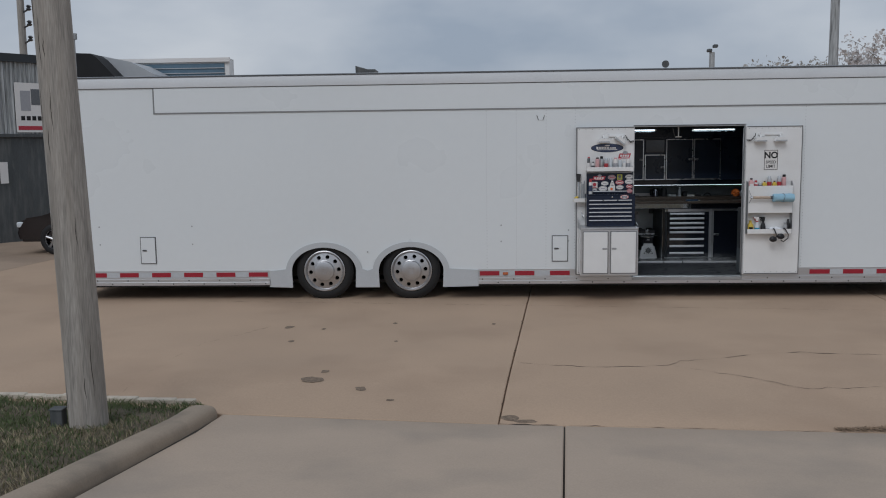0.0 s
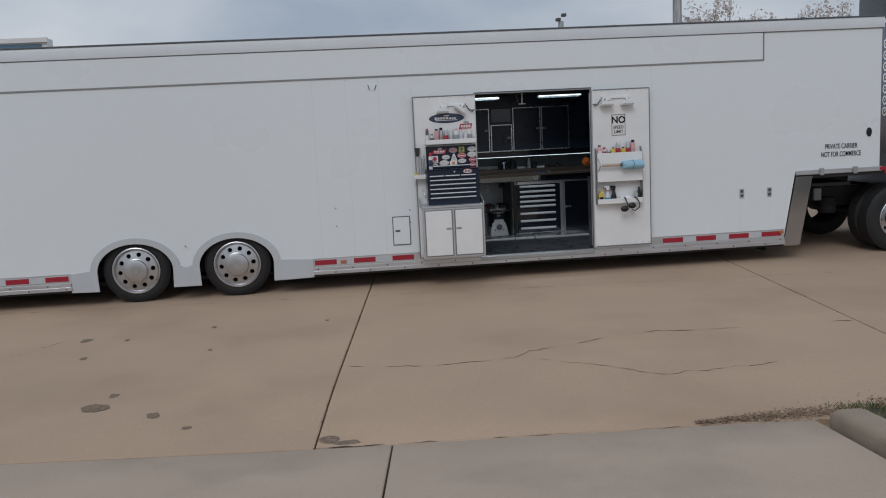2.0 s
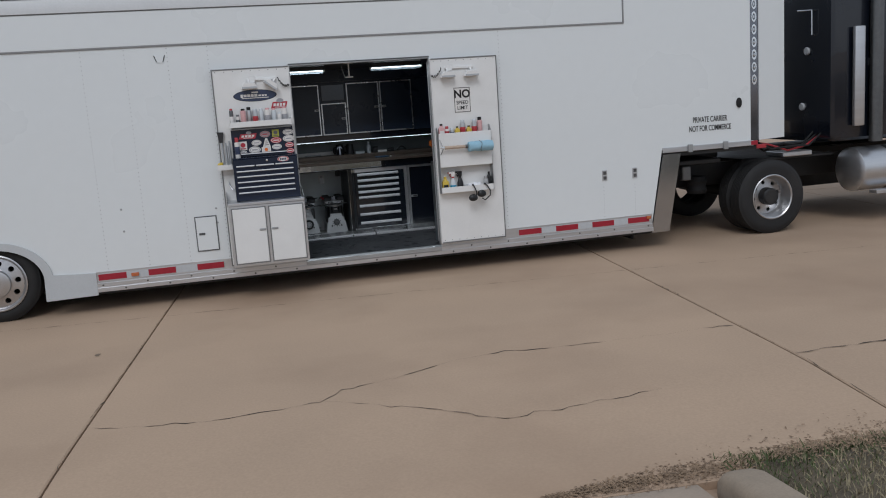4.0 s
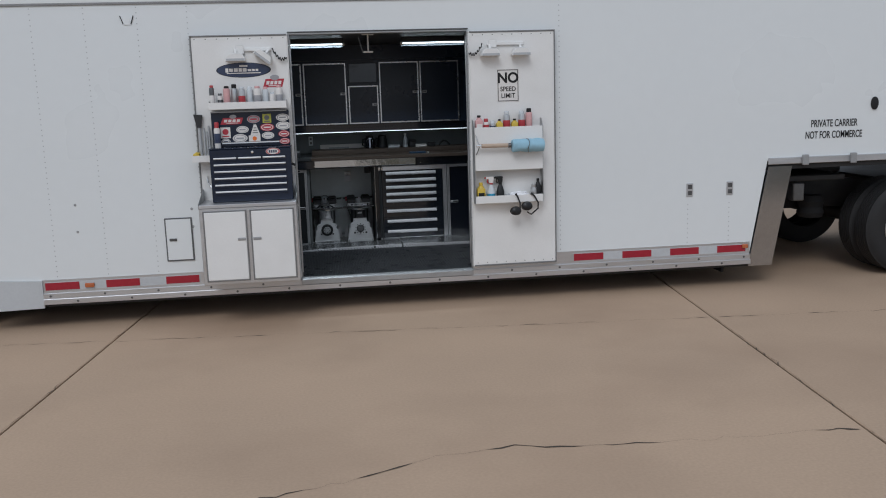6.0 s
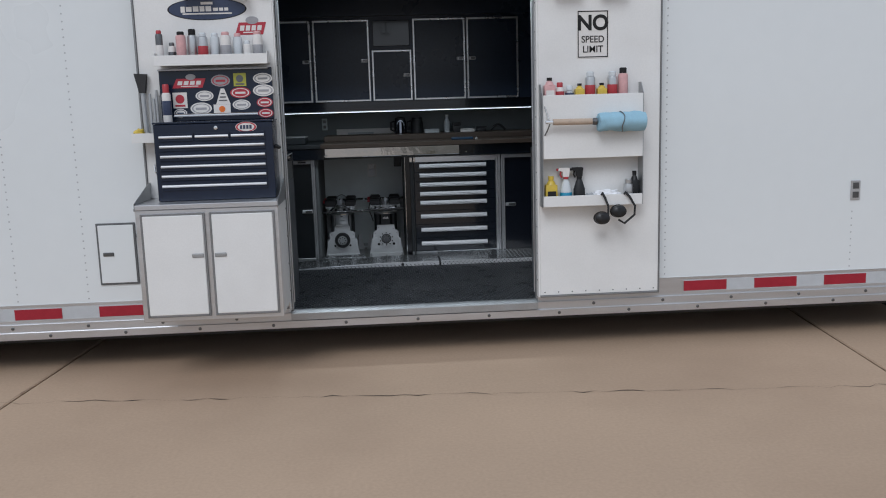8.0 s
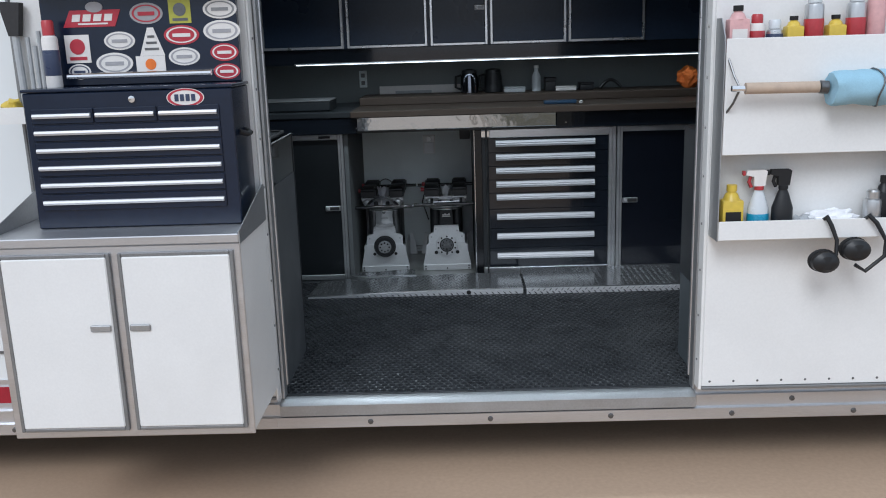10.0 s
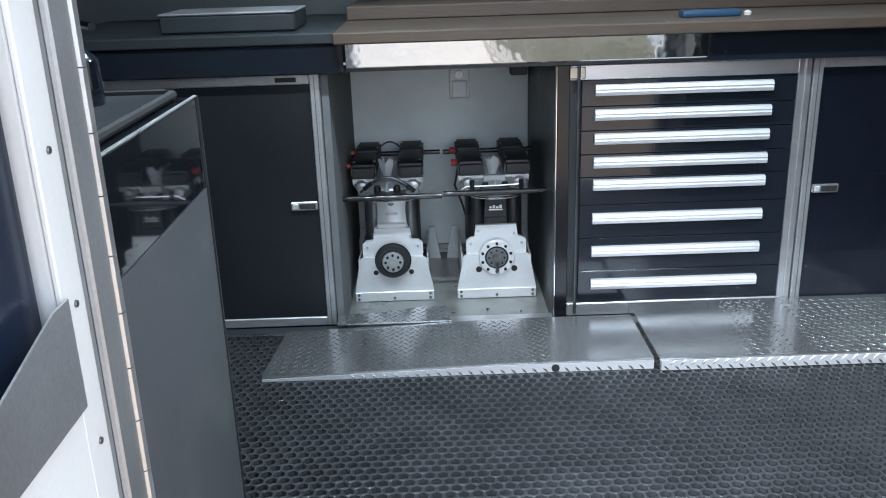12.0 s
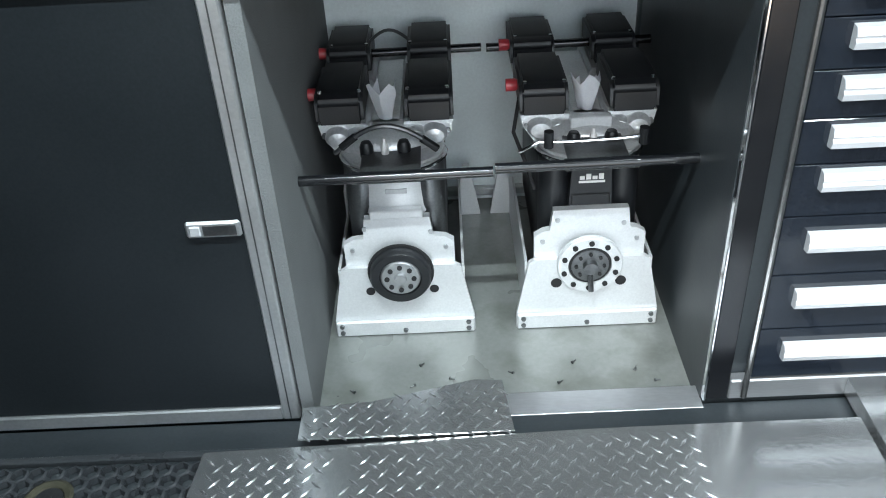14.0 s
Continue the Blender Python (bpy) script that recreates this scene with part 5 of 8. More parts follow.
M_SILVER = mat("bare tin can", (0.55, 0.56, 0.57), 0.32, 0.8, vary=0.08, scale=20)
M_CREAM = mat("white label", (0.72, 0.70, 0.68), 0.5, vary=0.06, scale=40, fine=300)
M_OVAL = mat("dark blue decal", (0.035, 0.05, 0.10), 0.3, vary=0.1, scale=10)
M_DECR = mat("red decal", (0.42, 0.03, 0.05), 0.35, vary=0.1, scale=20)
M_DECG = mat("grey decal print", (0.34, 0.34, 0.36), 0.45, vary=0.1, scale=20)
M_DECY = mat("yellow green decal", (0.42, 0.42, 0.06), 0.4, vary=0.1, scale=20)
M_ORANGE = mat("orange rag", (0.75, 0.18, 0.03), 0.8, vary=0.12, scale=20, bump=0.2)
M_TAN = mat("tan cardboard tube", (0.46, 0.36, 0.28), 0.7, vary=0.1, scale=20)
M_BRUSHH = mat("brush head", (0.03, 0.03, 0.032), 0.8, vary=0.2)
M_GREYPL = mat("grey plastic rod", (0.40, 0.42, 0.44), 0.5, vary=0.1)

# ---- left door: shelf, tool chest, cabinet ----
SH0 = DF - 0.145
shelf = thing("door_shelf", (1.9, DF - 0.07, 1.885), "narrow white metal shelf on the open door", "shelf")
part("shelf_floor", B(1.575, 2.228, SH0, DF - 0.001, 1.893, 1.898), M_WHITE2, shelf)
part("front_lip", B(1.572, 2.230, SH0 - 0.004, SH0 - 0.0002, 1.885, 1.945, 0.001), M_WHITE2, shelf)
part("end_plate", B(1.572, 1.576, SH0, DF - 0.001, 1.898, 1.96), M_WHITE2, shelf)
part("end_plate", B(2.226, 2.230, SH0, DF - 0.001, 1.898, 1.96), M_WHITE2, shelf)
cans = [(1.600, 0.021, 0.175, M_STEEL, M_REDP, M_CREAM, "dark oil can with a red spout"), (1.665, 0.022, 0.105, M_CREAM, M_STEEL, M_STEEL, "short white can with a dark cap"),
        (1.725, 0.029, 0.165, M_PINK, M_DARK, None, "pink spray can with a dark nozzle"), (1.787, 0.029, 0.180, M_SILVER, M_DARK, None, "silver spray can with a black cap"),
        (1.852, 0.029, 0.155, M_SILVER, M_CLEAR, M_REDP, "silver spray can with a red label"), (1.918, 0.027, 0.155, M_CLEAR, M_CLEAR, None, "pale grey spray can"),
        (1.985, 0.031, 0.158, M_CREAM, M_PINK, M_DECG, "white spray can with a pink cap"), (2.052, 0.027, 0.150, M_CLEAR, M_PINK, None, "pale grey spray can"),
        (2.110, 0.023, 0.105, M_CREAM, M_CLEAR, None, "short white spray can"), (2.168, 0.030, 0.160, M_CREAM, M_PINK, M_DECG, "white spray can with a pink cap")]
for i, (x, r, h, b, c, band, lab) in enumerate(cans):
    spray_can("spray_can", x, DF - 0.075 + (0.012 if i % 2 else -0.014), 1.8985, r, h + 0.02, b, c, lab + " on the door shelf", band, 0.034 if i in (3,) else 0.02)

oval = thing("oval_decal", (1.875, DF - 0.002, 2.16), "dark blue oval decal with pale bars on a white door", "decal")
part("field", lathe(bmesh.new(), [(0.06, 0), (0.06, -0.0022), (0, -0.0022)], (1.875, DF - 0.0003, 2.218), "y", 40, 3.75, 1.0), M_OVAL, oval)
part("border", lathe(bmesh.new(), [(0.064, 0), (0.064, -0.0012), (0.058, -0.0012)], (1.875, DF - 0.0003, 2.218), "y", 40, 3.65, 1.0, False), M_DARK, oval)
for x0, x1, z0, z1 in ((1.72, 1.745, 2.20, 2.235), (1.752, 1.785, 2.205, 2.233), (1.792, 1.825, 2.205, 2.235), (1.832, 1.86, 2.205, 2.235), (1.867, 1.90, 2.205, 2.235), (1.91, 1.94, 2.207, 2.225), (1.947, 1.97, 2.207, 2.225), (1.977, 2.0, 2.207, 2.225), (1.73, 2.02, 2.188, 2.196), (1.84, 1.91, 2.245, 2.26)):
    part("pale_bar", B(x0, x1, DF - 0.0045, DF - 0.0026, z0, z1), M_CREAM, oval)


def red_badge(x, z, w, h, y, t):
    part("badge", prism(bmesh.new(), [(x - w * 0.52, z - h * 0.3), (x + w * 0.40, z - h * 0.3), (x + w * 0.52, z + h * 0.3), (x - w * 0.38, z + h * 0.3)], "y", y - 0.002, y - 0.0003), M_DECR, t)
    for k in range(4):
        part("pale_bar", prism(bmesh.new(), [(x - w * 0.36 + k * w * 0.19, z - h * 0.1), (x - w * 0.22 + k * w * 0.19, z - h * 0.1), (x - w * 0.19 + k * w * 0.19, z + h * 0.15), (x - w * 0.33 + k * w * 0.19, z + h * 0.15)], "y", y - 0.0035, y - 0.0021), M_CREAM, t)
    part("pale_bar", B(x - w * 0.25, x + w * 0.28, y - 0.0035, y - 0.0021, z - h * 0.22, z - h * 0.16), M_CREAM, t)
    part("crest", lathe(bmesh.new(), [(h * 0.19, 0), (h * 0.19, -0.003), (0, -0.003)], (x + w * 0.06, y - 0.0002, z + h * 0.40), "y", 18, 1.7, 1.0), M_DECG, t)


badge = thing("red_decal", (2.12, DF, 2.06), "red shop decal with pale bars on the white door", "decal")
red_badge(2.125, 2.10, 0.18, 0.12, DF - 0.0002, badge)


def work_light(cx, cz, tilt, label):
    """A small rectangular flood lamp on a knuckle, aimed down."""
    t = thing("work_light", (0, 0, 0), label, "work light", "work lights over the doors")
    bm = bmesh.new()
    prism(bm, [(-0.085, -0.035), (0.085, -0.035), (0.085, -0.02), (0.055, 0.03), (-0.055, 0.03), (-0.085, -0.02)], "y", -0.10, -0.01)
    bmesh.ops.bevel(bm, geom=list(bm.edges), offset=0.004, segments=1, affect="EDGES")
    part("housing", bm, M_WHITE2, t)
    part("lens", B(-0.078, 0.078, -0.1015, -0.1002, -0.032, -0.012), M_GREYPL, t, "grey lens edge")
    part("knuckle", tube(bmesh.new(), [(0, -0.05, 0.03), (0, -0.035, 0.06), (0, -0.005, 0.065)], 0.012, 10), M_WHITE2, t)
    t.matrix_world = pose(cx, DF - 0.002, cz, 0, tilt, 0)
    return t


work_light(1.82, 2.325, 0, "white flood lamp on the open door")
work_light(2.06, 2.33, 38, "white flood lamp twisted sideways on the open door")
work_light(4.045, 2.315, 0, "white flood lamp on the open door")
work_light(4.325, 2.315, 0, "white flood lamp on the open door")
for x0, x1 in ((1.80, 2.12), (4.02, 4.36)):
    bar = thing("lamp_rail", ((x0 + x1) / 2, DF, 2.36), "white junction bar that carries the flood lamps", "lamp mount")
    part("bar", B(x0, x1, DF - 0.022, DF - 0.0005, 2.375, 2.405, 0.004), M_WHITE2, bar)
    part("box", B(x0 + 0.02, x0 + 0.09, DF - 0.03, DF - 0.0228, 2.355, 2.425, 0.006), M_WHITE2, bar)
for pts in ([(2.12, DF - 0.02, 2.38)], [(3.99, DF - 0.02, 2.38)]):
    sx = 1 if pts[0][0] < 3 else -1
    cd = thing("coiled_cord", (pts[0][0] + sx * 0.06, DF - 0.02, 2.30), "black coiled lamp cord by the hinge", "cord")
    coil = []
    for k in range(64):
        f = k / 63
        a = 2 * math.pi * 6 * f
        coil.append((pts[0][0] + sx * (0.01 + 0.12 * f) , DF - 0.03 + 0.012 * math.cos(a), 2.39 - 0.09 * math.sin(f * 2.2) + 0.012 * math.sin(a)))
    part("cord", tube(bmesh.new(), coil, 0.0045, 6), M_DARK, cd)

chest = thing("tool_chest", (1.91, 12.62, 1.098), "dark navy seven drawer tool chest with its stickered lid open", "tool chest")
CH0 = 12.54
part("body", B(1.560, 2.246, CH0, DF - 0.012, 1.098, 1.548, 0.004), M_CHEST, chest, "gloss black steel case")
part("rim", B(1.556, 2.250, CH0 - 0.004, DF - 0.010, 1.549, 1.560, 0.003), M_CHEST, chest)
lid = part("lid", B(1.575, 2.240, DF - 0.065, DF - 0.032, 1.5605, 1.868, 0.004), M_CHEST, chest, "open black lid covered in stickers")
part("lid_rim", B(1.575, 2.222, DF - 0.095, DF - 0.0655, 1.858, 1.868, 0.002), M_ALUD, lid)
part("lid_handle", tube(bmesh.new(), [(1.66, DF - 0.105, 1.595), (2.15, DF - 0.105, 1.595)], 0.010, 10), M_CHROME, lid, "chrome bar across the lid")
part("lock", lathe(bmesh.new(), [(0.011, 0), (0.011, -0.005), (0, -0.006)], (1.92, CH0 - 0.0002, 1.520), "y", 14), M_CHROME, chest)
rows = [1.473, 1.418, 1.360, 1.302, 1.245, 1.187]
ed = [1.498] + [(a + b) / 2 for a, b in zip(rows, rows[1:])] + [1.158]
for k, z in enumerate(rows):
    spans = [(1.586, 2.202)] if k else [(1.586, 1.788), (1.793, 1.996), (2.001, 2.202)]
    for x0, x1 in spans:
        d = part("drawer", B(x0, x1, CH0 - 0.007, CH0 - 0.0003, ed[k + 1] + 0.002, ed[k] - 0.002, 0.002), M_CHEST, chest)
        part("pull", prism(bmesh.new(), [(CH0 - 0.0072, z + 0.0075), (CH0 - 0.016, z + 0.0065), (CH0 - 0.019, z), (CH0 - 0.016, z - 0.0065), (CH0 - 0.0072, z - 0.0075)], "x", x0 + 0.006, x1 - 0.006), M_HANDLE, d, "bright metal pull")
part("side_handle", tube(bmesh.new(), [(2.2465, 12.60, 1.40), (2.268, 12.62, 1.39), (2.268, 12.67, 1.39), (2.2465, 12.69, 1.40)], 0.009, 8), M_DARK, chest)
YL = DF - 0.0652


def sticker(kind, x, z, w, h, field, mark):
    if kind == "oval":
        part("sticker", lathe(bmesh.new(), [(0.5 * h, 0), (0.5 * h, -0.0016), (0, -0.0016)], (x, YL, z), "y", 28, w / h, 1.0), field, lid)
        part("sticker_ring", lathe(bmesh.new(), [(0.41 * h, -0.0017), (0.41 * h, -0.0024), (0.35 * h, -0.0024)], (x, YL, z), "y", 28, w / h * 1.05, 1.0, False), mark, lid)
        part("sticker_bar", B(x - w * 0.25, x + w * 0.25, YL - 0.0032, YL - 0.0017, z - h * 0.10, z + h * 0.08), mark, lid)
    elif kind == "rect":
        part("sticker", B(x - w / 2, x + w / 2, YL - 0.0016, YL, z - h / 2, z + h / 2), field, lid)
        part("sticker_disc", lathe(bmesh.new(), [(0.28 * h, 0), (0.28 * h, -0.003), (0, -0.003)], (x, YL, z + h * 0.08), "y", 18), mark, lid)
        part("sticker_bar", B(x - w * 0.35, x + w * 0.35, YL - 0.003, YL - 0.0017, z - h * 0.40, z - h * 0.28), mark, lid)
    else:
        part("sticker", prism(bmesh.new(), [(x - w / 2, z - h / 2), (x + w / 2, z - h / 2), (x + w * 0.12, z + h / 2), (x - w * 0.12, z + h / 2)], "y", YL - 0.0016, YL), field, lid)
        for k in range(3):
            part("sticker_bar", B(x - w * (0.28 - 0.07 * k), x + w * (0.28 - 0.07 * k), YL - 0.003, YL - 0.0017, z - h * 0.3 + k * h * 0.22, z - h * 0.22 + k * h * 0.22), mark, lid)


red_badge(1.75, 1.784, 0.192, 0.092, YL, lid)
sticker("oval", 1.836, 1.708, 0.106, 0.061, M_CREAM, M_DECG)
sticker("oval", 1.811, 1.634, 0.127, 0.071, M_CREAM, M_DECG)
sticker("rect", 1.69, 1.685, 0.084, 0.093, M_CREAM, M_DECR)
sticker("oval", 1.688, 1.609, 0.077, 0.052, M_CREAM, M_OVAL)
sticker("cone", 1.944, 1.702, 0.086, 0.093, M_CREAM, M_STEEL)
sticker("rect", 1.935, 1.622, 0.1, 0.066, M_CREAM, M_ORANGE)
sticker("oval", 1.936, 1.795, 0.113, 0.07, M_DECG, M_DECR)
sticker("rect", 2.05, 1.798, 0.074, 0.077, M_DECY, M_STEEL)
sticker("oval", 2.049, 1.721, 0.121, 0.065, M_DECR, M_CREAM)
sticker("oval", 2.052, 1.65, 0.107, 0.06, M_CREAM, M_DECG)
sticker("oval", 2.186, 1.802, 0.115, 0.063, M_CREAM, M_GROOVE)
sticker("oval", 2.187, 1.731, 0.126, 0.07, M_CREAM, M_DECG)
sticker("oval", 2.19, 1.66, 0.096, 0.059, M_DECR, M_CREAM)
sticker("oval", 2.193, 1.596, 0.091, 0.054, M_DECR, M_CREAM)
cb = part("oval_badge", lathe(bmesh.new(), [(0.030, 0), (0.030, -0.0018), (0, -0.0018)], (2.095, CH0 - 0.0002, 1.520), "y", 32, 2.05, 1.0), M_CREAM, chest, "white oval badge with a red rim and blue bars")
part("badge_ring", lathe(bmesh.new(), [(0.0285, -0.0019), (0.0285, -0.0026), (0.0235, -0.0026)], (2.095, CH0 - 0.0002, 1.520), "y", 32, 2.05, 1.0, False), M_DECR, cb)
for k in range(4):
    part("badge_bar", B(2.060 + k * 0.0182, 2.073 + k * 0.0182, CH0 - 0.0036, CH0 - 0.0021, 1.509, 1.531), M_OVAL, cb)
spray_can("oil_bottle", 1.625, DF - 0.13, 1.5605, 0.026, 0.22, M_CREAM, M_REDP, "white and red oil bottle inside the open chest lid", M_OVAL, 0.05)

dcab = thing("door_cabinet", (1.855, 12.6, 0.41), "white two door metal cabinet bolted to the open door", "cabinet")
CB0 = 12.385
part("body", B(1.462, 2.266, CB0 + 0.012, DF - 0.0005, 0.412, 1.062, 0.003), M_WHITE2, dcab, "white metal case")
part("front_frame", B(1.458, 2.270, CB0 + 0.002, CB0 + 0.0115, 0.408, 1.066, 0.003), M_ALU, dcab)
for x0, x1, s in ((1.486, 1.850, 1), (1.876, 2.248, -1)):
    d = part("cabinet_door", B(x0 + 0.012, x1 - 0.012, CB0 - 0.012, CB0 + 0.0015, 0.447, 1.032, 0.004), M_WHITE2, dcab, "white door")
    bm = bmesh.new()
    box(bm, x0, x0 + 0.0115, CB0 - 0.010, CB0 + 0.0015, 0.435, 1.044, 0.002)
    box(bm, x1 - 0.0115, x1, CB0 - 0.010, CB0 + 0.0015, 0.435, 1.044, 0.002)
    box(bm, x0 + 0.012, x1 - 0.012, CB0 - 0.010, CB0 + 0.0015, 0.435, 0.4465, 0.002)
    box(bm, x0 + 0.012, x1 - 0.012, CB0 - 0.010, CB0 + 0.0015, 1.0325, 1.044, 0.002)
    part("frame", bm, M_TRIM, d, "grey edge frame")
    lx = x1 - 0.085 if s > 0 else x0 + 0.018
    part("latch", B(lx, lx + 0.068, CB0 - 0.019, CB0 - 0.0122, 0.785, 0.808, 0.004), M_ALUD, d, "chrome paddle latch")
tray = part("top_tray", B(1.4585, 2.2695, CB0 - 0.004, DF - 0.0005, 1.067, 1.0965, 0.003), M_ALU, dcab, "aluminium top tray")
for x in (1.455, 2.270):
    part("tray_side", prism(bmesh.new(), [(CB0 - 0.002, 1.064), (DF - 0.001, 1.064), (DF - 0.001, 1.195), (DF - 0.04, 1.195), (CB0 - 0.002, 1.105)], "x", x, x + 0.003), M_ALUD, tray)

# brush, rods and a small bin on the door's outer edge
br = thing("long_brush", (1.462, DF - 0.03, 1.50), "grey handled brush with a dark flared head", "brush")
part("handle", tube(bmesh.new(), [(1.470, DF - 0.03, 1.50), (1.465, DF - 0.03, 1.74)], 0.013, 10), M_GREYPL, br)
part("head", prism(bmesh.new(), [(1.448, 1.735), (1.482, 1.735), (1.498, 1.845), (1.424, 1.85)], "y", DF - 0.045, DF - 0.012), M_BRUSHH, br, "dark bristle head")
for i, (x, h) in enumerate(((1.505, 0.24), (1.527, 0.21), (1.545, 0.26))):
    rd = thing("plastic_rod", (x, DF - 0.03, 1.50), "pale grey plastic rod standing in a wire holder", "rod", "rods in the holder")
    part("shaft", tube(bmesh.new(), [(x, DF - 0.03, 1.485), (x, DF - 0.03, 1.49 + h)], 0.008, 8), M_GREYPL, rd)
bin_ = thing("door_bin", (1.46, DF - 0.05, 1.44), "small white bin on the door edge", "bin")
part("front", B(1.395, 1.555, DF - 0.10, DF - 0.097, 1.44, 1.497), M_WHITE2, bin_)
part("bottom", B(1.395, 1.555, DF - 0.0968, DF - 0.0005, 1.44, 1.4435), M_WHITE2, bin_)
part("side", B(1.395, 1.3985, DF - 0.0968, DF - 0.0005, 1.4437, 1.497), M_WHITE2, bin_)
part("side", B(1.5515, 1.555, DF - 0.0968, DF - 0.0005, 1.4437, 1.497), M_WHITE2, bin_)
rag = thing("work_glove", (1.44, DF - 0.05, 1.45), "crumpled yellow work glove in the door bin", "glove")
bm = bmesh.new()
bmesh.ops.create_icosphere(bm, subdivisions=3, radius=0.04)
for v in bm.verts:
    v.co *= 1 + 0.5 * noise.noise(v.co * 40)
    v.co = Vector((1.435 + v.co.x * 0.85, DF - 0.05 + v.co.y * 0.9, 1.487 + v.co.z * 0.9))
part("fabric", bm, M_YEL, rag)
hk = thing("wire_hook", (1.49, DF - 0.03, 1.19), "bent chrome wire hook on the door", "hook")
part("wire", tube(bmesh.new(), [(1.50, DF - 0.002, 1.31), (1.50, DF - 0.03, 1.30), (1.51, DF - 0.06, 1.26), (1.53, DF - 0.05, 1.22), (1.54, DF - 0.03, 1.25)], 0.006, 8), M_CHROME, hk)

# ---- right door ----
sign = thing("warning_sign", (4.215, DF, 1.87), "white metal sign reading NO SPEED LIMIT", "sign")
part("plate", B(4.113, 4.315, DF - 0.0022, DF - 0.0003, 1.872, 2.165, 0.0008), M_CREAM, sign)
bm = bmesh.new()
for a in ((4.119, 4.125, 1.878, 2.159), (4.303, 4.309, 1.878, 2.159), (4.125, 4.303, 1.878, 1.884), (4.125, 4.303, 2.153, 2.159)):
    box(bm, a[0], a[1], DF - 0.0036, DF - 0.0023, a[2], a[3])
part("border", bm, M_DARK, sign, "black border line")
words("word", "NO", 0.125, pose(4.214, DF - 0.0034, 2.083, **FRONT), M_DARK, sign, "black word NO", 0.004, 0.98)
words("word", "SPEED", 0.058, pose(4.214, DF - 0.0034, 1.986, **FRONT), M_DARK, sign, "black word SPEED", 0.0005, 0.92)
words("word", "LIMIT", 0.058, pose(4.214, DF - 0.0034, 1.926, **FRONT), M_DARK, sign, "black word LIMIT", 0.0005, 0.95)
RS0 = DF - 0.105
rack = thing("door_rack", (4.2, DF - 0.06, 0.96), "white metal door rack with two troughs and a rod", "rack")
part("upper_front", B(3.880, 4.505, RS0, RS0 + 0.004, 1.262, 1.652, 0.0015), M_WHITE2, rack)
part("upper_floor", B(3.880, 4.505, RS0 + 0.0042, DF - 0.0005, 1.60, 1.604), M_WHITE2, rack)
part("lower_front", B(3.878, 4.505, RS0, RS0 + 0.004, 0.962, 1.030, 0.0015), M_WHITE2, rack)
part("lower_floor", B(3.878, 4.505, RS0 + 0.0042, DF - 0.0005, 0.962, 0.966), M_WHITE2, rack)
for x in (3.8735, 4.5055):
    part("end_plate", prism(bmesh.new(), [(RS0, 0.96), (DF - 0.0005, 0.96), (DF - 0.0005, 1.72), (RS0 + 0.05, 1.72), (RS0, 1.655)], "x", x, x + 0.0035), M_ALUD, rack, "aluminium end plate")
roll = thing("paper_towel_roll", (4.36, RS0 - 0.07, 1.43), "pale blue shop towel roll on a cardboard core", "paper towel")
part("core", tube(bmesh.new(), [(3.93, RS0 - 0.055, 1.490), (4.17, RS0 - 0.055, 1.488)], 0.019, 14), M_TAN, roll, "bare tan tube")
part("spindle_end", tube(bmesh.new(), [(3.885, RS0 - 0.055, 1.491), (3.93, RS0 - 0.055, 1.490)], 0.010, 10), M_CHROME, roll, "chrome spindle end")
towel = lathe(bmesh.new(), [(0.02, 4.205), (0.054, 4.208), (0.060, 4.22), (0.060, 4.25), (0.056, 4.28), (0.058, 4.31), (0.058, 4.34), (0.061, 4.37), (0.057, 4.40), (0.061, 4.43), (0.060, 4.46), (0.057, 4.495), (0.04, 4.50)], (0, RS0 - 0.06, 1.482), "x", 36)
for v in towel.verts:
    k = 1 + 0.16 * noise.noise(Vector((v.co.x * 14, v.co.y * 22, v.co.z * 22)))
    v.co = Vector((v.co.x + 0.006 * noise.noise(v.co * 30), RS0 - 0.06 + (v.co.y - RS0 + 0.06) * k, 1.482 + (v.co.z - 1.482) * k))
part("towel", towel, M_PALEB, roll, "pale blue towel")
part("band", tube(bmesh.new(), [(4.35 + 0.008 * math.sin(3 * a), RS0 - 0.06 + 0.062 * math.cos(a), 1.482 + 0.062 * math.sin(a)) for a in (2 * math.pi * k / 24 for k in range(25))], 0.003, 6), M_STEEL, roll, "dark elastic band")
part("collar", tube(bmesh.new(), [(4.175, RS0 - 0.055, 1.488), (4.20, RS0 - 0.057, 1.486)], 0.022, 12), M_STEEL, roll)
wire = thing("wire_clip", (3.885, RS0 - 0.04, 1.40), "bent wire bail at the roll's end", "wire clip")
part("wire", tube(bmesh.new(), [(3.886, RS0 + 0.01, 1.60), (3.90, RS0 - 0.03, 1.53), (3.915, RS0 - 0.05, 1.49), (3.90, RS0 - 0.03, 1.44), (3.886, RS0 + 0.01, 1.40)], 0.004, 6), M_STEEL, wire)
zz = 1.6045
ym = RS0 + 0.055
jug("small_jug", 3.93, ym, zz, 0.070, 0.055, 0.155, M_PINK, M_DARK, "pink carton with a dark lid in the door rack", M_CREAM)
spray_can("spray_can", 3.995, ym, zz, 0.026, 0.125, M_CREAM, M_REDP, "white can with a red top in the door rack", M_REDP)
spray_can("spray_can", 4.055, ym, zz, 0.027, 0.105, M_SILVER, M_CLEAR, "short silver can in the door rack", M_OVAL)
jug("small_jug", 4.118, ym, zz, 0.058, 0.05, 0.115, M_YEL, M_DARK, "yellow bottle with a black cap in the rack")
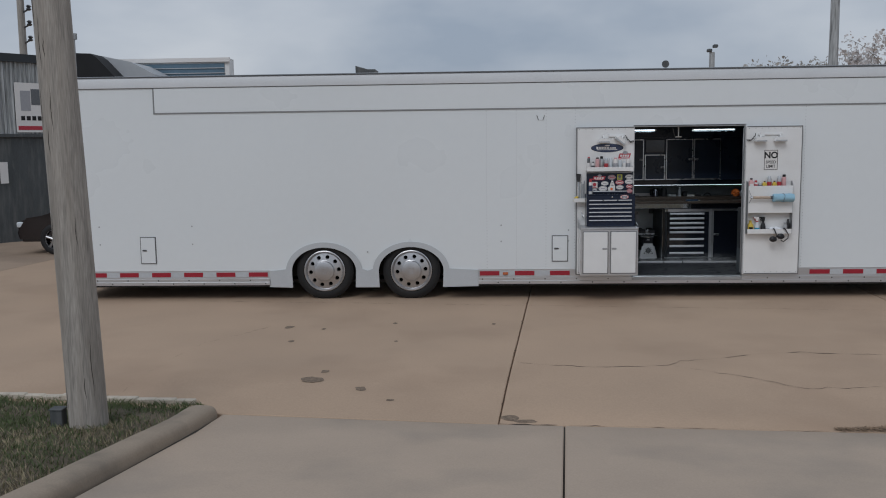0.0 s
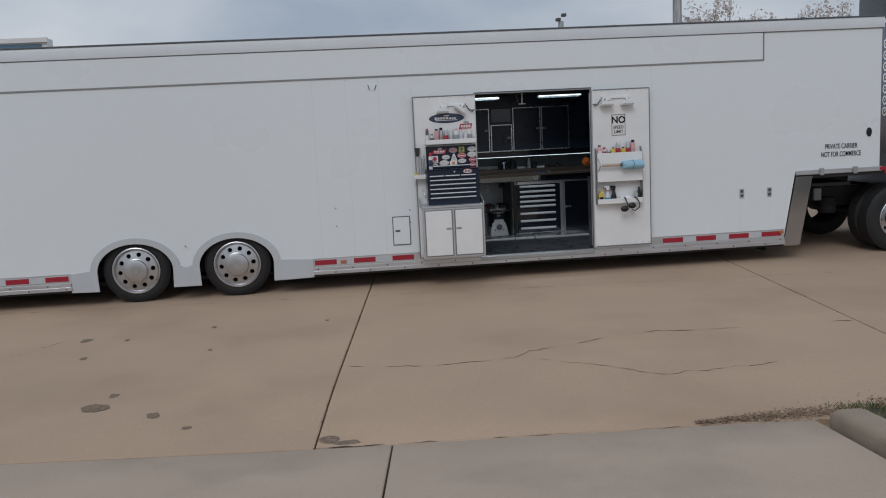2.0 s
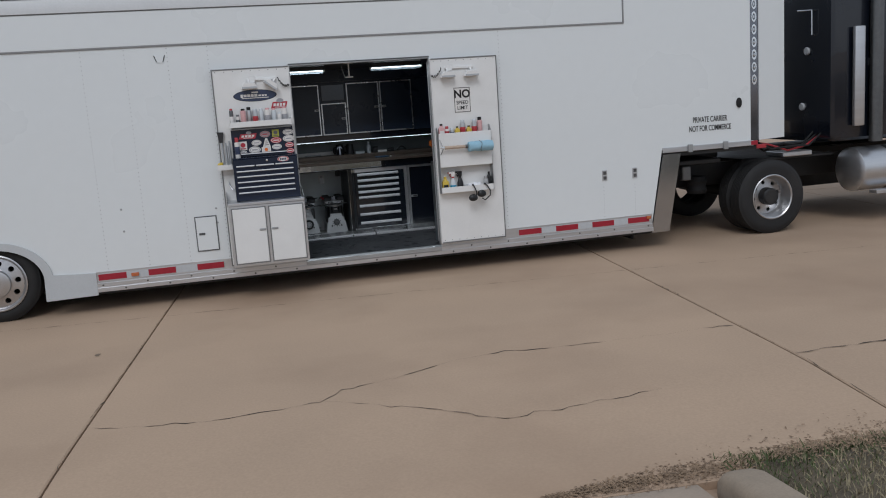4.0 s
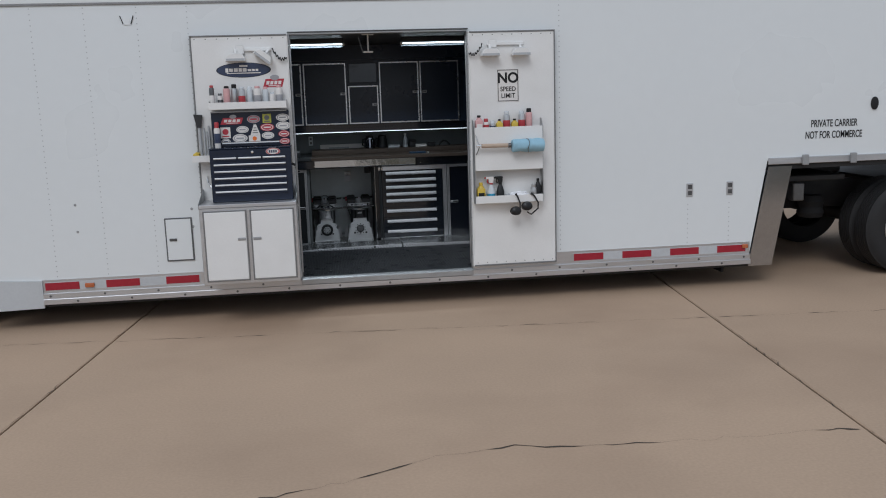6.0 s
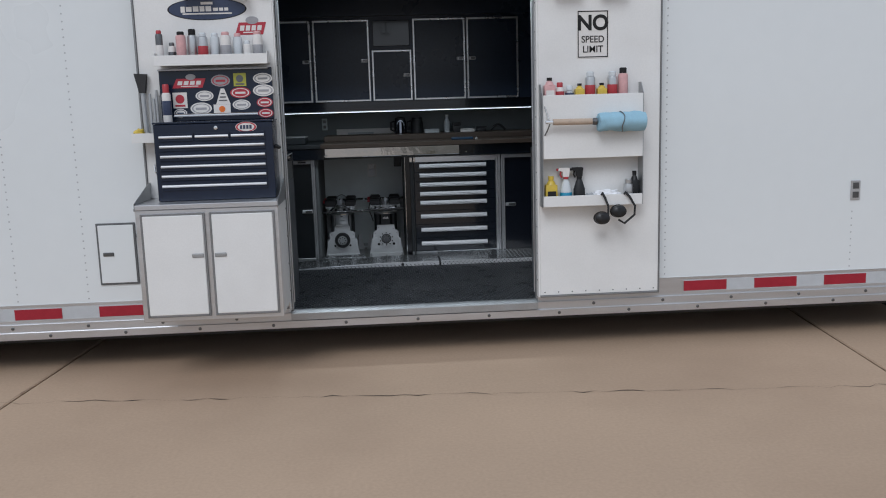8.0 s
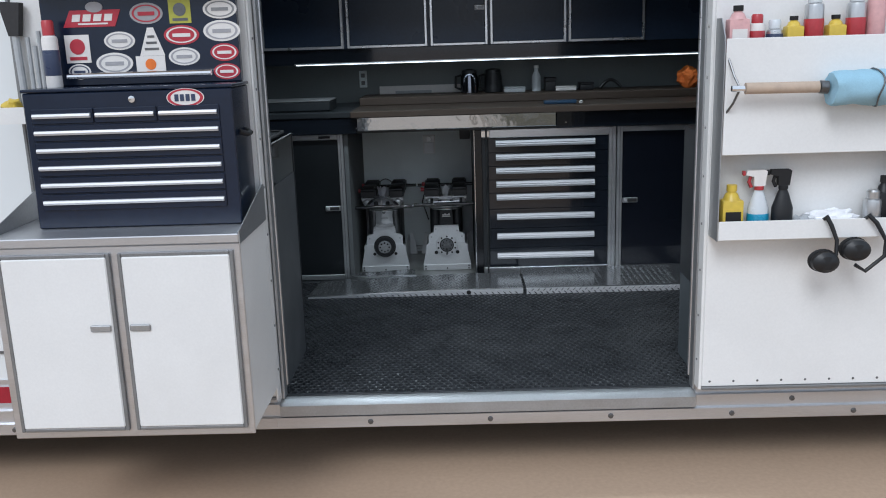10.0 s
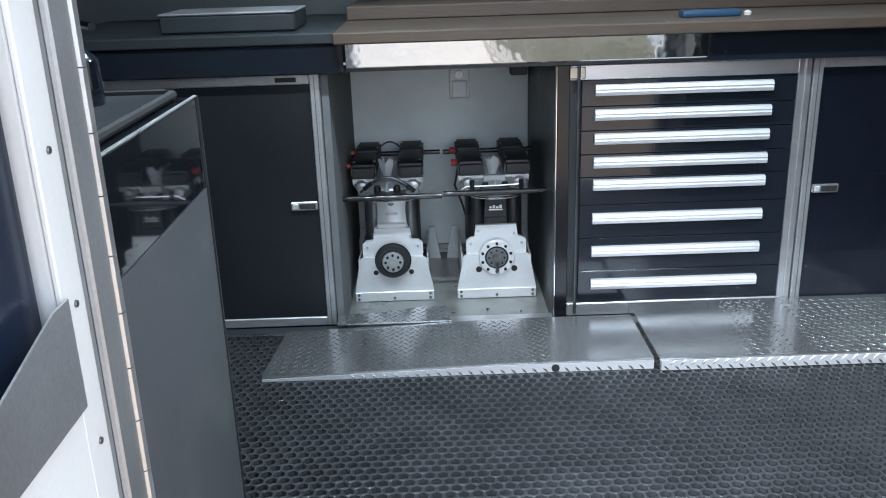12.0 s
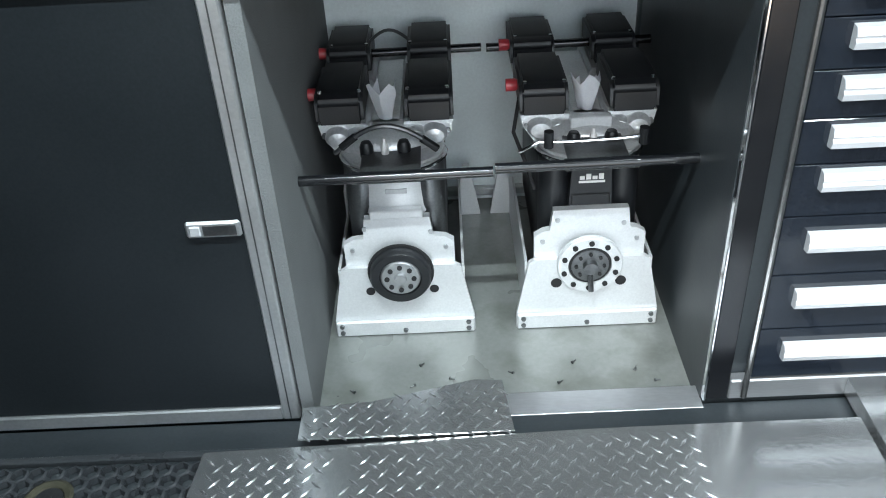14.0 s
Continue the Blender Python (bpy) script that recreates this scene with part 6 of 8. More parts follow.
spray_can("spray_can", 4.185, ym, zz, 0.031, 0.185, M_SILVER, M_CLEAR, "tall silver can with a red label", M_REDP)
jug("small_jug", 4.258, ym, zz, 0.060, 0.05, 0.115, M_YEL, M_DARK, "yellow bottle with a black cap in the rack")
spray_can("spray_can", 4.325, ym, zz, 0.031, 0.185, M_SILVER, M_CLEAR, "tall silver can with a red label", M_REDP)
spray_can("spray_can", 4.392, ym, zz, 0.030, 0.205, M_PINK, M_DARK, "tall pink can with a black cap", None, 0.035)
zz = 0.9665
jug("yellow_jug", 3.935, ym, zz, 0.075, 0.06, 0.185, M_YEL, M_YEL, "yellow bottle with a dark label in the lower rack", M_DARK)
sprayer(4.03, ym, zz, 0.235, M_CLEAR, M_CREAM, "clear spray bottle half full of blue liquid", M_BLUE)
sprayer(4.115, ym, zz, 0.235, M_COVER, M_DARK, "black spray bottle with a black trigger")
spray_can("spray_can", 4.425, ym - 0.012, zz, 0.030, 0.155, M_SILVER, M_SILVER, "bare silver can leaning in the lower rack")
jug("black_bottle", 4.472, ym + 0.012, zz, 0.055, 0.05, 0.20, M_COVER, M_DARK, "black plastic bottle in the lower rack")
towel = thing("folded_rag", (4.28, ym, zz), "crumpled white paper towels in the lower rack", "paper towel")
bm = bmesh.new()
bmesh.ops.create_icosphere(bm, subdivisions=4, radius=0.5)
for v in bm.verts:
    k = 1 + 0.35 * noise.noise(v.co * 6) + 0.15 * noise.noise(v.co * 15)
    v.co = Vector((4.285 + v.co.x * 0.19 * k, ym + v.co.y * 0.085 * k, zz + 0.045 + v.co.z * 0.085 * k))
part("paper", bm, M_PAPER, towel)
rg = thing("dark_rag", (4.18, ym, zz), "small grey crumpled rag in the lower rack", "rag")
bm = bmesh.new()
bmesh.ops.create_icosphere(bm, subdivisions=3, radius=0.5)
for v in bm.verts:
    k = 1 + 0.4 * noise.noise(v.co * 7)
    v.co = Vector((4.185 + v.co.x * 0.09 * k, ym - 0.01 + v.co.y * 0.07 * k, zz + 0.035 + v.co.z * 0.075 * k))
part("fabric", bm, M_GREYPL, rg)


def earmuffs(cup, band, label):
    """Black hearing protectors hung by the band over the rack's front."""
    t = thing("ear_muffs", (cup[0], RS0 - 0.02, cup[1] - 0.04), label, "ear muffs", "ear muffs on the rack")
    pts = [(band[0][0], RS0 + 0.008, band[0][1] - 0.015)] + [(x, RS0 - 0.013 - 0.006 * k, z) for k, (x, z) in enumerate(band)]
    part("band", tube(bmesh.new(), pts, [0.008] * 3 + [0.007] * (len(pts) - 3), 8), M_COVER, t)
    part("cup", lathe(bmesh.new(), [(0.022, 0.0), (0.042, -0.004), (0.049, -0.016), (0.046, -0.032), (0.030, -0.044), (0, -0.047)], (cup[0], RS0 - 0.014, cup[1]), "y", 22, 1.0, 0.8), M_COVER, t, "black foam cup")
    part("cushion", lathe(bmesh.new(), [(0.046, -0.0005), (0.052, 0.003), (0.050, 0.009), (0.040, 0.011)], (cup[0], RS0 - 0.014, cup[1]), "y", 22, 1.0, 0.8), M_DARK, t)
    return t


earmuffs((4.241, 0.885), [(4.246, 1.042), (4.262, 1.01), (4.281, 0.959), (4.279, 0.909), (4.255, 0.885)], "black ear muffs hung over the rack's front")
earmuffs((4.346, 0.925), [(4.391, 1.042), (4.417, 1.015), (4.451, 0.954), (4.446, 0.9), (4.381, 0.849), (4.342, 0.874)], "black ear muffs on a wide loop over the rack's front")


# ---- race engines on their stands ----
PLACE = BAY


def ring_bolts(parent, material, at, r, n, rb, y, phase=0.0):
    for k in range(n):
        a = 2 * math.pi * k / n + phase
        part("bolt", lathe(bmesh.new(), [(rb, 0), (rb, -0.004), (0, -0.0045)], (at[0] + r * math.cos(a), y, at[2] + r * math.sin(a)), "y", 8), material, parent)


def engine(cx, left):
    y0, z0 = 15.19, 0.2640
    label = "race engine with black covers on a bright stand, " + ("dark damper" if left else "pale flange")
    t = thing("race_engine", (cx, 15.4, z0), label, "engine", "engines in the alcove")
    X = lambda v: cx + v
    Z = lambda v: z0 + v
    # stand: folded front plate with a bolted foot strip
    st = part("stand_plate", prism(bmesh.new(), [(X(-.157), Z(.0)), (X(.157), Z(.0)), (X(.157), Z(.038)), (X(.130), Z(.175)), (X(.118), Z(.182)), (X(-.118), Z(.182)), (X(-.130), Z(.175)), (X(-.157), Z(.038))], "y", y0, y0 + .012), M_BILLET, t, "pale machined stand plate")
    part("foot_strip", B(X(-.155), X(.155), y0 - .010, y0 - .0004, Z(.001), Z(.040), .002), M_BILLET, st)
    for x, z in ((-.142, .012), (.142, .012), (0, .014), (-.142, .03), (.142, .03)):
        part("bolt", lathe(bmesh.new(), [(.006, 0), (.005, -.004), (0, -.004)], (X(x), y0 - .0102, Z(z)), "y", 8), M_STEEL, st)
    for s in (-1, 1):
        part("side_gusset", prism(bmesh.new(), [(y0 + .0125, Z(0)), (y0 + .50, Z(0)), (y0 + .50, Z(.10)), (y0 + .40, Z(.16)), (y0 + .0125, Z(.17))], "x", X(s * .135) - .003, X(s * .135) + .003), M_BILLET, st)
        part("rear_leg", prism(bmesh.new(), [(X(s * .135), Z(0)), (X(s * .190), Z(0)), (X(s * .180), Z(.06)), (X(s * .163), Z(.15)), (X(s * .145), Z(.15)), (X(s * .135), Z(.06))], "y", y0 + .485, y0 + .50), M_BILLET, st, "tapered pale bracket")
    # motor plate behind, with ears
    top_w = .075 if left else .085
    mp = part("motor_plate", prism(bmesh.new(), [(X(-.118), Z(.10)), (X(.118), Z(.10)), (X(.118), Z(.235)), (X(.100), Z(.247)), (X(top_w), Z(.25)), (X(top_w - .006), Z(.298)), (X(-top_w + .006), Z(.298)), (X(-top_w), Z(.25)), (X(-.100), Z(.247)), (X(-.118), Z(.235))], "y", y0 + .0125, y0 + .030), M_BILLET, t, "bright motor plate")
    for x, z in ((-.10, .222), (.10, .222), (-.07, .275), (.07, .262)):
        part("bolt", lathe(bmesh.new(), [(.0055, 0), (.005, -.004), (0, -.004)], (X(x), y0 + .0122, Z(z)), "y", 10), M_ALUD, mp)
    hub = (cx - (.0 if left else .0), y0, Z(.170))
    part("round_opening", lathe(bmesh.new(), [(.072, -.001), (.072, -.003), (0, -.003)], hub, "y", 36), M_DARK if left else M_BILLET, t)
    if left:
        d = part("damper", lathe(bmesh.new(), [(.066, -.0032), (.066, -.022), (.062, -.028), (.046, -.028), (.044, -.020)], hub, "y", 40), M_COVER, t, "black crank damper")
        part("damper_hub", lathe(bmesh.new(), [(.043, -.004), (.043, -.024), (.040, -.027), (.014, -.027), (.012, -.034), (0, -.034)], hub, "y", 32), M_ALUD, d, "steel hub")
        ring_bolts(d, M_DARK, hub, .029, 8, .0055, y0 - .0272)
    else:
        d = part("flange", lathe(bmesh.new(), [(.070, -.0032), (.070, -.010), (.068, -.012), (.047, -.012), (.046, -.004)], hub, "y", 40), M_BILLET, t, "pale bolted flange")
        ring_bolts(d, M_DARK, hub, .058, 10, .006, y0 - .0122, .3)
        part("flange_seal", lathe(bmesh.new(), [(.0465, -.0042), (.0455, -.010), (.041, -.010)], hub, "y", 32), M_DARK, d)
        part("crank_nose", lathe(bmesh.new(), [(.041, -.004), (.040, -.012), (.016, -.012), (.015, -.026), (0, -.026)], hub, "y", 28), M_STEEL, d, "steel crank nose")
        ring_bolts(d, M_DARK, hub, .030, 8, .004, y0 - .0122)
        part("key", tube(bmesh.new(), [(cx, y0 - .02, Z(.150)), (cx + .002, y0 - .03, Z(.115))], .006, 8), M_STEEL, d)
    for s in (-1, 1):
        part("stand_hole", lathe(bmesh.new(), [(.010 if left else .012, 0), (.010 if left else .012, -.002), (0, -.002)], (X(s * .070), y0 - .0003, Z(.12)), "y", 14), M_DARK, st)
    # tower in front of the crankcase
    tw = part("belt_tower", lathe(bmesh.new(), [(.086, Z(.29)), (.090, Z(.296)), (.085, Z(.31)), (.081, Z(.36)), (.085, Z(.398)), (.092, Z(.405))], (cx, y0 + .085, 0), "z", 32, 1.0, 0.65) if left else prism(bmesh.new(), [(X(-.045), Z(.29)), (X(.045), Z(.29)), (X(.040), Z(.405)), (X(-.040), Z(.405))], "y", y0 + .0305, y0 + .075), M_BILLET if left else M_COVER, t, "bright round drive housing" if left else "black belt tower")
    if left:
        part("tower_foot", B(X(-.056), X(.056), y0 + .008, y0 + .030, Z(.298), Z(.318), .003), M_BILLET, tw)
        part("small_mark", B(X(-.02), X(.025), y0 + .0315, y0 + .036, Z(.345), Z(.357), .001), M_ALUD, tw)
        part("round_cap", lathe(bmesh.new(), [(.012, 0), (.012, -.006), (0, -.007)], (X(.0), y0 + .0303, Z(.395)), "y", 12), M_STEEL, tw)
    else:
        for k in range(4):
            part("pale_mark", B(X(-.024 + k * .013), X(-.014 + k * .013), y0 + .0288, y0 + .0302, Z(.360), Z(.368 + .005 * (k % 2))), M_CREAM, tw)
        part("pale_mark", B(X(-.026), X(.028), y0 + .0288, y0 + .0302, Z(.352), Z(.357)), M_CREAM, tw)
        part("tower_step", B(X(-.04), X(.04), y0 + .026, y0 + .0303, Z(.30), Z(.325), .002), M_COVER, tw)
    # crankcase barrels
    for s in (-1, 1):
        part("crankcase_side", lathe(bmesh.new(), [(.030, Z(.20)), (.034, Z(.21)), (.034, Z(.40)), (.030, Z(.405))], (X(s * .072), y0 + .075, 0), "z", 18), M_STEEL if left else M_COVER, t)
    part("crankcase", B(X(-.105), X(.105), y0 + .11, y0 + .47, Z(.10), Z(.41), .015, 2), M_COVER, t, "dark crankcase")
    pl = part("top_deck", lathe(bmesh.new(), [(.085, Z(.398)), (.108, Z(.402)), (.110, Z(.410)), (.100, Z(.414)), (.108, Z(.418)), (.108, Z(.424)), (.09, Z(.430))], (cx, y0 + .095, 0), "z", 36, 1.0, 0.8), M_CAST, t, "finned round deck")
    part("deck_rim", lathe(bmesh.new(), [(.1105, Z(.405)), (.114, Z(.407)), (.114, Z(.411)), (.1105, Z(.413))], (cx, y0 + .095, 0), "z", 36, 1.0, 0.8), M_CHROME, pl)
    # lifting bars across, front and rear
    bz, by = Z(.444 if left else .452), y0 - .070
    b0, b1 = (-.190, .200) if left else (-.203, .205)
    fb = part("front_bar", tube(bmesh.new(), [(X(b0), by, bz), (X(b1), by, bz + .002)], .0105, 12), M_BAR, t, "long black bar across the front")
    part("bar_sleeve", tube(bmesh.new(), [(X(-.07), by, bz + .0005), (X(.07), by, bz + .001)], .0125, 12), M_BAR, fb)
    part("bar_bracket", B(X(-.06), X(.06), by + .008, y0 + .09, bz - .012, bz - .004, .002), M_STEEL, fb)
    part("rear_bar", tube(bmesh.new(), [(X(-.16 if left else -.195), y0 + .40, Z(.508)), (X(.20), y0 + .40, Z(.510))], .010, 12), M_BAR, t, "black bar across the rear")
    # cylinder heads and covers, front and rear pair
    dx = -.012 if left else .0
    for s in (-1, 1):
        for ya, yb in ((.105, .275), (.33, .50)):
            hd = part("cylinder_head", prism(bmesh.new(), [(X(dx + s * .018), Z(.415)), (X(dx + s * .112), Z(.415)), (X(dx + s * .135), Z(.45)), (X(dx + s * .140), Z(.475)), (X(dx + s * .040), Z(.475)), (X(dx + s * .030), Z(.45))], "y", y0 + ya, y0 + yb), M_CAST, t, "grey cast cylinder head")
            if ya < .2:
                for q, rr in ((.060, .024), (.100, .027)):
                    part("end_boss", lathe(bmesh.new(), [(rr, 0), (rr * .96, -.010), (rr * .7, -.020), (rr * .3, -.023), (0, -.024)], (X(dx + s * q), y0 + ya - .0004, Z(.448)), "y", 20, 1.05, 0.85), M_CAST, hd)
                part("end_bolt", lathe(bmesh.new(), [(.006, 0), (.006, -.008), (0, -.009)], (X(dx + s * .128), y0 + ya - .0004, Z(.452)), "y", 10), M_STEEL, hd)
        for ya, yb in ((.092, .29), (.345, .515)):
            bm = bmesh.new()
            prism(bm, [(y0 + ya, Z(.476)), (y0 + yb, Z(.476)), (y0 + yb, Z(.538)), (y0 + ya + .030, Z(.543)), (y0 + ya + .004, Z(.528))], "x", X(dx + s * .092) - .050, X(dx + s * .092) + .050)
            bmesh.ops.bevel(bm, geom=list(bm.edges), offset=.009, segments=3, affect="EDGES")
            cv = part("valve_cover", bm, M_COVER, t, "black anodised valve cover")
            for q in (-.040, .040):
                part("screw", lathe(bmesh.new(), [(.0045, 0), (.004, .004), (0, .005)], (X(dx + s * .090) + q, y0 + ya + .03, Z(.5385)), "z", 8), M_CHROME, cv)
    for ya in (.17, .395):
        part("filler_cap", tube(bmesh.new(), [(X(dx - .1385), y0 + ya, Z(.515)), (X(dx - .148), y0 + ya, Z(.515)), (X(dx - .166), y0 + ya, Z(.515))], [.010, .0135, .0135], 12), M_REDP, t, "red plastic plug")
    part("valley_block", B(X(dx - .034), X(dx + .034), y0 + .115, y0 + .46, Z(.405), Z(.468), .006), M_CAST, t, "cast valley")
    part("front_casting", lathe(bmesh.new(), [(.098, Z(.426)), (.100, Z(.440)), (.090, Z(.452)), (.060, Z(.466)), (.05, Z(.468))], (X(dx), y0 + .105, 0), "z", 30, 1.0, 0.62), M_CAST, t)
    for s in (-1, 1):
        part("black_stud_cap", lathe(bmesh.new(), [(.014, Z(.430)), (.014, Z(.452)), (.010, Z(.462)), (0, Z(.463))], (X(dx + s * .038), y0 + .045, 0), "z", 12), M_COVER, t)
    part("white_plug", lathe(bmesh.new(), [(.008, Z(.43)), (.008, Z(.456)), (.004, Z(.466)), (.003, Z(.474)), (0, Z(.475))], (X(dx), y0 + .035, 0), "z", 10), M_CREAM, t, "white ceramic plug")
    if left:
        pts = [(X(dx - .05 + .10 * k / 10), y0 + .42, Z(.525 + .03 * math.sin(math.pi * k / 10))) for k in range(11)]
        part("rear_hose", tube(bmesh.new(), pts, .004, 6), M_STEEL, t, "thin grey hose between the covers")
        pts = [(X(dx - .105 + .21 * k / 14), y0 + .06 - .01 * math.sin(math.pi * k / 14), Z(.432 + .062 * math.sin(math.pi * k / 14))) for k in range(15)]
        part("braided_hose", tube(bmesh.new(), pts, .0052, 8), M_STEEL, t, "braided steel hose")
        for k in (1, 2, 12, 13):
            part("hose_fitting", tube(bmesh.new(), [pts[k], pts[k + 1]], .0085, 8), M_COVER, t)
    else:
        pts = [(X(-.15), y0 + .03, Z(.43)), (X(-.11), y0 + .03, Z(.452)), (X(-.04), y0 + .025, Z(.452)), (X(.05), y0 + .025, Z(.454)), (X(.105), y0 + .03, Z(.456))]
        part("fuel_line", tube(bmesh.new(), pts, .0038, 8), M_CHROME, t, "bright hard line")
        for x in (-.09, .10):
            part("line_fitting", tube(bmesh.new(), [(X(x), y0 + .028, Z(.44)), (X(x), y0 + .028, Z(.475))], .010, 10), M_COVER, t)
        part("white_block", B(X(-.042), X(.042), y0 + .066, y0 + .090, Z(.458), Z(.482), .002), M_BILLET, t)
        part("hanging_cable", tube(bmesh.new(), [(X(-.14), y0 + .14, Z(.50)), (X(-.155), y0 + .10, Z(.44)), (X(-.13), y0 + .06, Z(.38)), (X(-.115), y0 + .05, Z(.33))], .004, 6), M_DARK, t)
    # paper towel stuffed into the valley
    tw2 = bmesh.new()
    rnd = random.Random(3 if left else 4)
    n, m = 14, 8
    grid = []
    for i in range(n + 1):
        f = i / n
        a = -2.6 + 5.2 * f
        row = []
        for j in range(m + 1):
            g = j / m
            r = .014 + .016 * g
            row.append(tw2.verts.new((X(dx + r * math.sin(a) * (1 + .2 * math.sin(3 * a))), y0 + .15 - .022 * math.cos(a) - .01 * g, Z(.465 + .075 * g + .012 * g * math.sin(4 * a + (0 if left else 1.4)) + rnd.gauss(0, .0006)))))
        grid.append(row)
    for i in range(n):
        for j in range(m):
            tw2.faces.new((grid[i][j], grid[i + 1][j], grid[i + 1][j + 1], grid[i][j + 1]))
    bmesh.ops.solidify(tw2, geom=tw2.faces[:], thickness=.0015)
    part("paper_plug", tw2, M_PAPER, t, "white paper towel stuffed in the intake")
    return t


engine(2.474, True)
engine(2.881, False)

# loose screws left on the tray floor
rnd = random.Random(31)
for k in range(9):
    x, y = rnd.uniform(2.36, 3.0), rnd.uniform(14.985, 15.10)
    sc = thing("loose_screw", (x, y, 0.2636), "small steel screw lying on the alcove floor", "screw", "loose screws on the tray")
    a = rnd.uniform(0, 6.28)
    part("shank", tube(bmesh.new(), [(x, y, 0.2660), (x + 0.010 * math.cos(a), y + 0.010 * math.sin(a), 0.2658)], 0.0018, 6), M_STEEL, sc)
    part("head", tube(bmesh.new(), [(x, y, 0.2672), (x - 0.003 * math.cos(a), y - 0.003 * math.sin(a), 0.2672)], 0.0036, 8), M_STEEL, sc)

# ---- things on the bench ----
BZ = 1.3925


def bench_thing(name, label, category, base):
    return thing(name, base, label, category, "clutter on the workbench")


t = bench_thing("pale_board", "pale flat board leaning on the bench's back", "board", (2.72, 15.73, BZ))
part("board", B(2.44, 3.0, 15.73, 15.74, BZ, BZ + 0.055, 0.002), M_CREAM, t)
part("grey_strip", B(2.55, 2.80, 15.724, 15.7295, BZ + 0.001, BZ + 0.02, 0.001), M_GREYPL, t)


def kettle(x, y, label, lidded):
    k = bench_thing("thermos_jug", label, "jug", (x, y, BZ))
    part("body", lathe(bmesh.new(), [(0.055, 0), (0.06, 0.005), (0.058, 0.10), (0.05, 0.13)], (x, y, BZ), "z", 24), M_BELLY if lidded else M_COVER, k)
    part("lid", lathe(bmesh.new(), [(0.053, 0.1305), (0.05, 0.15), (0.02, 0.158), (0, 0.16)], (x, y, BZ), "z", 24), M_COVER, k, "black lid")
    part("handle", tube(bmesh.new(), [(x - 0.055, y, BZ + 0.12), (x - 0.09, y, BZ + 0.11), (x - 0.092, y, BZ + 0.04), (x - 0.058, y, BZ + 0.025)], 0.009, 8), M_COVER, k)


kettle(3.06, 15.55, "chrome thermos jug with a black handle", True)
kettle(3.22, 15.57, "black thermos jug with a domed lid", False)
t = bench_thing("clear_bottle", "clear plastic bottle among the bench clutter", "bottle", (3.51, 15.58, BZ))
part("body", lathe(bmesh.new(), [(0.03, 0), (0.032, 0.01), (0.03, 0.10), (0.014, 0.13), (0.014, 0.15)], (3.51, 15.58, BZ), "z", 16), M_CLEAR, t)
part("cap", lathe(bmesh.new(), [(0.016, 0.1505), (0.016, 0.168), (0, 0.168)], (3.51, 15.58, BZ), "z", 12), M_WHITE2, t)
for i, (x, w, h, m_) in enumerate(((3.36, 0.14, 0.035, M_GREYPL), (3.60, 0.07, 0.09, M_COVER), (3.70, 0.14, 0.03, M_CREAM), (3.84, 0.09, 0.05, M_COVER))):
    t = bench_thing("small_box", ("small grey tray", "small black case", "low white box", "small dark tool case")[i] + " on the bench", "box", (x, 15.55, BZ))
    part("body", B(x - w / 2, x + w / 2, 15.50, 15.60, BZ, BZ + h * 0.7, 0.006, 2), m_, t)
    part("lid", B(x - w / 2 - 0.002, x + w / 2 + 0.002, 15.498, 15.602, BZ + h * 0.7 + 0.0005, BZ + h, 0.004), m_, t)
t = bench_thing("headset", "black curved headset lying on the bench", "headset", (4.0, 15.5, BZ))
part("band", tube(bmesh.new(), [(3.93 + 0.14 * k / 12, 15.52, BZ + 0.012 + 0.05 * math.sin(math.pi * k / 12)) for k in range(13)], 0.011, 8), M_COVER, t)
t = bench_thing("blue_tool", "blue hand tool with a white knob", "tool", (3.62, 15.0, 1.343))
part("body", B(3.50, 3.70, 14.97, 15.03, 1.3425, 1.365, 0.010, 2), mat("dark blue tool grip", (0.02, 0.06, 0.12), 0.4, vary=0.15, scale=15), t)
part("knob", lathe(bmesh.new(), [(0.012, 0), (0.014, 0.01), (0, 0.018)], (3.73, 15.0, 1.343), "z", 12), M_CREAM, t)
t = bench_thing("orange_cloth", "orange and white cloth bundle on the bench", "cloth", (4.55, 15.4, BZ))
for i, (x, s, m_) in enumerate(((4.50, 0.07, M_ORANGE), (4.66, 0.06, M_GREYPL))):
    bm = bmesh.new()
    bmesh.ops.create_icosphere(bm, subdivisions=3, radius=1)
    for v in bm.verts:
        k = 1 + 0.4 * noise.noise(v.co * 2.5 + Vector((i, 0, 0)))
        v.co = Vector((x + v.co.x * s * k * (1 + i), 15.45 + v.co.y * s * k, BZ + s * 0.9 + v.co.z * s * k))
    part("fold", bm, m_, t)
t = bench_thing("black_case", "long low black case on the bench end", "case", (2.0, 15.1, 1.343))
part("body", B(1.75, 2.20, 14.95, 15.25, 1.3425, 1.40, 0.006), M_BLACKS, t)
part("lid_edge", B(1.748, 2.202, 14.948, 15.252, 1.4005, 1.408, 0.003), M_ALUD, t)
# bottles and tap-like sprayer on the entry cabinet
PLACE = YARD
t = thing("pump_bottle", (2.12, 13.30, 1.322), "dark glossy pump bottle on the entry cabinet", "bottle")
part("body", lathe(bmesh.new(), [(0.03, 0), (0.032, 0.01), (0.03, 0.07), (0.012, 0.09)], (2.12, 13.30, 1.3222), "z", 16), M_BLACK, t)
part("pump", tube(bmesh.new(), [(2.12, 13.30, 1.40), (2.12, 13.30, 1.45), (2.16, 13.27, 1.445)], 0.007, 8), M_CHROME, t)


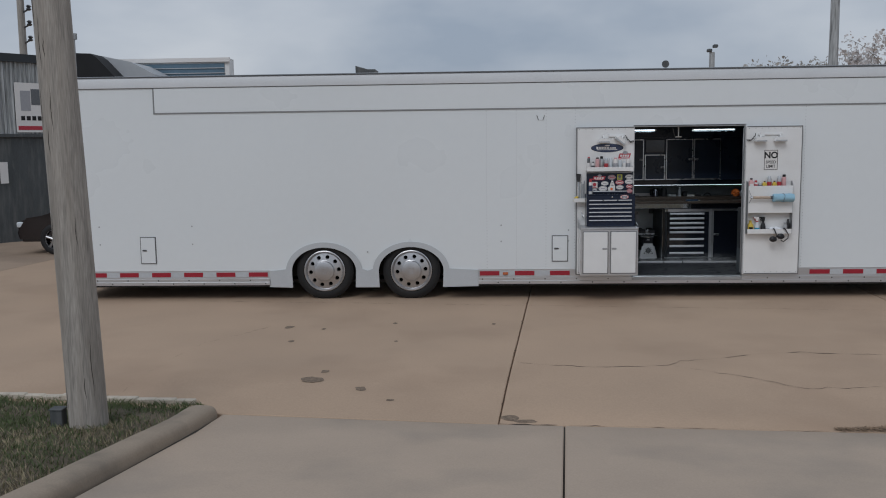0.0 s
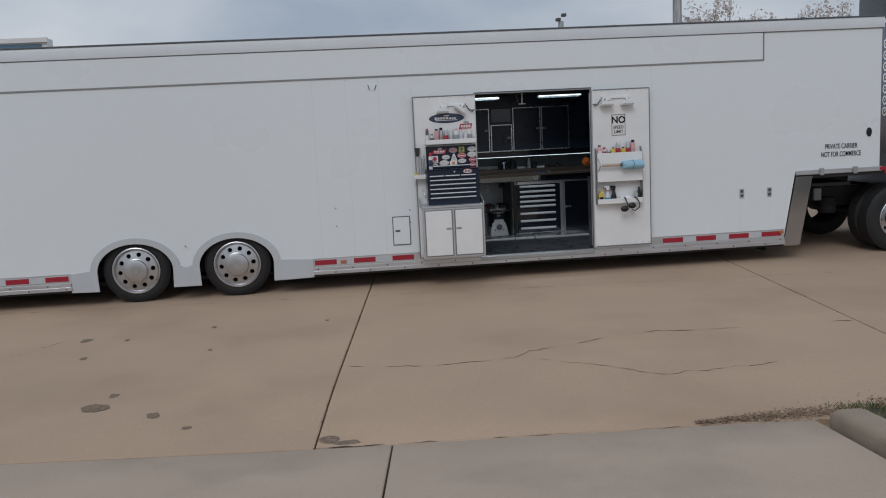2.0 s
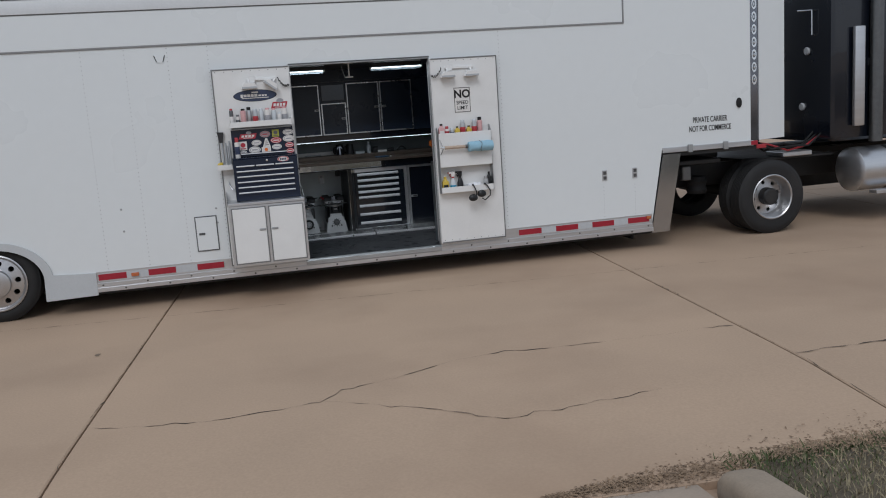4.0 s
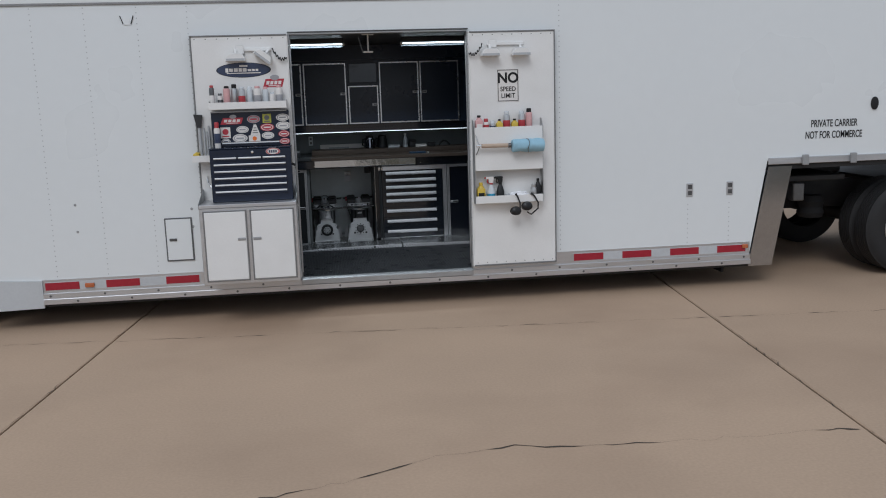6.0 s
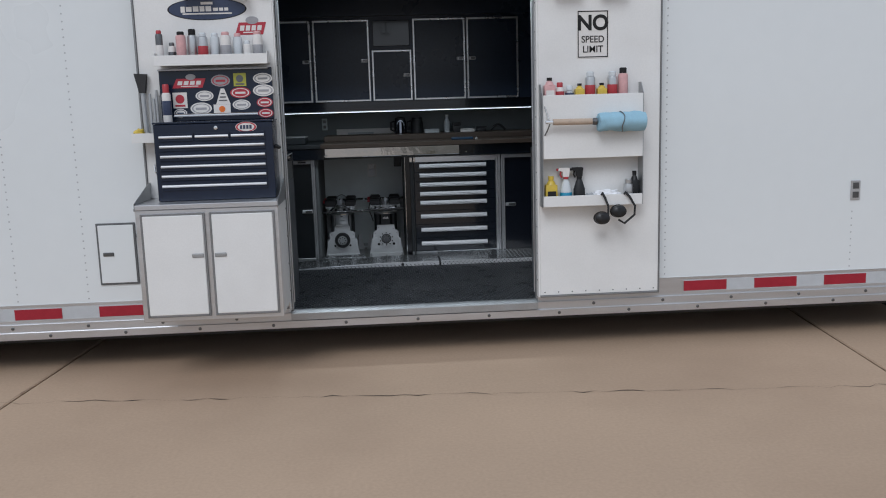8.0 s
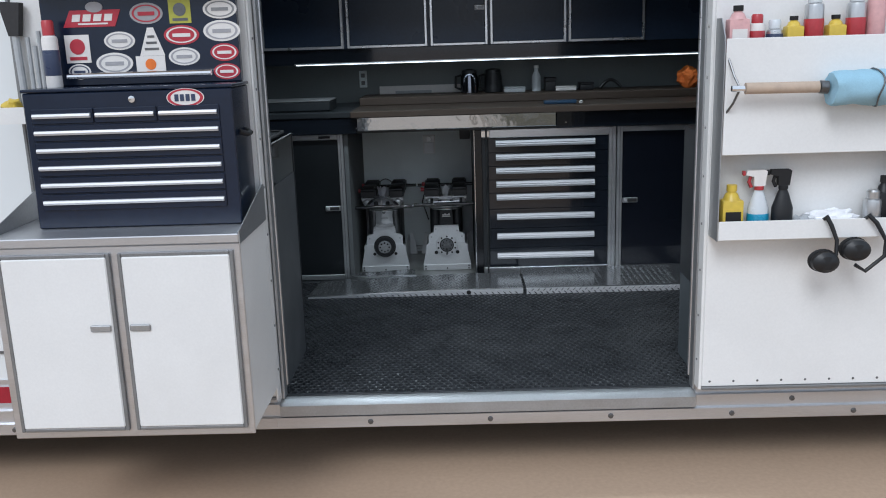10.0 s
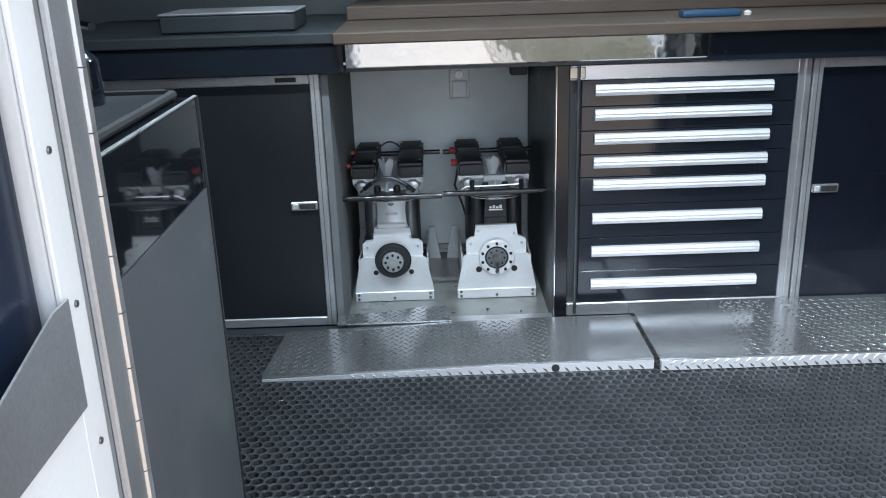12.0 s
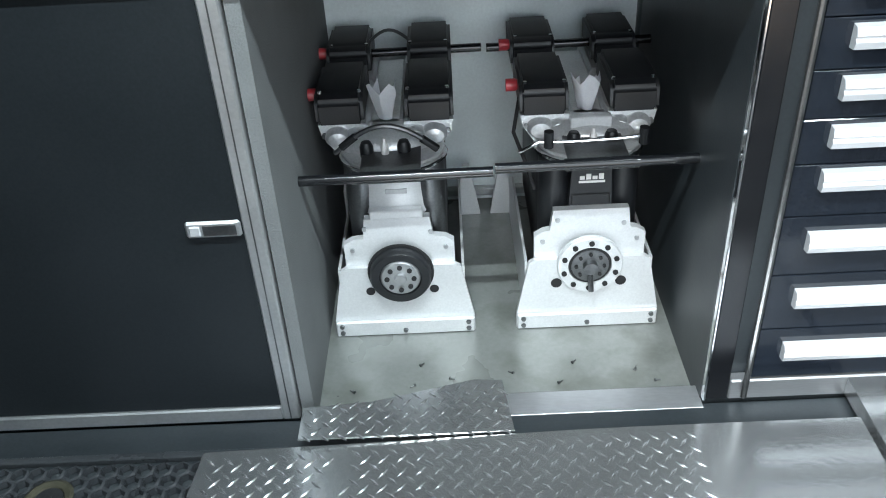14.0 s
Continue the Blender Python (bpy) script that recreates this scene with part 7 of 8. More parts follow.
# ---- truck tractor ----
tractor = thing("truck_tractor", (9.5, 14.3, 0.0), "dark navy truck tractor hitched under the trailer nose", "truck")
part("frame_rail", B(6.0, 13.2, 13.75, 13.87, 0.62, 0.92, 0.006), M_CHASSIS, tractor)
part("frame_rail", B(6.0, 13.2, 14.75, 14.87, 0.62, 0.92, 0.006), M_CHASSIS, tractor)
part("deck_plate", B(8.3, 9.6, 13.3, 15.3, 0.93, 0.96, 0.004), M_CHASSIS, tractor)
sl = part("sleeper", B(9.35, 11.6, 13.0, 15.65, 1.12, 3.95, 0.10, 3), M_NAVY, tractor, "dark navy sleeper cab")
part("cab", B(11.61, 13.3, 13.0, 15.65, 0.95, 3.2, 0.12, 3), M_NAVY, tractor)
part("rear_grab", tube(bmesh.new(), [(9.34, 13.35, 2.55), (9.30, 13.35, 2.56), (9.30, 13.35, 2.88), (9.30, 13.65, 2.90), (9.34, 13.65, 2.90)], 0.012, 8), M_CHROME, sl, "bright grab rail")
part("rear_grab", tube(bmesh.new(), [(9.34, 14.35, 2.90), (9.30, 14.35, 2.92), (9.30, 14.65, 2.94)], 0.012, 8), M_CHROME, sl)
for y, z in ((13.5, 2.35), (14.3, 2.45), (13.6, 1.6), (14.3, 1.6)):
    part("work_lamp", lathe(bmesh.new(), [(0.05, 0), (0.055, -0.02), (0.045, -0.035), (0, -0.037)], (9.349, y, z), "x", 16), M_GREYPL, sl, "round rear lamp")
part("side_fairing", B(9.62, 9.78, 12.90, 12.96, 1.32, 2.62, 0.02, 2), M_ALU, tractor, "bright narrow side panel")
part("exhaust_pipe", tube(bmesh.new(), [(9.95, 12.90, 1.1), (9.95, 12.90, 3.9)], 0.085, 18), M_STEEL, tractor, "dark exhaust stack")
part("stack_bracket", B(9.90, 10.0, 12.95, 13.01, 2.1, 2.2), M_STEEL, tractor)
tk = part("fuel_tank", tube(bmesh.new(), [(9.72, 13.15, 0.72), (9.76, 13.15, 0.72), (11.4, 13.15, 0.72)], [0.24, 0.30, 0.30], 26), M_ALU, tractor, "polished fuel tank")
part("tank_strap", tube(bmesh.new(), [(10.2, 13.15, 0.72), (10.26, 13.15, 0.72)], 0.306, 26), M_STEEL, tk)
# unseen black box, added to keep the space under the truck dark
part("far_tank", B(8.95, 11.6, 14.95, 15.6, 0.28, 0.98, 0.08, 2), M_CHASSIS, tractor, "black box added to darken the view under the truck")
part("tank_step", B(9.9, 11.2, 12.80, 12.95, 0.40, 0.45, 0.005), M_ALU, tractor, "aluminium step")


def drive_wheel(x):
    at = (x, 12.93, 0.485)
    w = part("drive_wheel", tyre_mesh(bmesh.new(), at, 0.485, 0.26, 0.275), M_TYRE, tractor, "black drive tyre with a dished rim")
    bm = bmesh.new()
    lathe(bm, [(0.292, 0.012), (0.296, -0.004), (0.285, -0.010), (0.272, 0.0), (0.262, 0.10), (0.25, 0.15), (0.235, 0.165)], at, "y", 44)
    bmesh.ops.delete(bm, geom=[f for f in bm.faces if len(f.verts) > 8], context="FACES_ONLY")
    holed_ring(bm, at, 0.115, 0.2355, 8, 0.185, 0.026, 0.15, 0.165, 0.04, 12, 0.2)
    part("rim", bm, M_RIM, w, "dished rim with hand holes")
    part("hub", lathe(bmesh.new(), [(0.116, 0.16), (0.112, 0.04), (0.095, 0.02), (0, 0.015)], at, "y", 28), M_CHASSIS, w, "black drive hub")
    part("drum", lathe(bmesh.new(), [(0.25, 0.21), (0.1, 0.21)], at, "y", 24), M_DARK, w)
    part("inner_tyre", tyre_mesh(bmesh.new(), (x, at[1] + 0.29, 0.485), 0.485, 0.26, 0.275), M_TYRE, w)
    for y in (14.95, 15.25):
        part("far_tyre", tyre_mesh(bmesh.new(), (x, y, 0.485), 0.485, 0.26, 0.275), M_TYRE, tractor)
    part("axle", tube(bmesh.new(), [(x, 13.2, 0.485), (x, 15.3, 0.485)], 0.09, 12), M_CHASSIS, tractor)


drive_wheel(8.40)
part("air_bag", lathe(bmesh.new(), [(0.12, 0.55), (0.14, 0.6), (0.12, 0.66), (0.14, 0.72), (0.12, 0.78)], (7.65, 13.55, 0), "z", 20), M_DARK, tractor)
part("mud_flap", B(6.40, 6.43, 13.0, 13.6, 0.12, 0.95, 0.004), M_DARK, tractor, "black mud flap")
part("quarter_fender", B(6.5, 7.72, 13.05, 13.75, 0.99, 1.05, 0.01), M_CHASSIS, tractor)
part("fifth_wheel", B(7.3, 8.2, 13.9, 14.75, 0.98, 1.12, 0.03, 2), M_CHASSIS, tractor)
part("light_bracket", B(7.14, 7.26, 13.0, 13.1, 0.80, 0.98, 0.01), M_STEEL, tractor, "grey bracket box under the nose")
for i, (r_, c_) in enumerate(((M_REDP, 0.0), (M_DARK, 0.05), (M_DARK, -0.06), (M_BLUE, 0.1))):
    pts = [(8.20, 13.0 + c_, 1.21), (8.4, 13.02 + c_, 1.17 - 0.03 * i), (8.75, 13.1 + c_, 1.06 + 0.03 * i), (9.1, 13.2 + c_, 1.10), (9.36, 13.3 + c_, 1.20 + 0.02 * i)]
    part("air_line", tube(bmesh.new(), pts, 0.013, 8), r_ if i != 3 else M_DARK, tractor)
part("mud_bracket", B(8.75, 9.2, 13.2, 13.6, 0.965, 1.03, 0.01), M_ALU, tractor)
part("red_glad_hand", B(8.13, 8.28, 12.88, 12.96, 1.14, 1.19, 0.008), M_REDP, tractor)

# ---- utility pole and its box ----
pole = thing("utility_pole", (-3.145, 6.735, 0.0), "weathered grey wooden utility pole with drying cracks", "pole")
bm = bmesh.new()
rings = []
for j in range(40):
    z = -0.05 + j * 0.21
    ring = []
    for k in range(28):
        a = 2 * math.pi * k / 28
        r = 0.152 - 0.004 * z + 0.004 * noise.noise(Vector((math.cos(a) * 3, math.sin(a) * 3, z * 0.35))) - 0.005 * max(0, noise.noise(Vector((math.cos(a) * 9, math.sin(a) * 9, z * 0.5))))
        ring.append(bm.verts.new((-3.145 + r * math.cos(a) - 0.028 * z, 6.735 + r * math.sin(a), z)))
    rings.append(ring)
for a, b in zip(rings, rings[1:]):
    for k in range(28):
        bm.faces.new((a[k], a[(k + 1) % 28], b[(k + 1) % 28], b[k]))
bm.faces.new(rings[-1])
part("shaft", bm, M_POLE, pole)
rnd = random.Random(12)
for i in range(14):
    a = radians(-150 + 120 * rnd.random())
    z = 0.1 + 3.4 * rnd.random()
    h = rnd.uniform(0.15, 0.6)
    pts = [(-3.145 - 0.028 * (z + h * f) + (0.1495 - 0.004 * (z + h * f)) * math.cos(a + 0.03 * math.sin(9 * f)), 6.735 + (0.1495 - 0.004 * (z + h * f)) * math.sin(a + 0.03 * math.sin(9 * f)), z + h * f) for f in (0, .2, .4, .6, .8, 1)]
    part("drying_crack", tube(bmesh.new(), pts, [0.001, 0.003, 0.004, 0.004, 0.003, 0.001], 5), M_CRACK, pole)
ub = thing("utility_box", (-3.37, 6.70, 0.0), "small grey weathered box at the pole's foot", "utility box")
part("body", B(-3.425, -3.325, 6.65, 6.74, -0.02, 0.185, 0.006), M_CORRD, ub)
part("lid", B(-3.432, -3.318, 6.643, 6.747, 0.1855, 0.20, 0.004), M_CORRD, ub)

# ---- workshop building at the yard's rear corner ----
A2, D2 = Vector((-12.615 - 0.196, 20.417 - 0.253)), Vector((0.6134, 0.7898))
N2 = Vector((0.7898, -0.6134))
shop = thing("workshop_building", (-12.81, 20.16, 0.0), "grey corrugated metal workshop with a flat dark roof edge", "building")


def sp(s, out, z):
    p = A2 + D2 * s + N2 * out
    return (p.x, p.y, z)


def sbox(bm, s0, s1, o0, o1, z0, z1):
    v = [bm.verts.new(sp(s, o, z)) for s in (s0, s1) for o in (o0, o1) for z in (z0, z1)]
    for q in ((0, 1, 3, 2), (4, 6, 7, 5), (0, 4, 5, 1), (2, 3, 7, 6), (0, 2, 6, 4), (1, 5, 7, 3)):
        bm.faces.new([v[i] for i in q])
    return bm


def S(*a):
    return sbox(bmesh.new(), *a)


def ribbed(s0, s1, out, z0, z1, pitch, depth):
    bm = bmesh.new()
    n = int((s1 - s0) / pitch * 4)
    lo, hi = [], []
    for i in range(n + 1):
        s = s0 + (s1 - s0) * i / n
        o = out + (0, depth, depth, 0)[i % 4]
        lo.append(bm.verts.new(sp(s, o, z0)))
        hi.append(bm.verts.new(sp(s, o, z1)))
    for i in range(n):
        bm.faces.new((lo[i], lo[i + 1], hi[i + 1], hi[i]))
    return bm


part("upper_cladding", ribbed(-9, 3.3, 0.02, 2.72, 4.50, 0.11, 0.035), M_CORR, shop, "weathered corrugated sheet")
part("lower_cladding", ribbed(-1.55, -0.78, 0.0, 0.0, 2.64, 0.16, 0.006), M_CORRD, shop, "dark ribbed sheet")
part("lower_cladding", ribbed(0.10, 3.3, 0.0, 0.0, 2.64, 0.16, 0.006), M_CORRD, shop, "dark ribbed sheet")
part("over_door_cladding", ribbed(-0.78, 0.10, 0.0, 2.40, 2.64, 0.16, 0.006), M_CORRD, shop)
part("ledge", S(-1.55, 3.32, 0.0, 0.10, 2.64, 2.72), M_CORRD, shop, "dark drip ledge")
part("core_wall", S(-1.6, 3.3, -0.25, -0.03, 0.0, 4.49), M_CORRD, shop)
part("roof_edge", S(-9, 3.35, -0.4, 0.14, 4.50, 4.70), M_BLACKS, shop, "dark roof edge")
part("roof", S(-9, 3.35, -14, -0.41, 4.4, 4.60), M_CORRD, shop)
part("roof_unit", S(-0.95, -0.05, -0.9, -0.45, 4.61, 4.98), M_CORRD, shop, "dark rooftop unit")
sd = part("shop_door", S(-0.68, 0.03, -0.02, 0.03, 0.02, 2.36), M_WHITE2, shop, "white steel door")
part("door_frame", S(-0.78, -0.69, -0.02, 0.05, 0.0, 2.40), M_CORRD, sd)
part("door_frame", S(0.04, 0.10, -0.02, 0.05, 0.0, 2.40), M_CORRD, sd)
part("knob", S(-0.60, -0.54, 0.031, 0.07, 1.05, 1.12), M_STEEL, sd)
part("big_door_header", S(-6.0, -1.55, -0.02, 0.12, 3.20, 3.58), M_CORRD, shop, "dark overhead door header")
part("big_door_jamb", S(-1.95, -1.55, -0.02, 0.10, 0.0, 3.20), M_CORRD, shop)
part("raised_shutter", S(-6.0, -1.95, -0.18, -0.10, 2.75, 3.20), M_GREYPL, shop, "raised pale overhead door")
# near-black sheets carry the shade of the open doorway in their colour
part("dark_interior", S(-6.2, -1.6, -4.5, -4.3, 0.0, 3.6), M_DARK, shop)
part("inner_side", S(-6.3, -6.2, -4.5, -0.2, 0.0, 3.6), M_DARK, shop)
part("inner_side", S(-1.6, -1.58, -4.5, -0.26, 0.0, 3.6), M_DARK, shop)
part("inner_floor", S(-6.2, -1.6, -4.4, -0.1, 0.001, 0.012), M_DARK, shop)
part("end_wall", S(3.2, 3.3, -14, -0.26, 0.0, 4.4), M_CORRD, shop)
part("left_wall", S(-9, -6.0, -0.2, 0.0, 0.0, 3.6), M_CORRD, shop)
# black sheet closing the same shaded depth from above
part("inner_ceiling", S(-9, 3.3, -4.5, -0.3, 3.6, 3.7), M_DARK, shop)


def shop_sign(s0, s1, z0, z1, label):
    t = thing("wall_sign", sp((s0 + s1) / 2, 0.1, z0), label, "sign", "signs on the workshop wall")
    part("board", S(s0, s1, 0.06, 0.075, z0, z1), M_GREYPL if s0 < 1 else M_CREAM, t)
    return t


sg = shop_sign(0.35, 1.38, 2.75, 4.11, "pale square sign with a dark red crest")
pts = [(0.72, 3.95), (0.98, 4.05), (1.24, 3.95), (1.20, 3.62), (1.36, 3.60), (1.36, 3.42), (1.18, 3.40), (1.32, 3.25), (1.32, 3.15), (1.10, 3.17), (0.98, 3.0), (0.86, 3.17), (0.64, 3.15), (0.64, 3.25), (0.78, 3.40), (0.60, 3.42), (0.60, 3.60), (0.76, 3.62)]
bm = bmesh.new()
f0 = [bm.verts.new(sp(s - 0.115, 0.079, z - 0.05)) for s, z in pts]
f1 = [bm.verts.new(sp(s - 0.115, 0.0755, z - 0.05)) for s, z in pts]
bm.faces.new(f0), bm.faces.new(f1)
for i in range(len(pts)):
    bm.faces.new((f0[i], f0[(i + 1) % len(pts)], f1[(i + 1) % len(pts)], f1[i]))
part("crest", bm, mat("faded maroon print", (0.055, 0.010, 0.014), 0.5, vary=0.3, scale=6), sg, "faded maroon crest")
sg2 = shop_sign(1.86, 2.86, 2.76, 4.0, "white workshop sign with grey figure and red bar")
part("figure", S(1.99, 2.24, 0.0755, 0.079, 3.3, 3.8), M_DECG, sg2)
part("figure", S(2.26, 2.66, 0.0755, 0.079, 3.45, 3.85), M_STEEL, sg2)
for k in range(6):
    part("dark_bar", S(1.98 + k * 0.14, 2.08 + k * 0.14, 0.0755, 0.079, 3.06, 3.17), M_DARK, sg2)
part("red_bar", S(1.90, 2.82, 0.0755, 0.079, 2.82, 2.92), M_DECR, sg2)
nt = shop_sign(1.38, 1.57, 1.49, 2.02, "small pale notice on the dark wall")
fl = thing("flood_light", sp(0.0, 0.2, 3.38), "wall flood light with a pale lens", "flood light")
part("arm", tube(bmesh.new(), [sp(-0.25, 0.05, 3.36), sp(-0.05, 0.35, 3.38)], 0.04, 8), M_STEEL, fl)
part("head", S(-0.08, 0.22, 0.32, 0.5, 3.32, 3.54), M_STEEL, fl)
part("lens", S(-0.02, 0.19, 0.501, 0.51, 3.37, 3.50), glow("lit lamp lens", (0.95, 0.98, 1.0), 1.0), fl, "bright lamp lens")
tb = thing("wheeled_bin", (-11.5, 16.95, 0.0), "dark navy wheeled rubbish bin with a closed lid", "rubbish bin")
bm = bmesh.new()
prism(bm, [(-11.90, 0.05), (-11.12, 0.05), (-11.02, 1.10), (-12.0, 1.10)], "y", 16.6, 17.3)
part("tub", bm, M_BLUEBIN, tb)
part("lid", prism(bmesh.new(), [(-12.05, 1.101), (-10.97, 1.101), (-11.0, 1.17), (-11.5, 1.24), (-12.02, 1.17)], "y", 16.53, 17.37), M_BLUEBIN, tb)
part("rim", B(-11.03, -10.94, 16.55, 17.35, 1.0, 1.10, 0.01), M_BLUEBIN, tb)
for y in (16.7, 17.2):
    part("wheel", tube(bmesh.new(), [(-11.86, y - 0.03, 0.12), (-11.86, y + 0.03, 0.12)], 0.12, 16), M_DARK, tb)
tb.location.x -= 0.18
tb.scale.x = 0.8
# parked car half hidden behind the trailer
car = thing("parked_car", (-8.6, 19.6, 0.0), "near black parked car beside the workshop", "car")
M_CARP = mat("dark maroon car paint", (0.010, 0.006, 0.007), 0.22, vary=0.1, coat=0.6, bump=0.0)
bm = bmesh.new()
prism(bm, [(-10.55, 0.28), (-10.62, 0.55), (-10.45, 0.80), (-9.6, 0.92), (-8.9, 1.38), (-7.5, 1.42), (-6.8, 0.95), (-6.2, 0.85), (-6.1, 0.3)], "y", 18.75, 20.35)
bmesh.ops.bevel(bm, geom=list(bm.edges), offset=0.06, segments=2, affect="EDGES")
part("body", bm, M_CARP, car)
part("side_window", prism(bmesh.new(), [(-9.35, 0.98), (-8.85, 1.30), (-7.6, 1.33), (-7.1, 0.98)], "y", 18.742, 18.749), M_BLACK, car, "dark side window")
for x in (-9.72, -7.1):
    w = part("wheel", tyre_mesh(bmesh.new(), (x, 18.70, 0.34), 0.34, 0.22, 0.21), M_TYRE, car)
    bm = bmesh.new()
    lathe(bm, [(0.222, 0.01), (0.212, -0.004), (0.20, 0.02)], (x, 18.70, 0.34), "y", 28)
    bmesh.ops.delete(bm, geom=[f for f in bm.faces if len(f.verts) > 8], context="FACES_ONLY")
    for k in range(5):
        a = 2 * math.pi * k / 5 + 0.3
        tube(bm, [(x + 0.03 * math.cos(a), 18.705, 0.34 + 0.03 * math.sin(a)), (x + 0.205 * math.cos(a), 18.712, 0.34 + 0.205 * math.sin(a))], [0.035, 0.025], 8)
    part("rim", bm, M_RIM, w, "five spoke alloy rim")
part("headlight", B(-10.60, -10.40, 18.76, 18.95, 0.60, 0.72, 0.02), M_CLEAR, car)
car.location.x += 0.35

# ---- far buildings, poles and trees behind the trailer ----
far1 = thing("white_hall", (-11.5, 33, 0.0), "white hall with a low pitched roof and blue-grey window band", "building")
part("wall", B(-13.65, -9.15, 32.0, 32.6, 0.0, 5.58), M_WHITE2, far1)
part("window_band", B(-12.6, -9.32, 31.97, 31.999, 4.3, 5.40), mat("blue grey louvre", (0.10, 0.17, 0.23), 0.4, vary=0.15, scale=3), far1, "blue-grey louvred band")
for k in range(5):
    part("louvre", B(-12.6, -9.32, 31.93, 31.969, 4.5 + 0.18 * k, 4.53 + 0.18 * k), M_GREYPL, far1)
part("fascia", B(-13.75, -9.1, 31.9, 31.968, 5.45, 5.60), M_CREAM, far1)
rf = bmesh.new()
prism(rf, [(-14.2, 4.4), (-14.2, 5.68), (-13.0, 5.52), (-12.0, 5.3), (-11.2, 4.88), (-11.0, 4.4)], "y", 30.0, 31.8)
part("curved_canopy", rf, M_GREYPL, far1, "pale curved canopy")
gb = thing("dark_gable", (-13.9, 29.5, 0.0), "black sloping gable end beside the white hall", "building")
part("gable", prism(bmesh.new(), [(-15.5, 0.0), (-15.5, 5.42), (-13.5, 5.52), (-12.95, 5.50), (-12.75, 5.36), (-12.0, 4.55), (-12.0, 0.0)], "y", 29.0, 29.9), M_DARK, gb)
fb = thing("flat_roof_block", (-5.5, 33, 0.0), "low grey block with a rooftop parapet", "building")
part("block", B(-7.2, -3.8, 32.0, 38.0, 0.0, 4.92), M_CORR, fb)
part("parapet", B(-4.5, -3.8, 32.0, 33.0, 4.921, 5.10), M_CORRD, fb)
part("roof_slope", prism(bmesh.new(), [(-4.5, 4.921), (-3.8, 4.921), (-3.8, 5.02), (-4.5, 5.22)], "y", 31.9, 31.999), M_CORRD, fb)
ex = thing("roof_vent_pipe", (-10.4, 24.5, 4.7), "thin capped vent pipe above the workshop roof", "vent pipe")
part("pipe", tube(bmesh.new(), [(-11.65, 25.0, 0.0), (-11.65, 25.0, 5.45)], 0.07, 10), M_CORR, ex)
part("cap", tube(bmesh.new(), [(-11.65, 25.0, 5.46), (-11.65, 25.0, 5.62)], 0.13, 10), M_CORR, ex)


def post(name, x, y, h, r, label, category):
    t = thing(name, (x, y, 0.0), label, category)
    part("shaft", tube(bmesh.new(), [(x, y, 0), (x, y, h * 0.5), (x, y, h)], [r * 1.15, r, r * 0.85], 12), M_POLE if "wood" in label else M_CORR, t)
    return t


p1 = post("utility_pole", 12.5, 32.0, 10.5, 0.16, "tall grey metal utility pole behind the trailer", "pole")
p2 = post("light_mast", 8.26, 32.0, 5.5, 0.11, "grey metal mast with twin flood lamps", "mast")
for dx, dz in ((-0.18, 0.0), (0.16, 0.15)):
    part("lamp_head", B(8.26 + dx * 0.6 - 0.08, 8.26 + dx * 0.6 + 0.08, 31.85, 32.05, 5.5 + dz, 5.61 + dz, 0.02), M_CORRD, p2)
p3 = post("satellite_mast", 6.65, 32.0, 4.95, 0.05, "short mast with a round dish", "mast")
part("dish", lathe(bmesh.new(), [(0.13, -0.03), (0.09, 0.0), (0, 0.02)], (6.6, 31.9, 5.1), "y", 20), M_CORRD, p3)
p4 = post("utility_pole", -16.8, 32.0, 9.5, 0.14, "dark wooden power pole with insulators", "pole")
for k in range(4):
    part("insulator", lathe(bmesh.new(), [(0.05, 0), (0.10, 0.05), (0.05, 0.10), (0.10, 0.15), (0.04, 0.2)], (-16.45, 31.9, 6.3 + 0.55 * k), "z", 10), M_STEEL, p4)
    part("arm", tube(bmesh.new(), [(-16.8, 32.0, 6.2 + 0.55 * k), (-16.45, 31.9, 6.35 + 0.55 * k)], 0.03, 6), M_STEEL, p4)

M_BARK = mat("grey bark", (0.27, 0.25, 0.23), 0.9, vary=0.3, scale=8, bump=0.4)
M_BLOSSOM = mat("pale blossom", (0.62, 0.59, 0.58), 0.8, vary=0.25, scale=10, bump=0)
M_BUD = mat("grey green buds", (0.36, 0.34, 0.31), 0.8, vary=0.3, scale=8, bump=0)


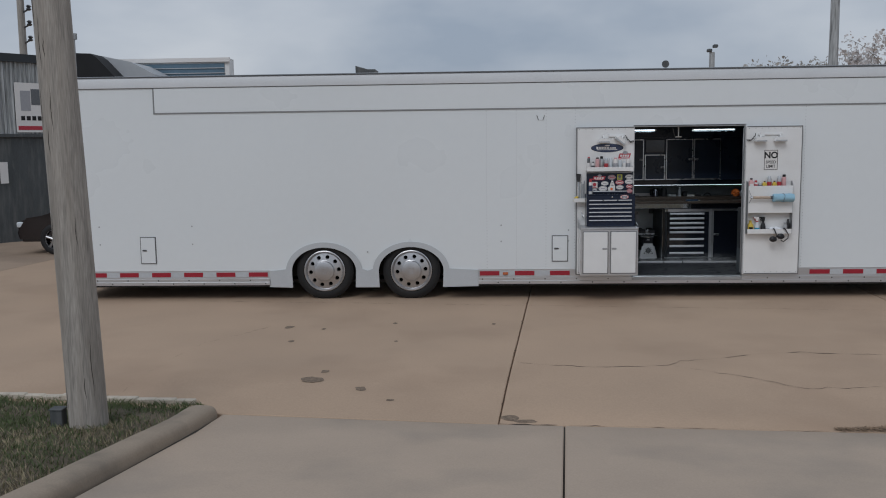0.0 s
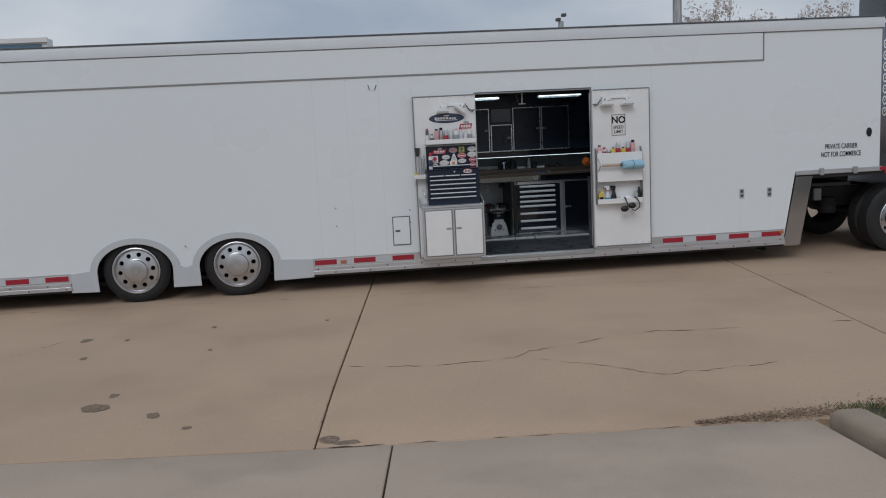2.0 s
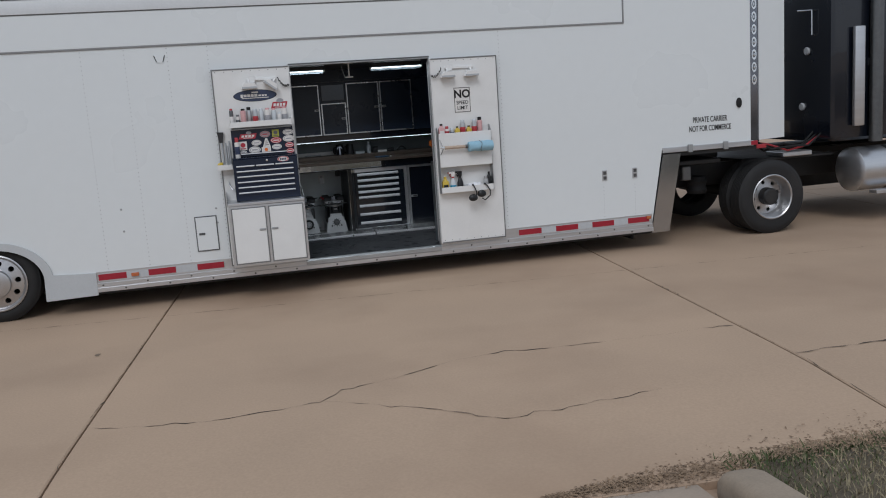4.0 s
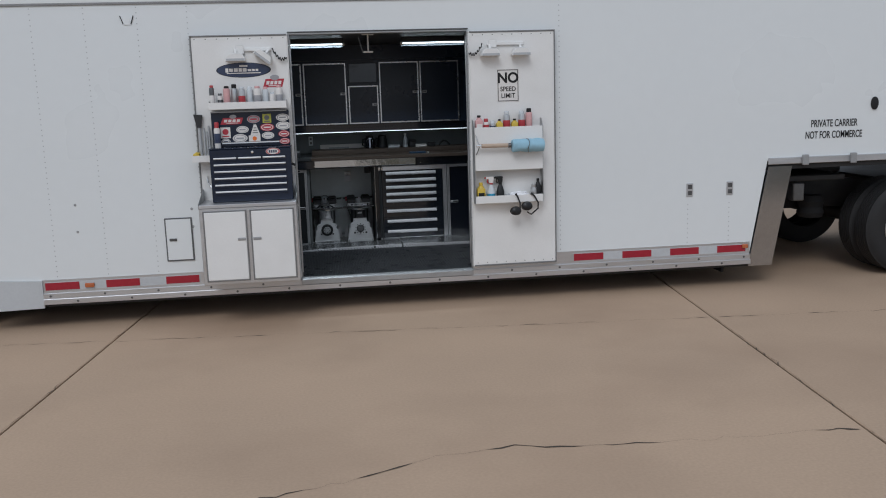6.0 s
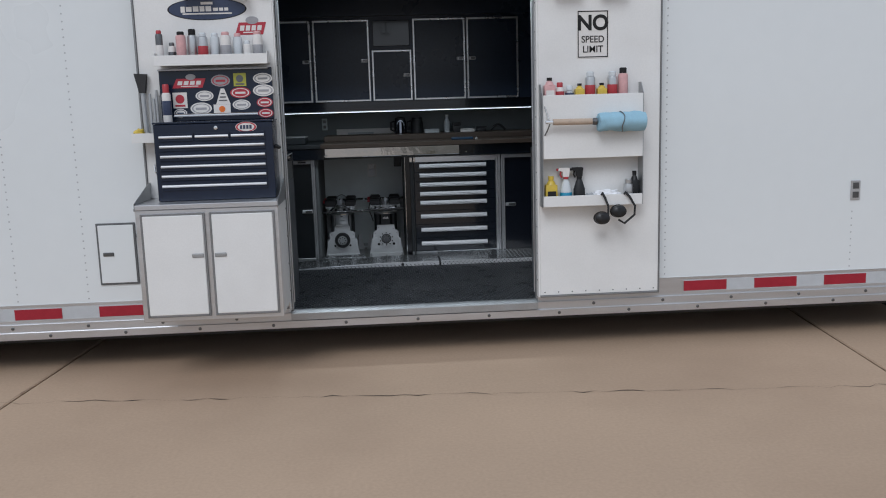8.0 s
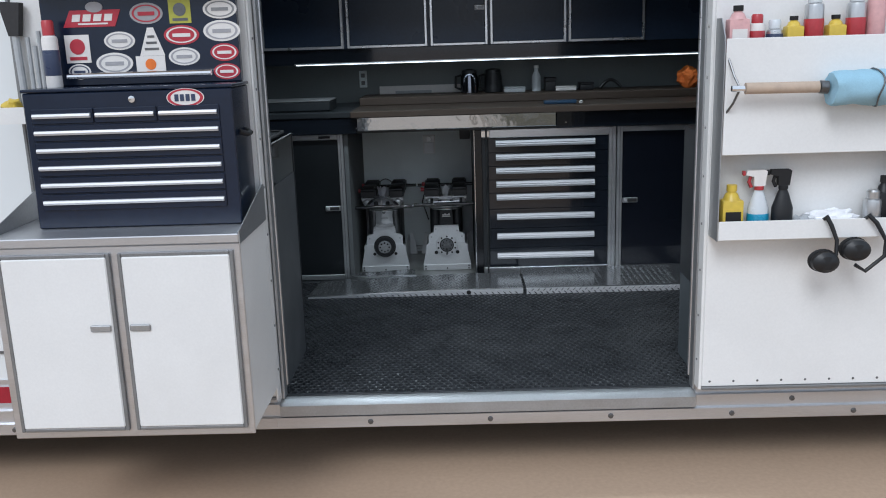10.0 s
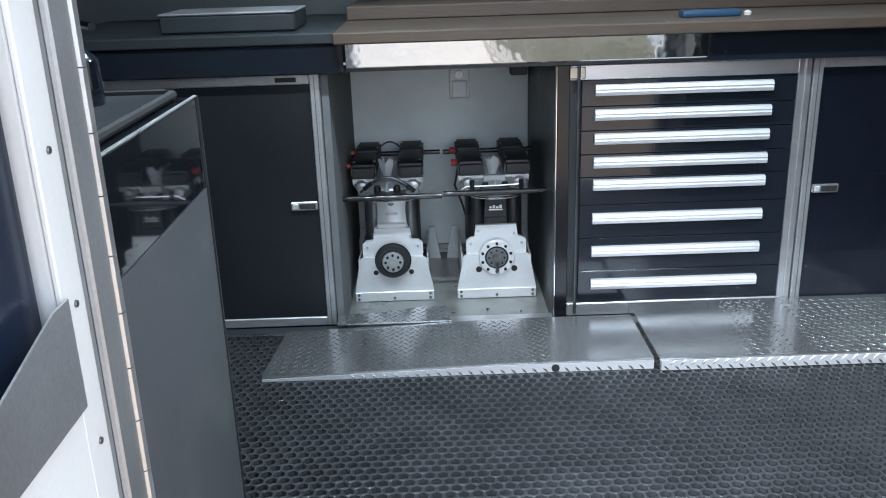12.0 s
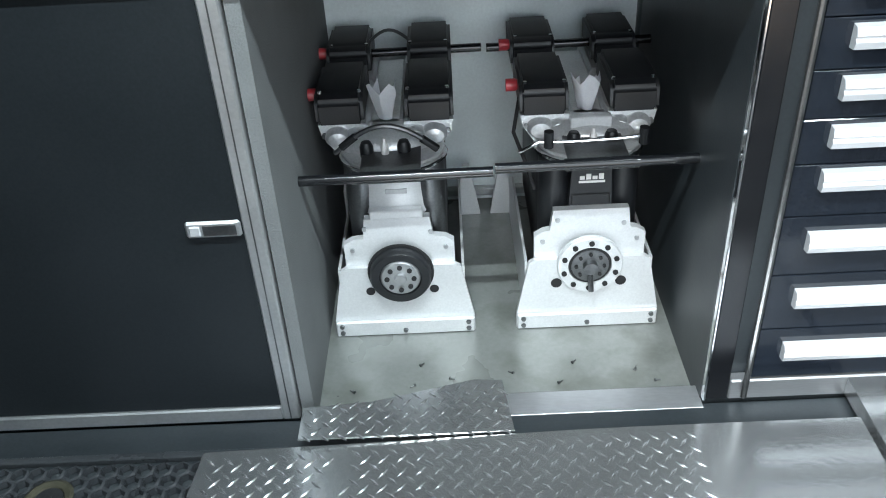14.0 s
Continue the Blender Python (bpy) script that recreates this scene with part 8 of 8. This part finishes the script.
def tree(x, y, h, w, seed, leaf, label):
    """A spring tree: trunk, forking limbs and a loose crown of small clumps."""
    rnd = random.Random(seed)
    t = thing("tree", (x, y, 0.0), label, "tree", "trees behind the trailer")
    bm = bmesh.new()
    tips = []

    def limb(p, d, ln, r, level):
        q = [p]
        for k in range(3):
            d = (d + Vector((rnd.gauss(0, .16), rnd.gauss(0, .16), rnd.gauss(0.04, .10)))).normalized()
            q.append(q[-1] + d * ln / 3)
        tube(bm, q, [r, r * .85, r * .7, r * .5], 6 if level < 2 else 4, False)
        if level >= 4:
            tips.extend(q[1:])
            return
        if level >= 2:
            tips.append(q[-1])
        for k in range(3):
            a = rnd.uniform(0, 6.28)
            side_ = Vector((math.cos(a), math.sin(a), rnd.uniform(0.1, 0.7)))
            limb(q[rnd.choice((2, 3))], (d * 0.7 + side_ * 0.75 * w).normalized(), ln * rnd.uniform(.58, .8), r * .5, level + 1)
    limb(Vector((x, y, -0.1)), Vector((0, 0, 1)), h * 0.36, h * 0.028, 0)
    part("trunk", bm, M_BARK, t)
    vv, ff = [], []
    for p in tips:
        for k in range(9):
            c = p + Vector((rnd.gauss(0, .16), rnd.gauss(0, .16), rnd.gauss(0, .14)))
            s = rnd.uniform(.035, .085)
            a, b_ = Vector((rnd.gauss(0, 1), rnd.gauss(0, 1), rnd.gauss(0, 1))).normalized(), Vector((rnd.gauss(0, 1), rnd.gauss(0, 1), rnd.gauss(0, 1))).normalized()
            i = len(vv)
            vv += [tuple(c + a * s), tuple(c + b_ * s), tuple(c - a * s), tuple(c - b_ * s)]
            ff.append((i, i + 1, i + 2, i + 3))
    tagged(pydata("crown", vv, ff, leaf, t), kind="stuff")
    return t


tree(15.0, 34.0, 7.0, 1.0, 2, M_BLOSSOM, "spreading spring tree with pale blossom")
tree(12.2, 37.0, 6.0, 0.9, 5, M_BUD, "bare spring tree with grey buds")
tree(13.9, 39.0, 6.3, 1.0, 9, M_BUD, "bare spring tree with grey buds")
tree(17.5, 34.5, 7.2, 1.0, 11, M_BLOSSOM, "spreading spring tree with pale blossom")
tree(11.2, 42.0, 5.8, 0.9, 14, M_BUD, "bare spring tree with grey buds")
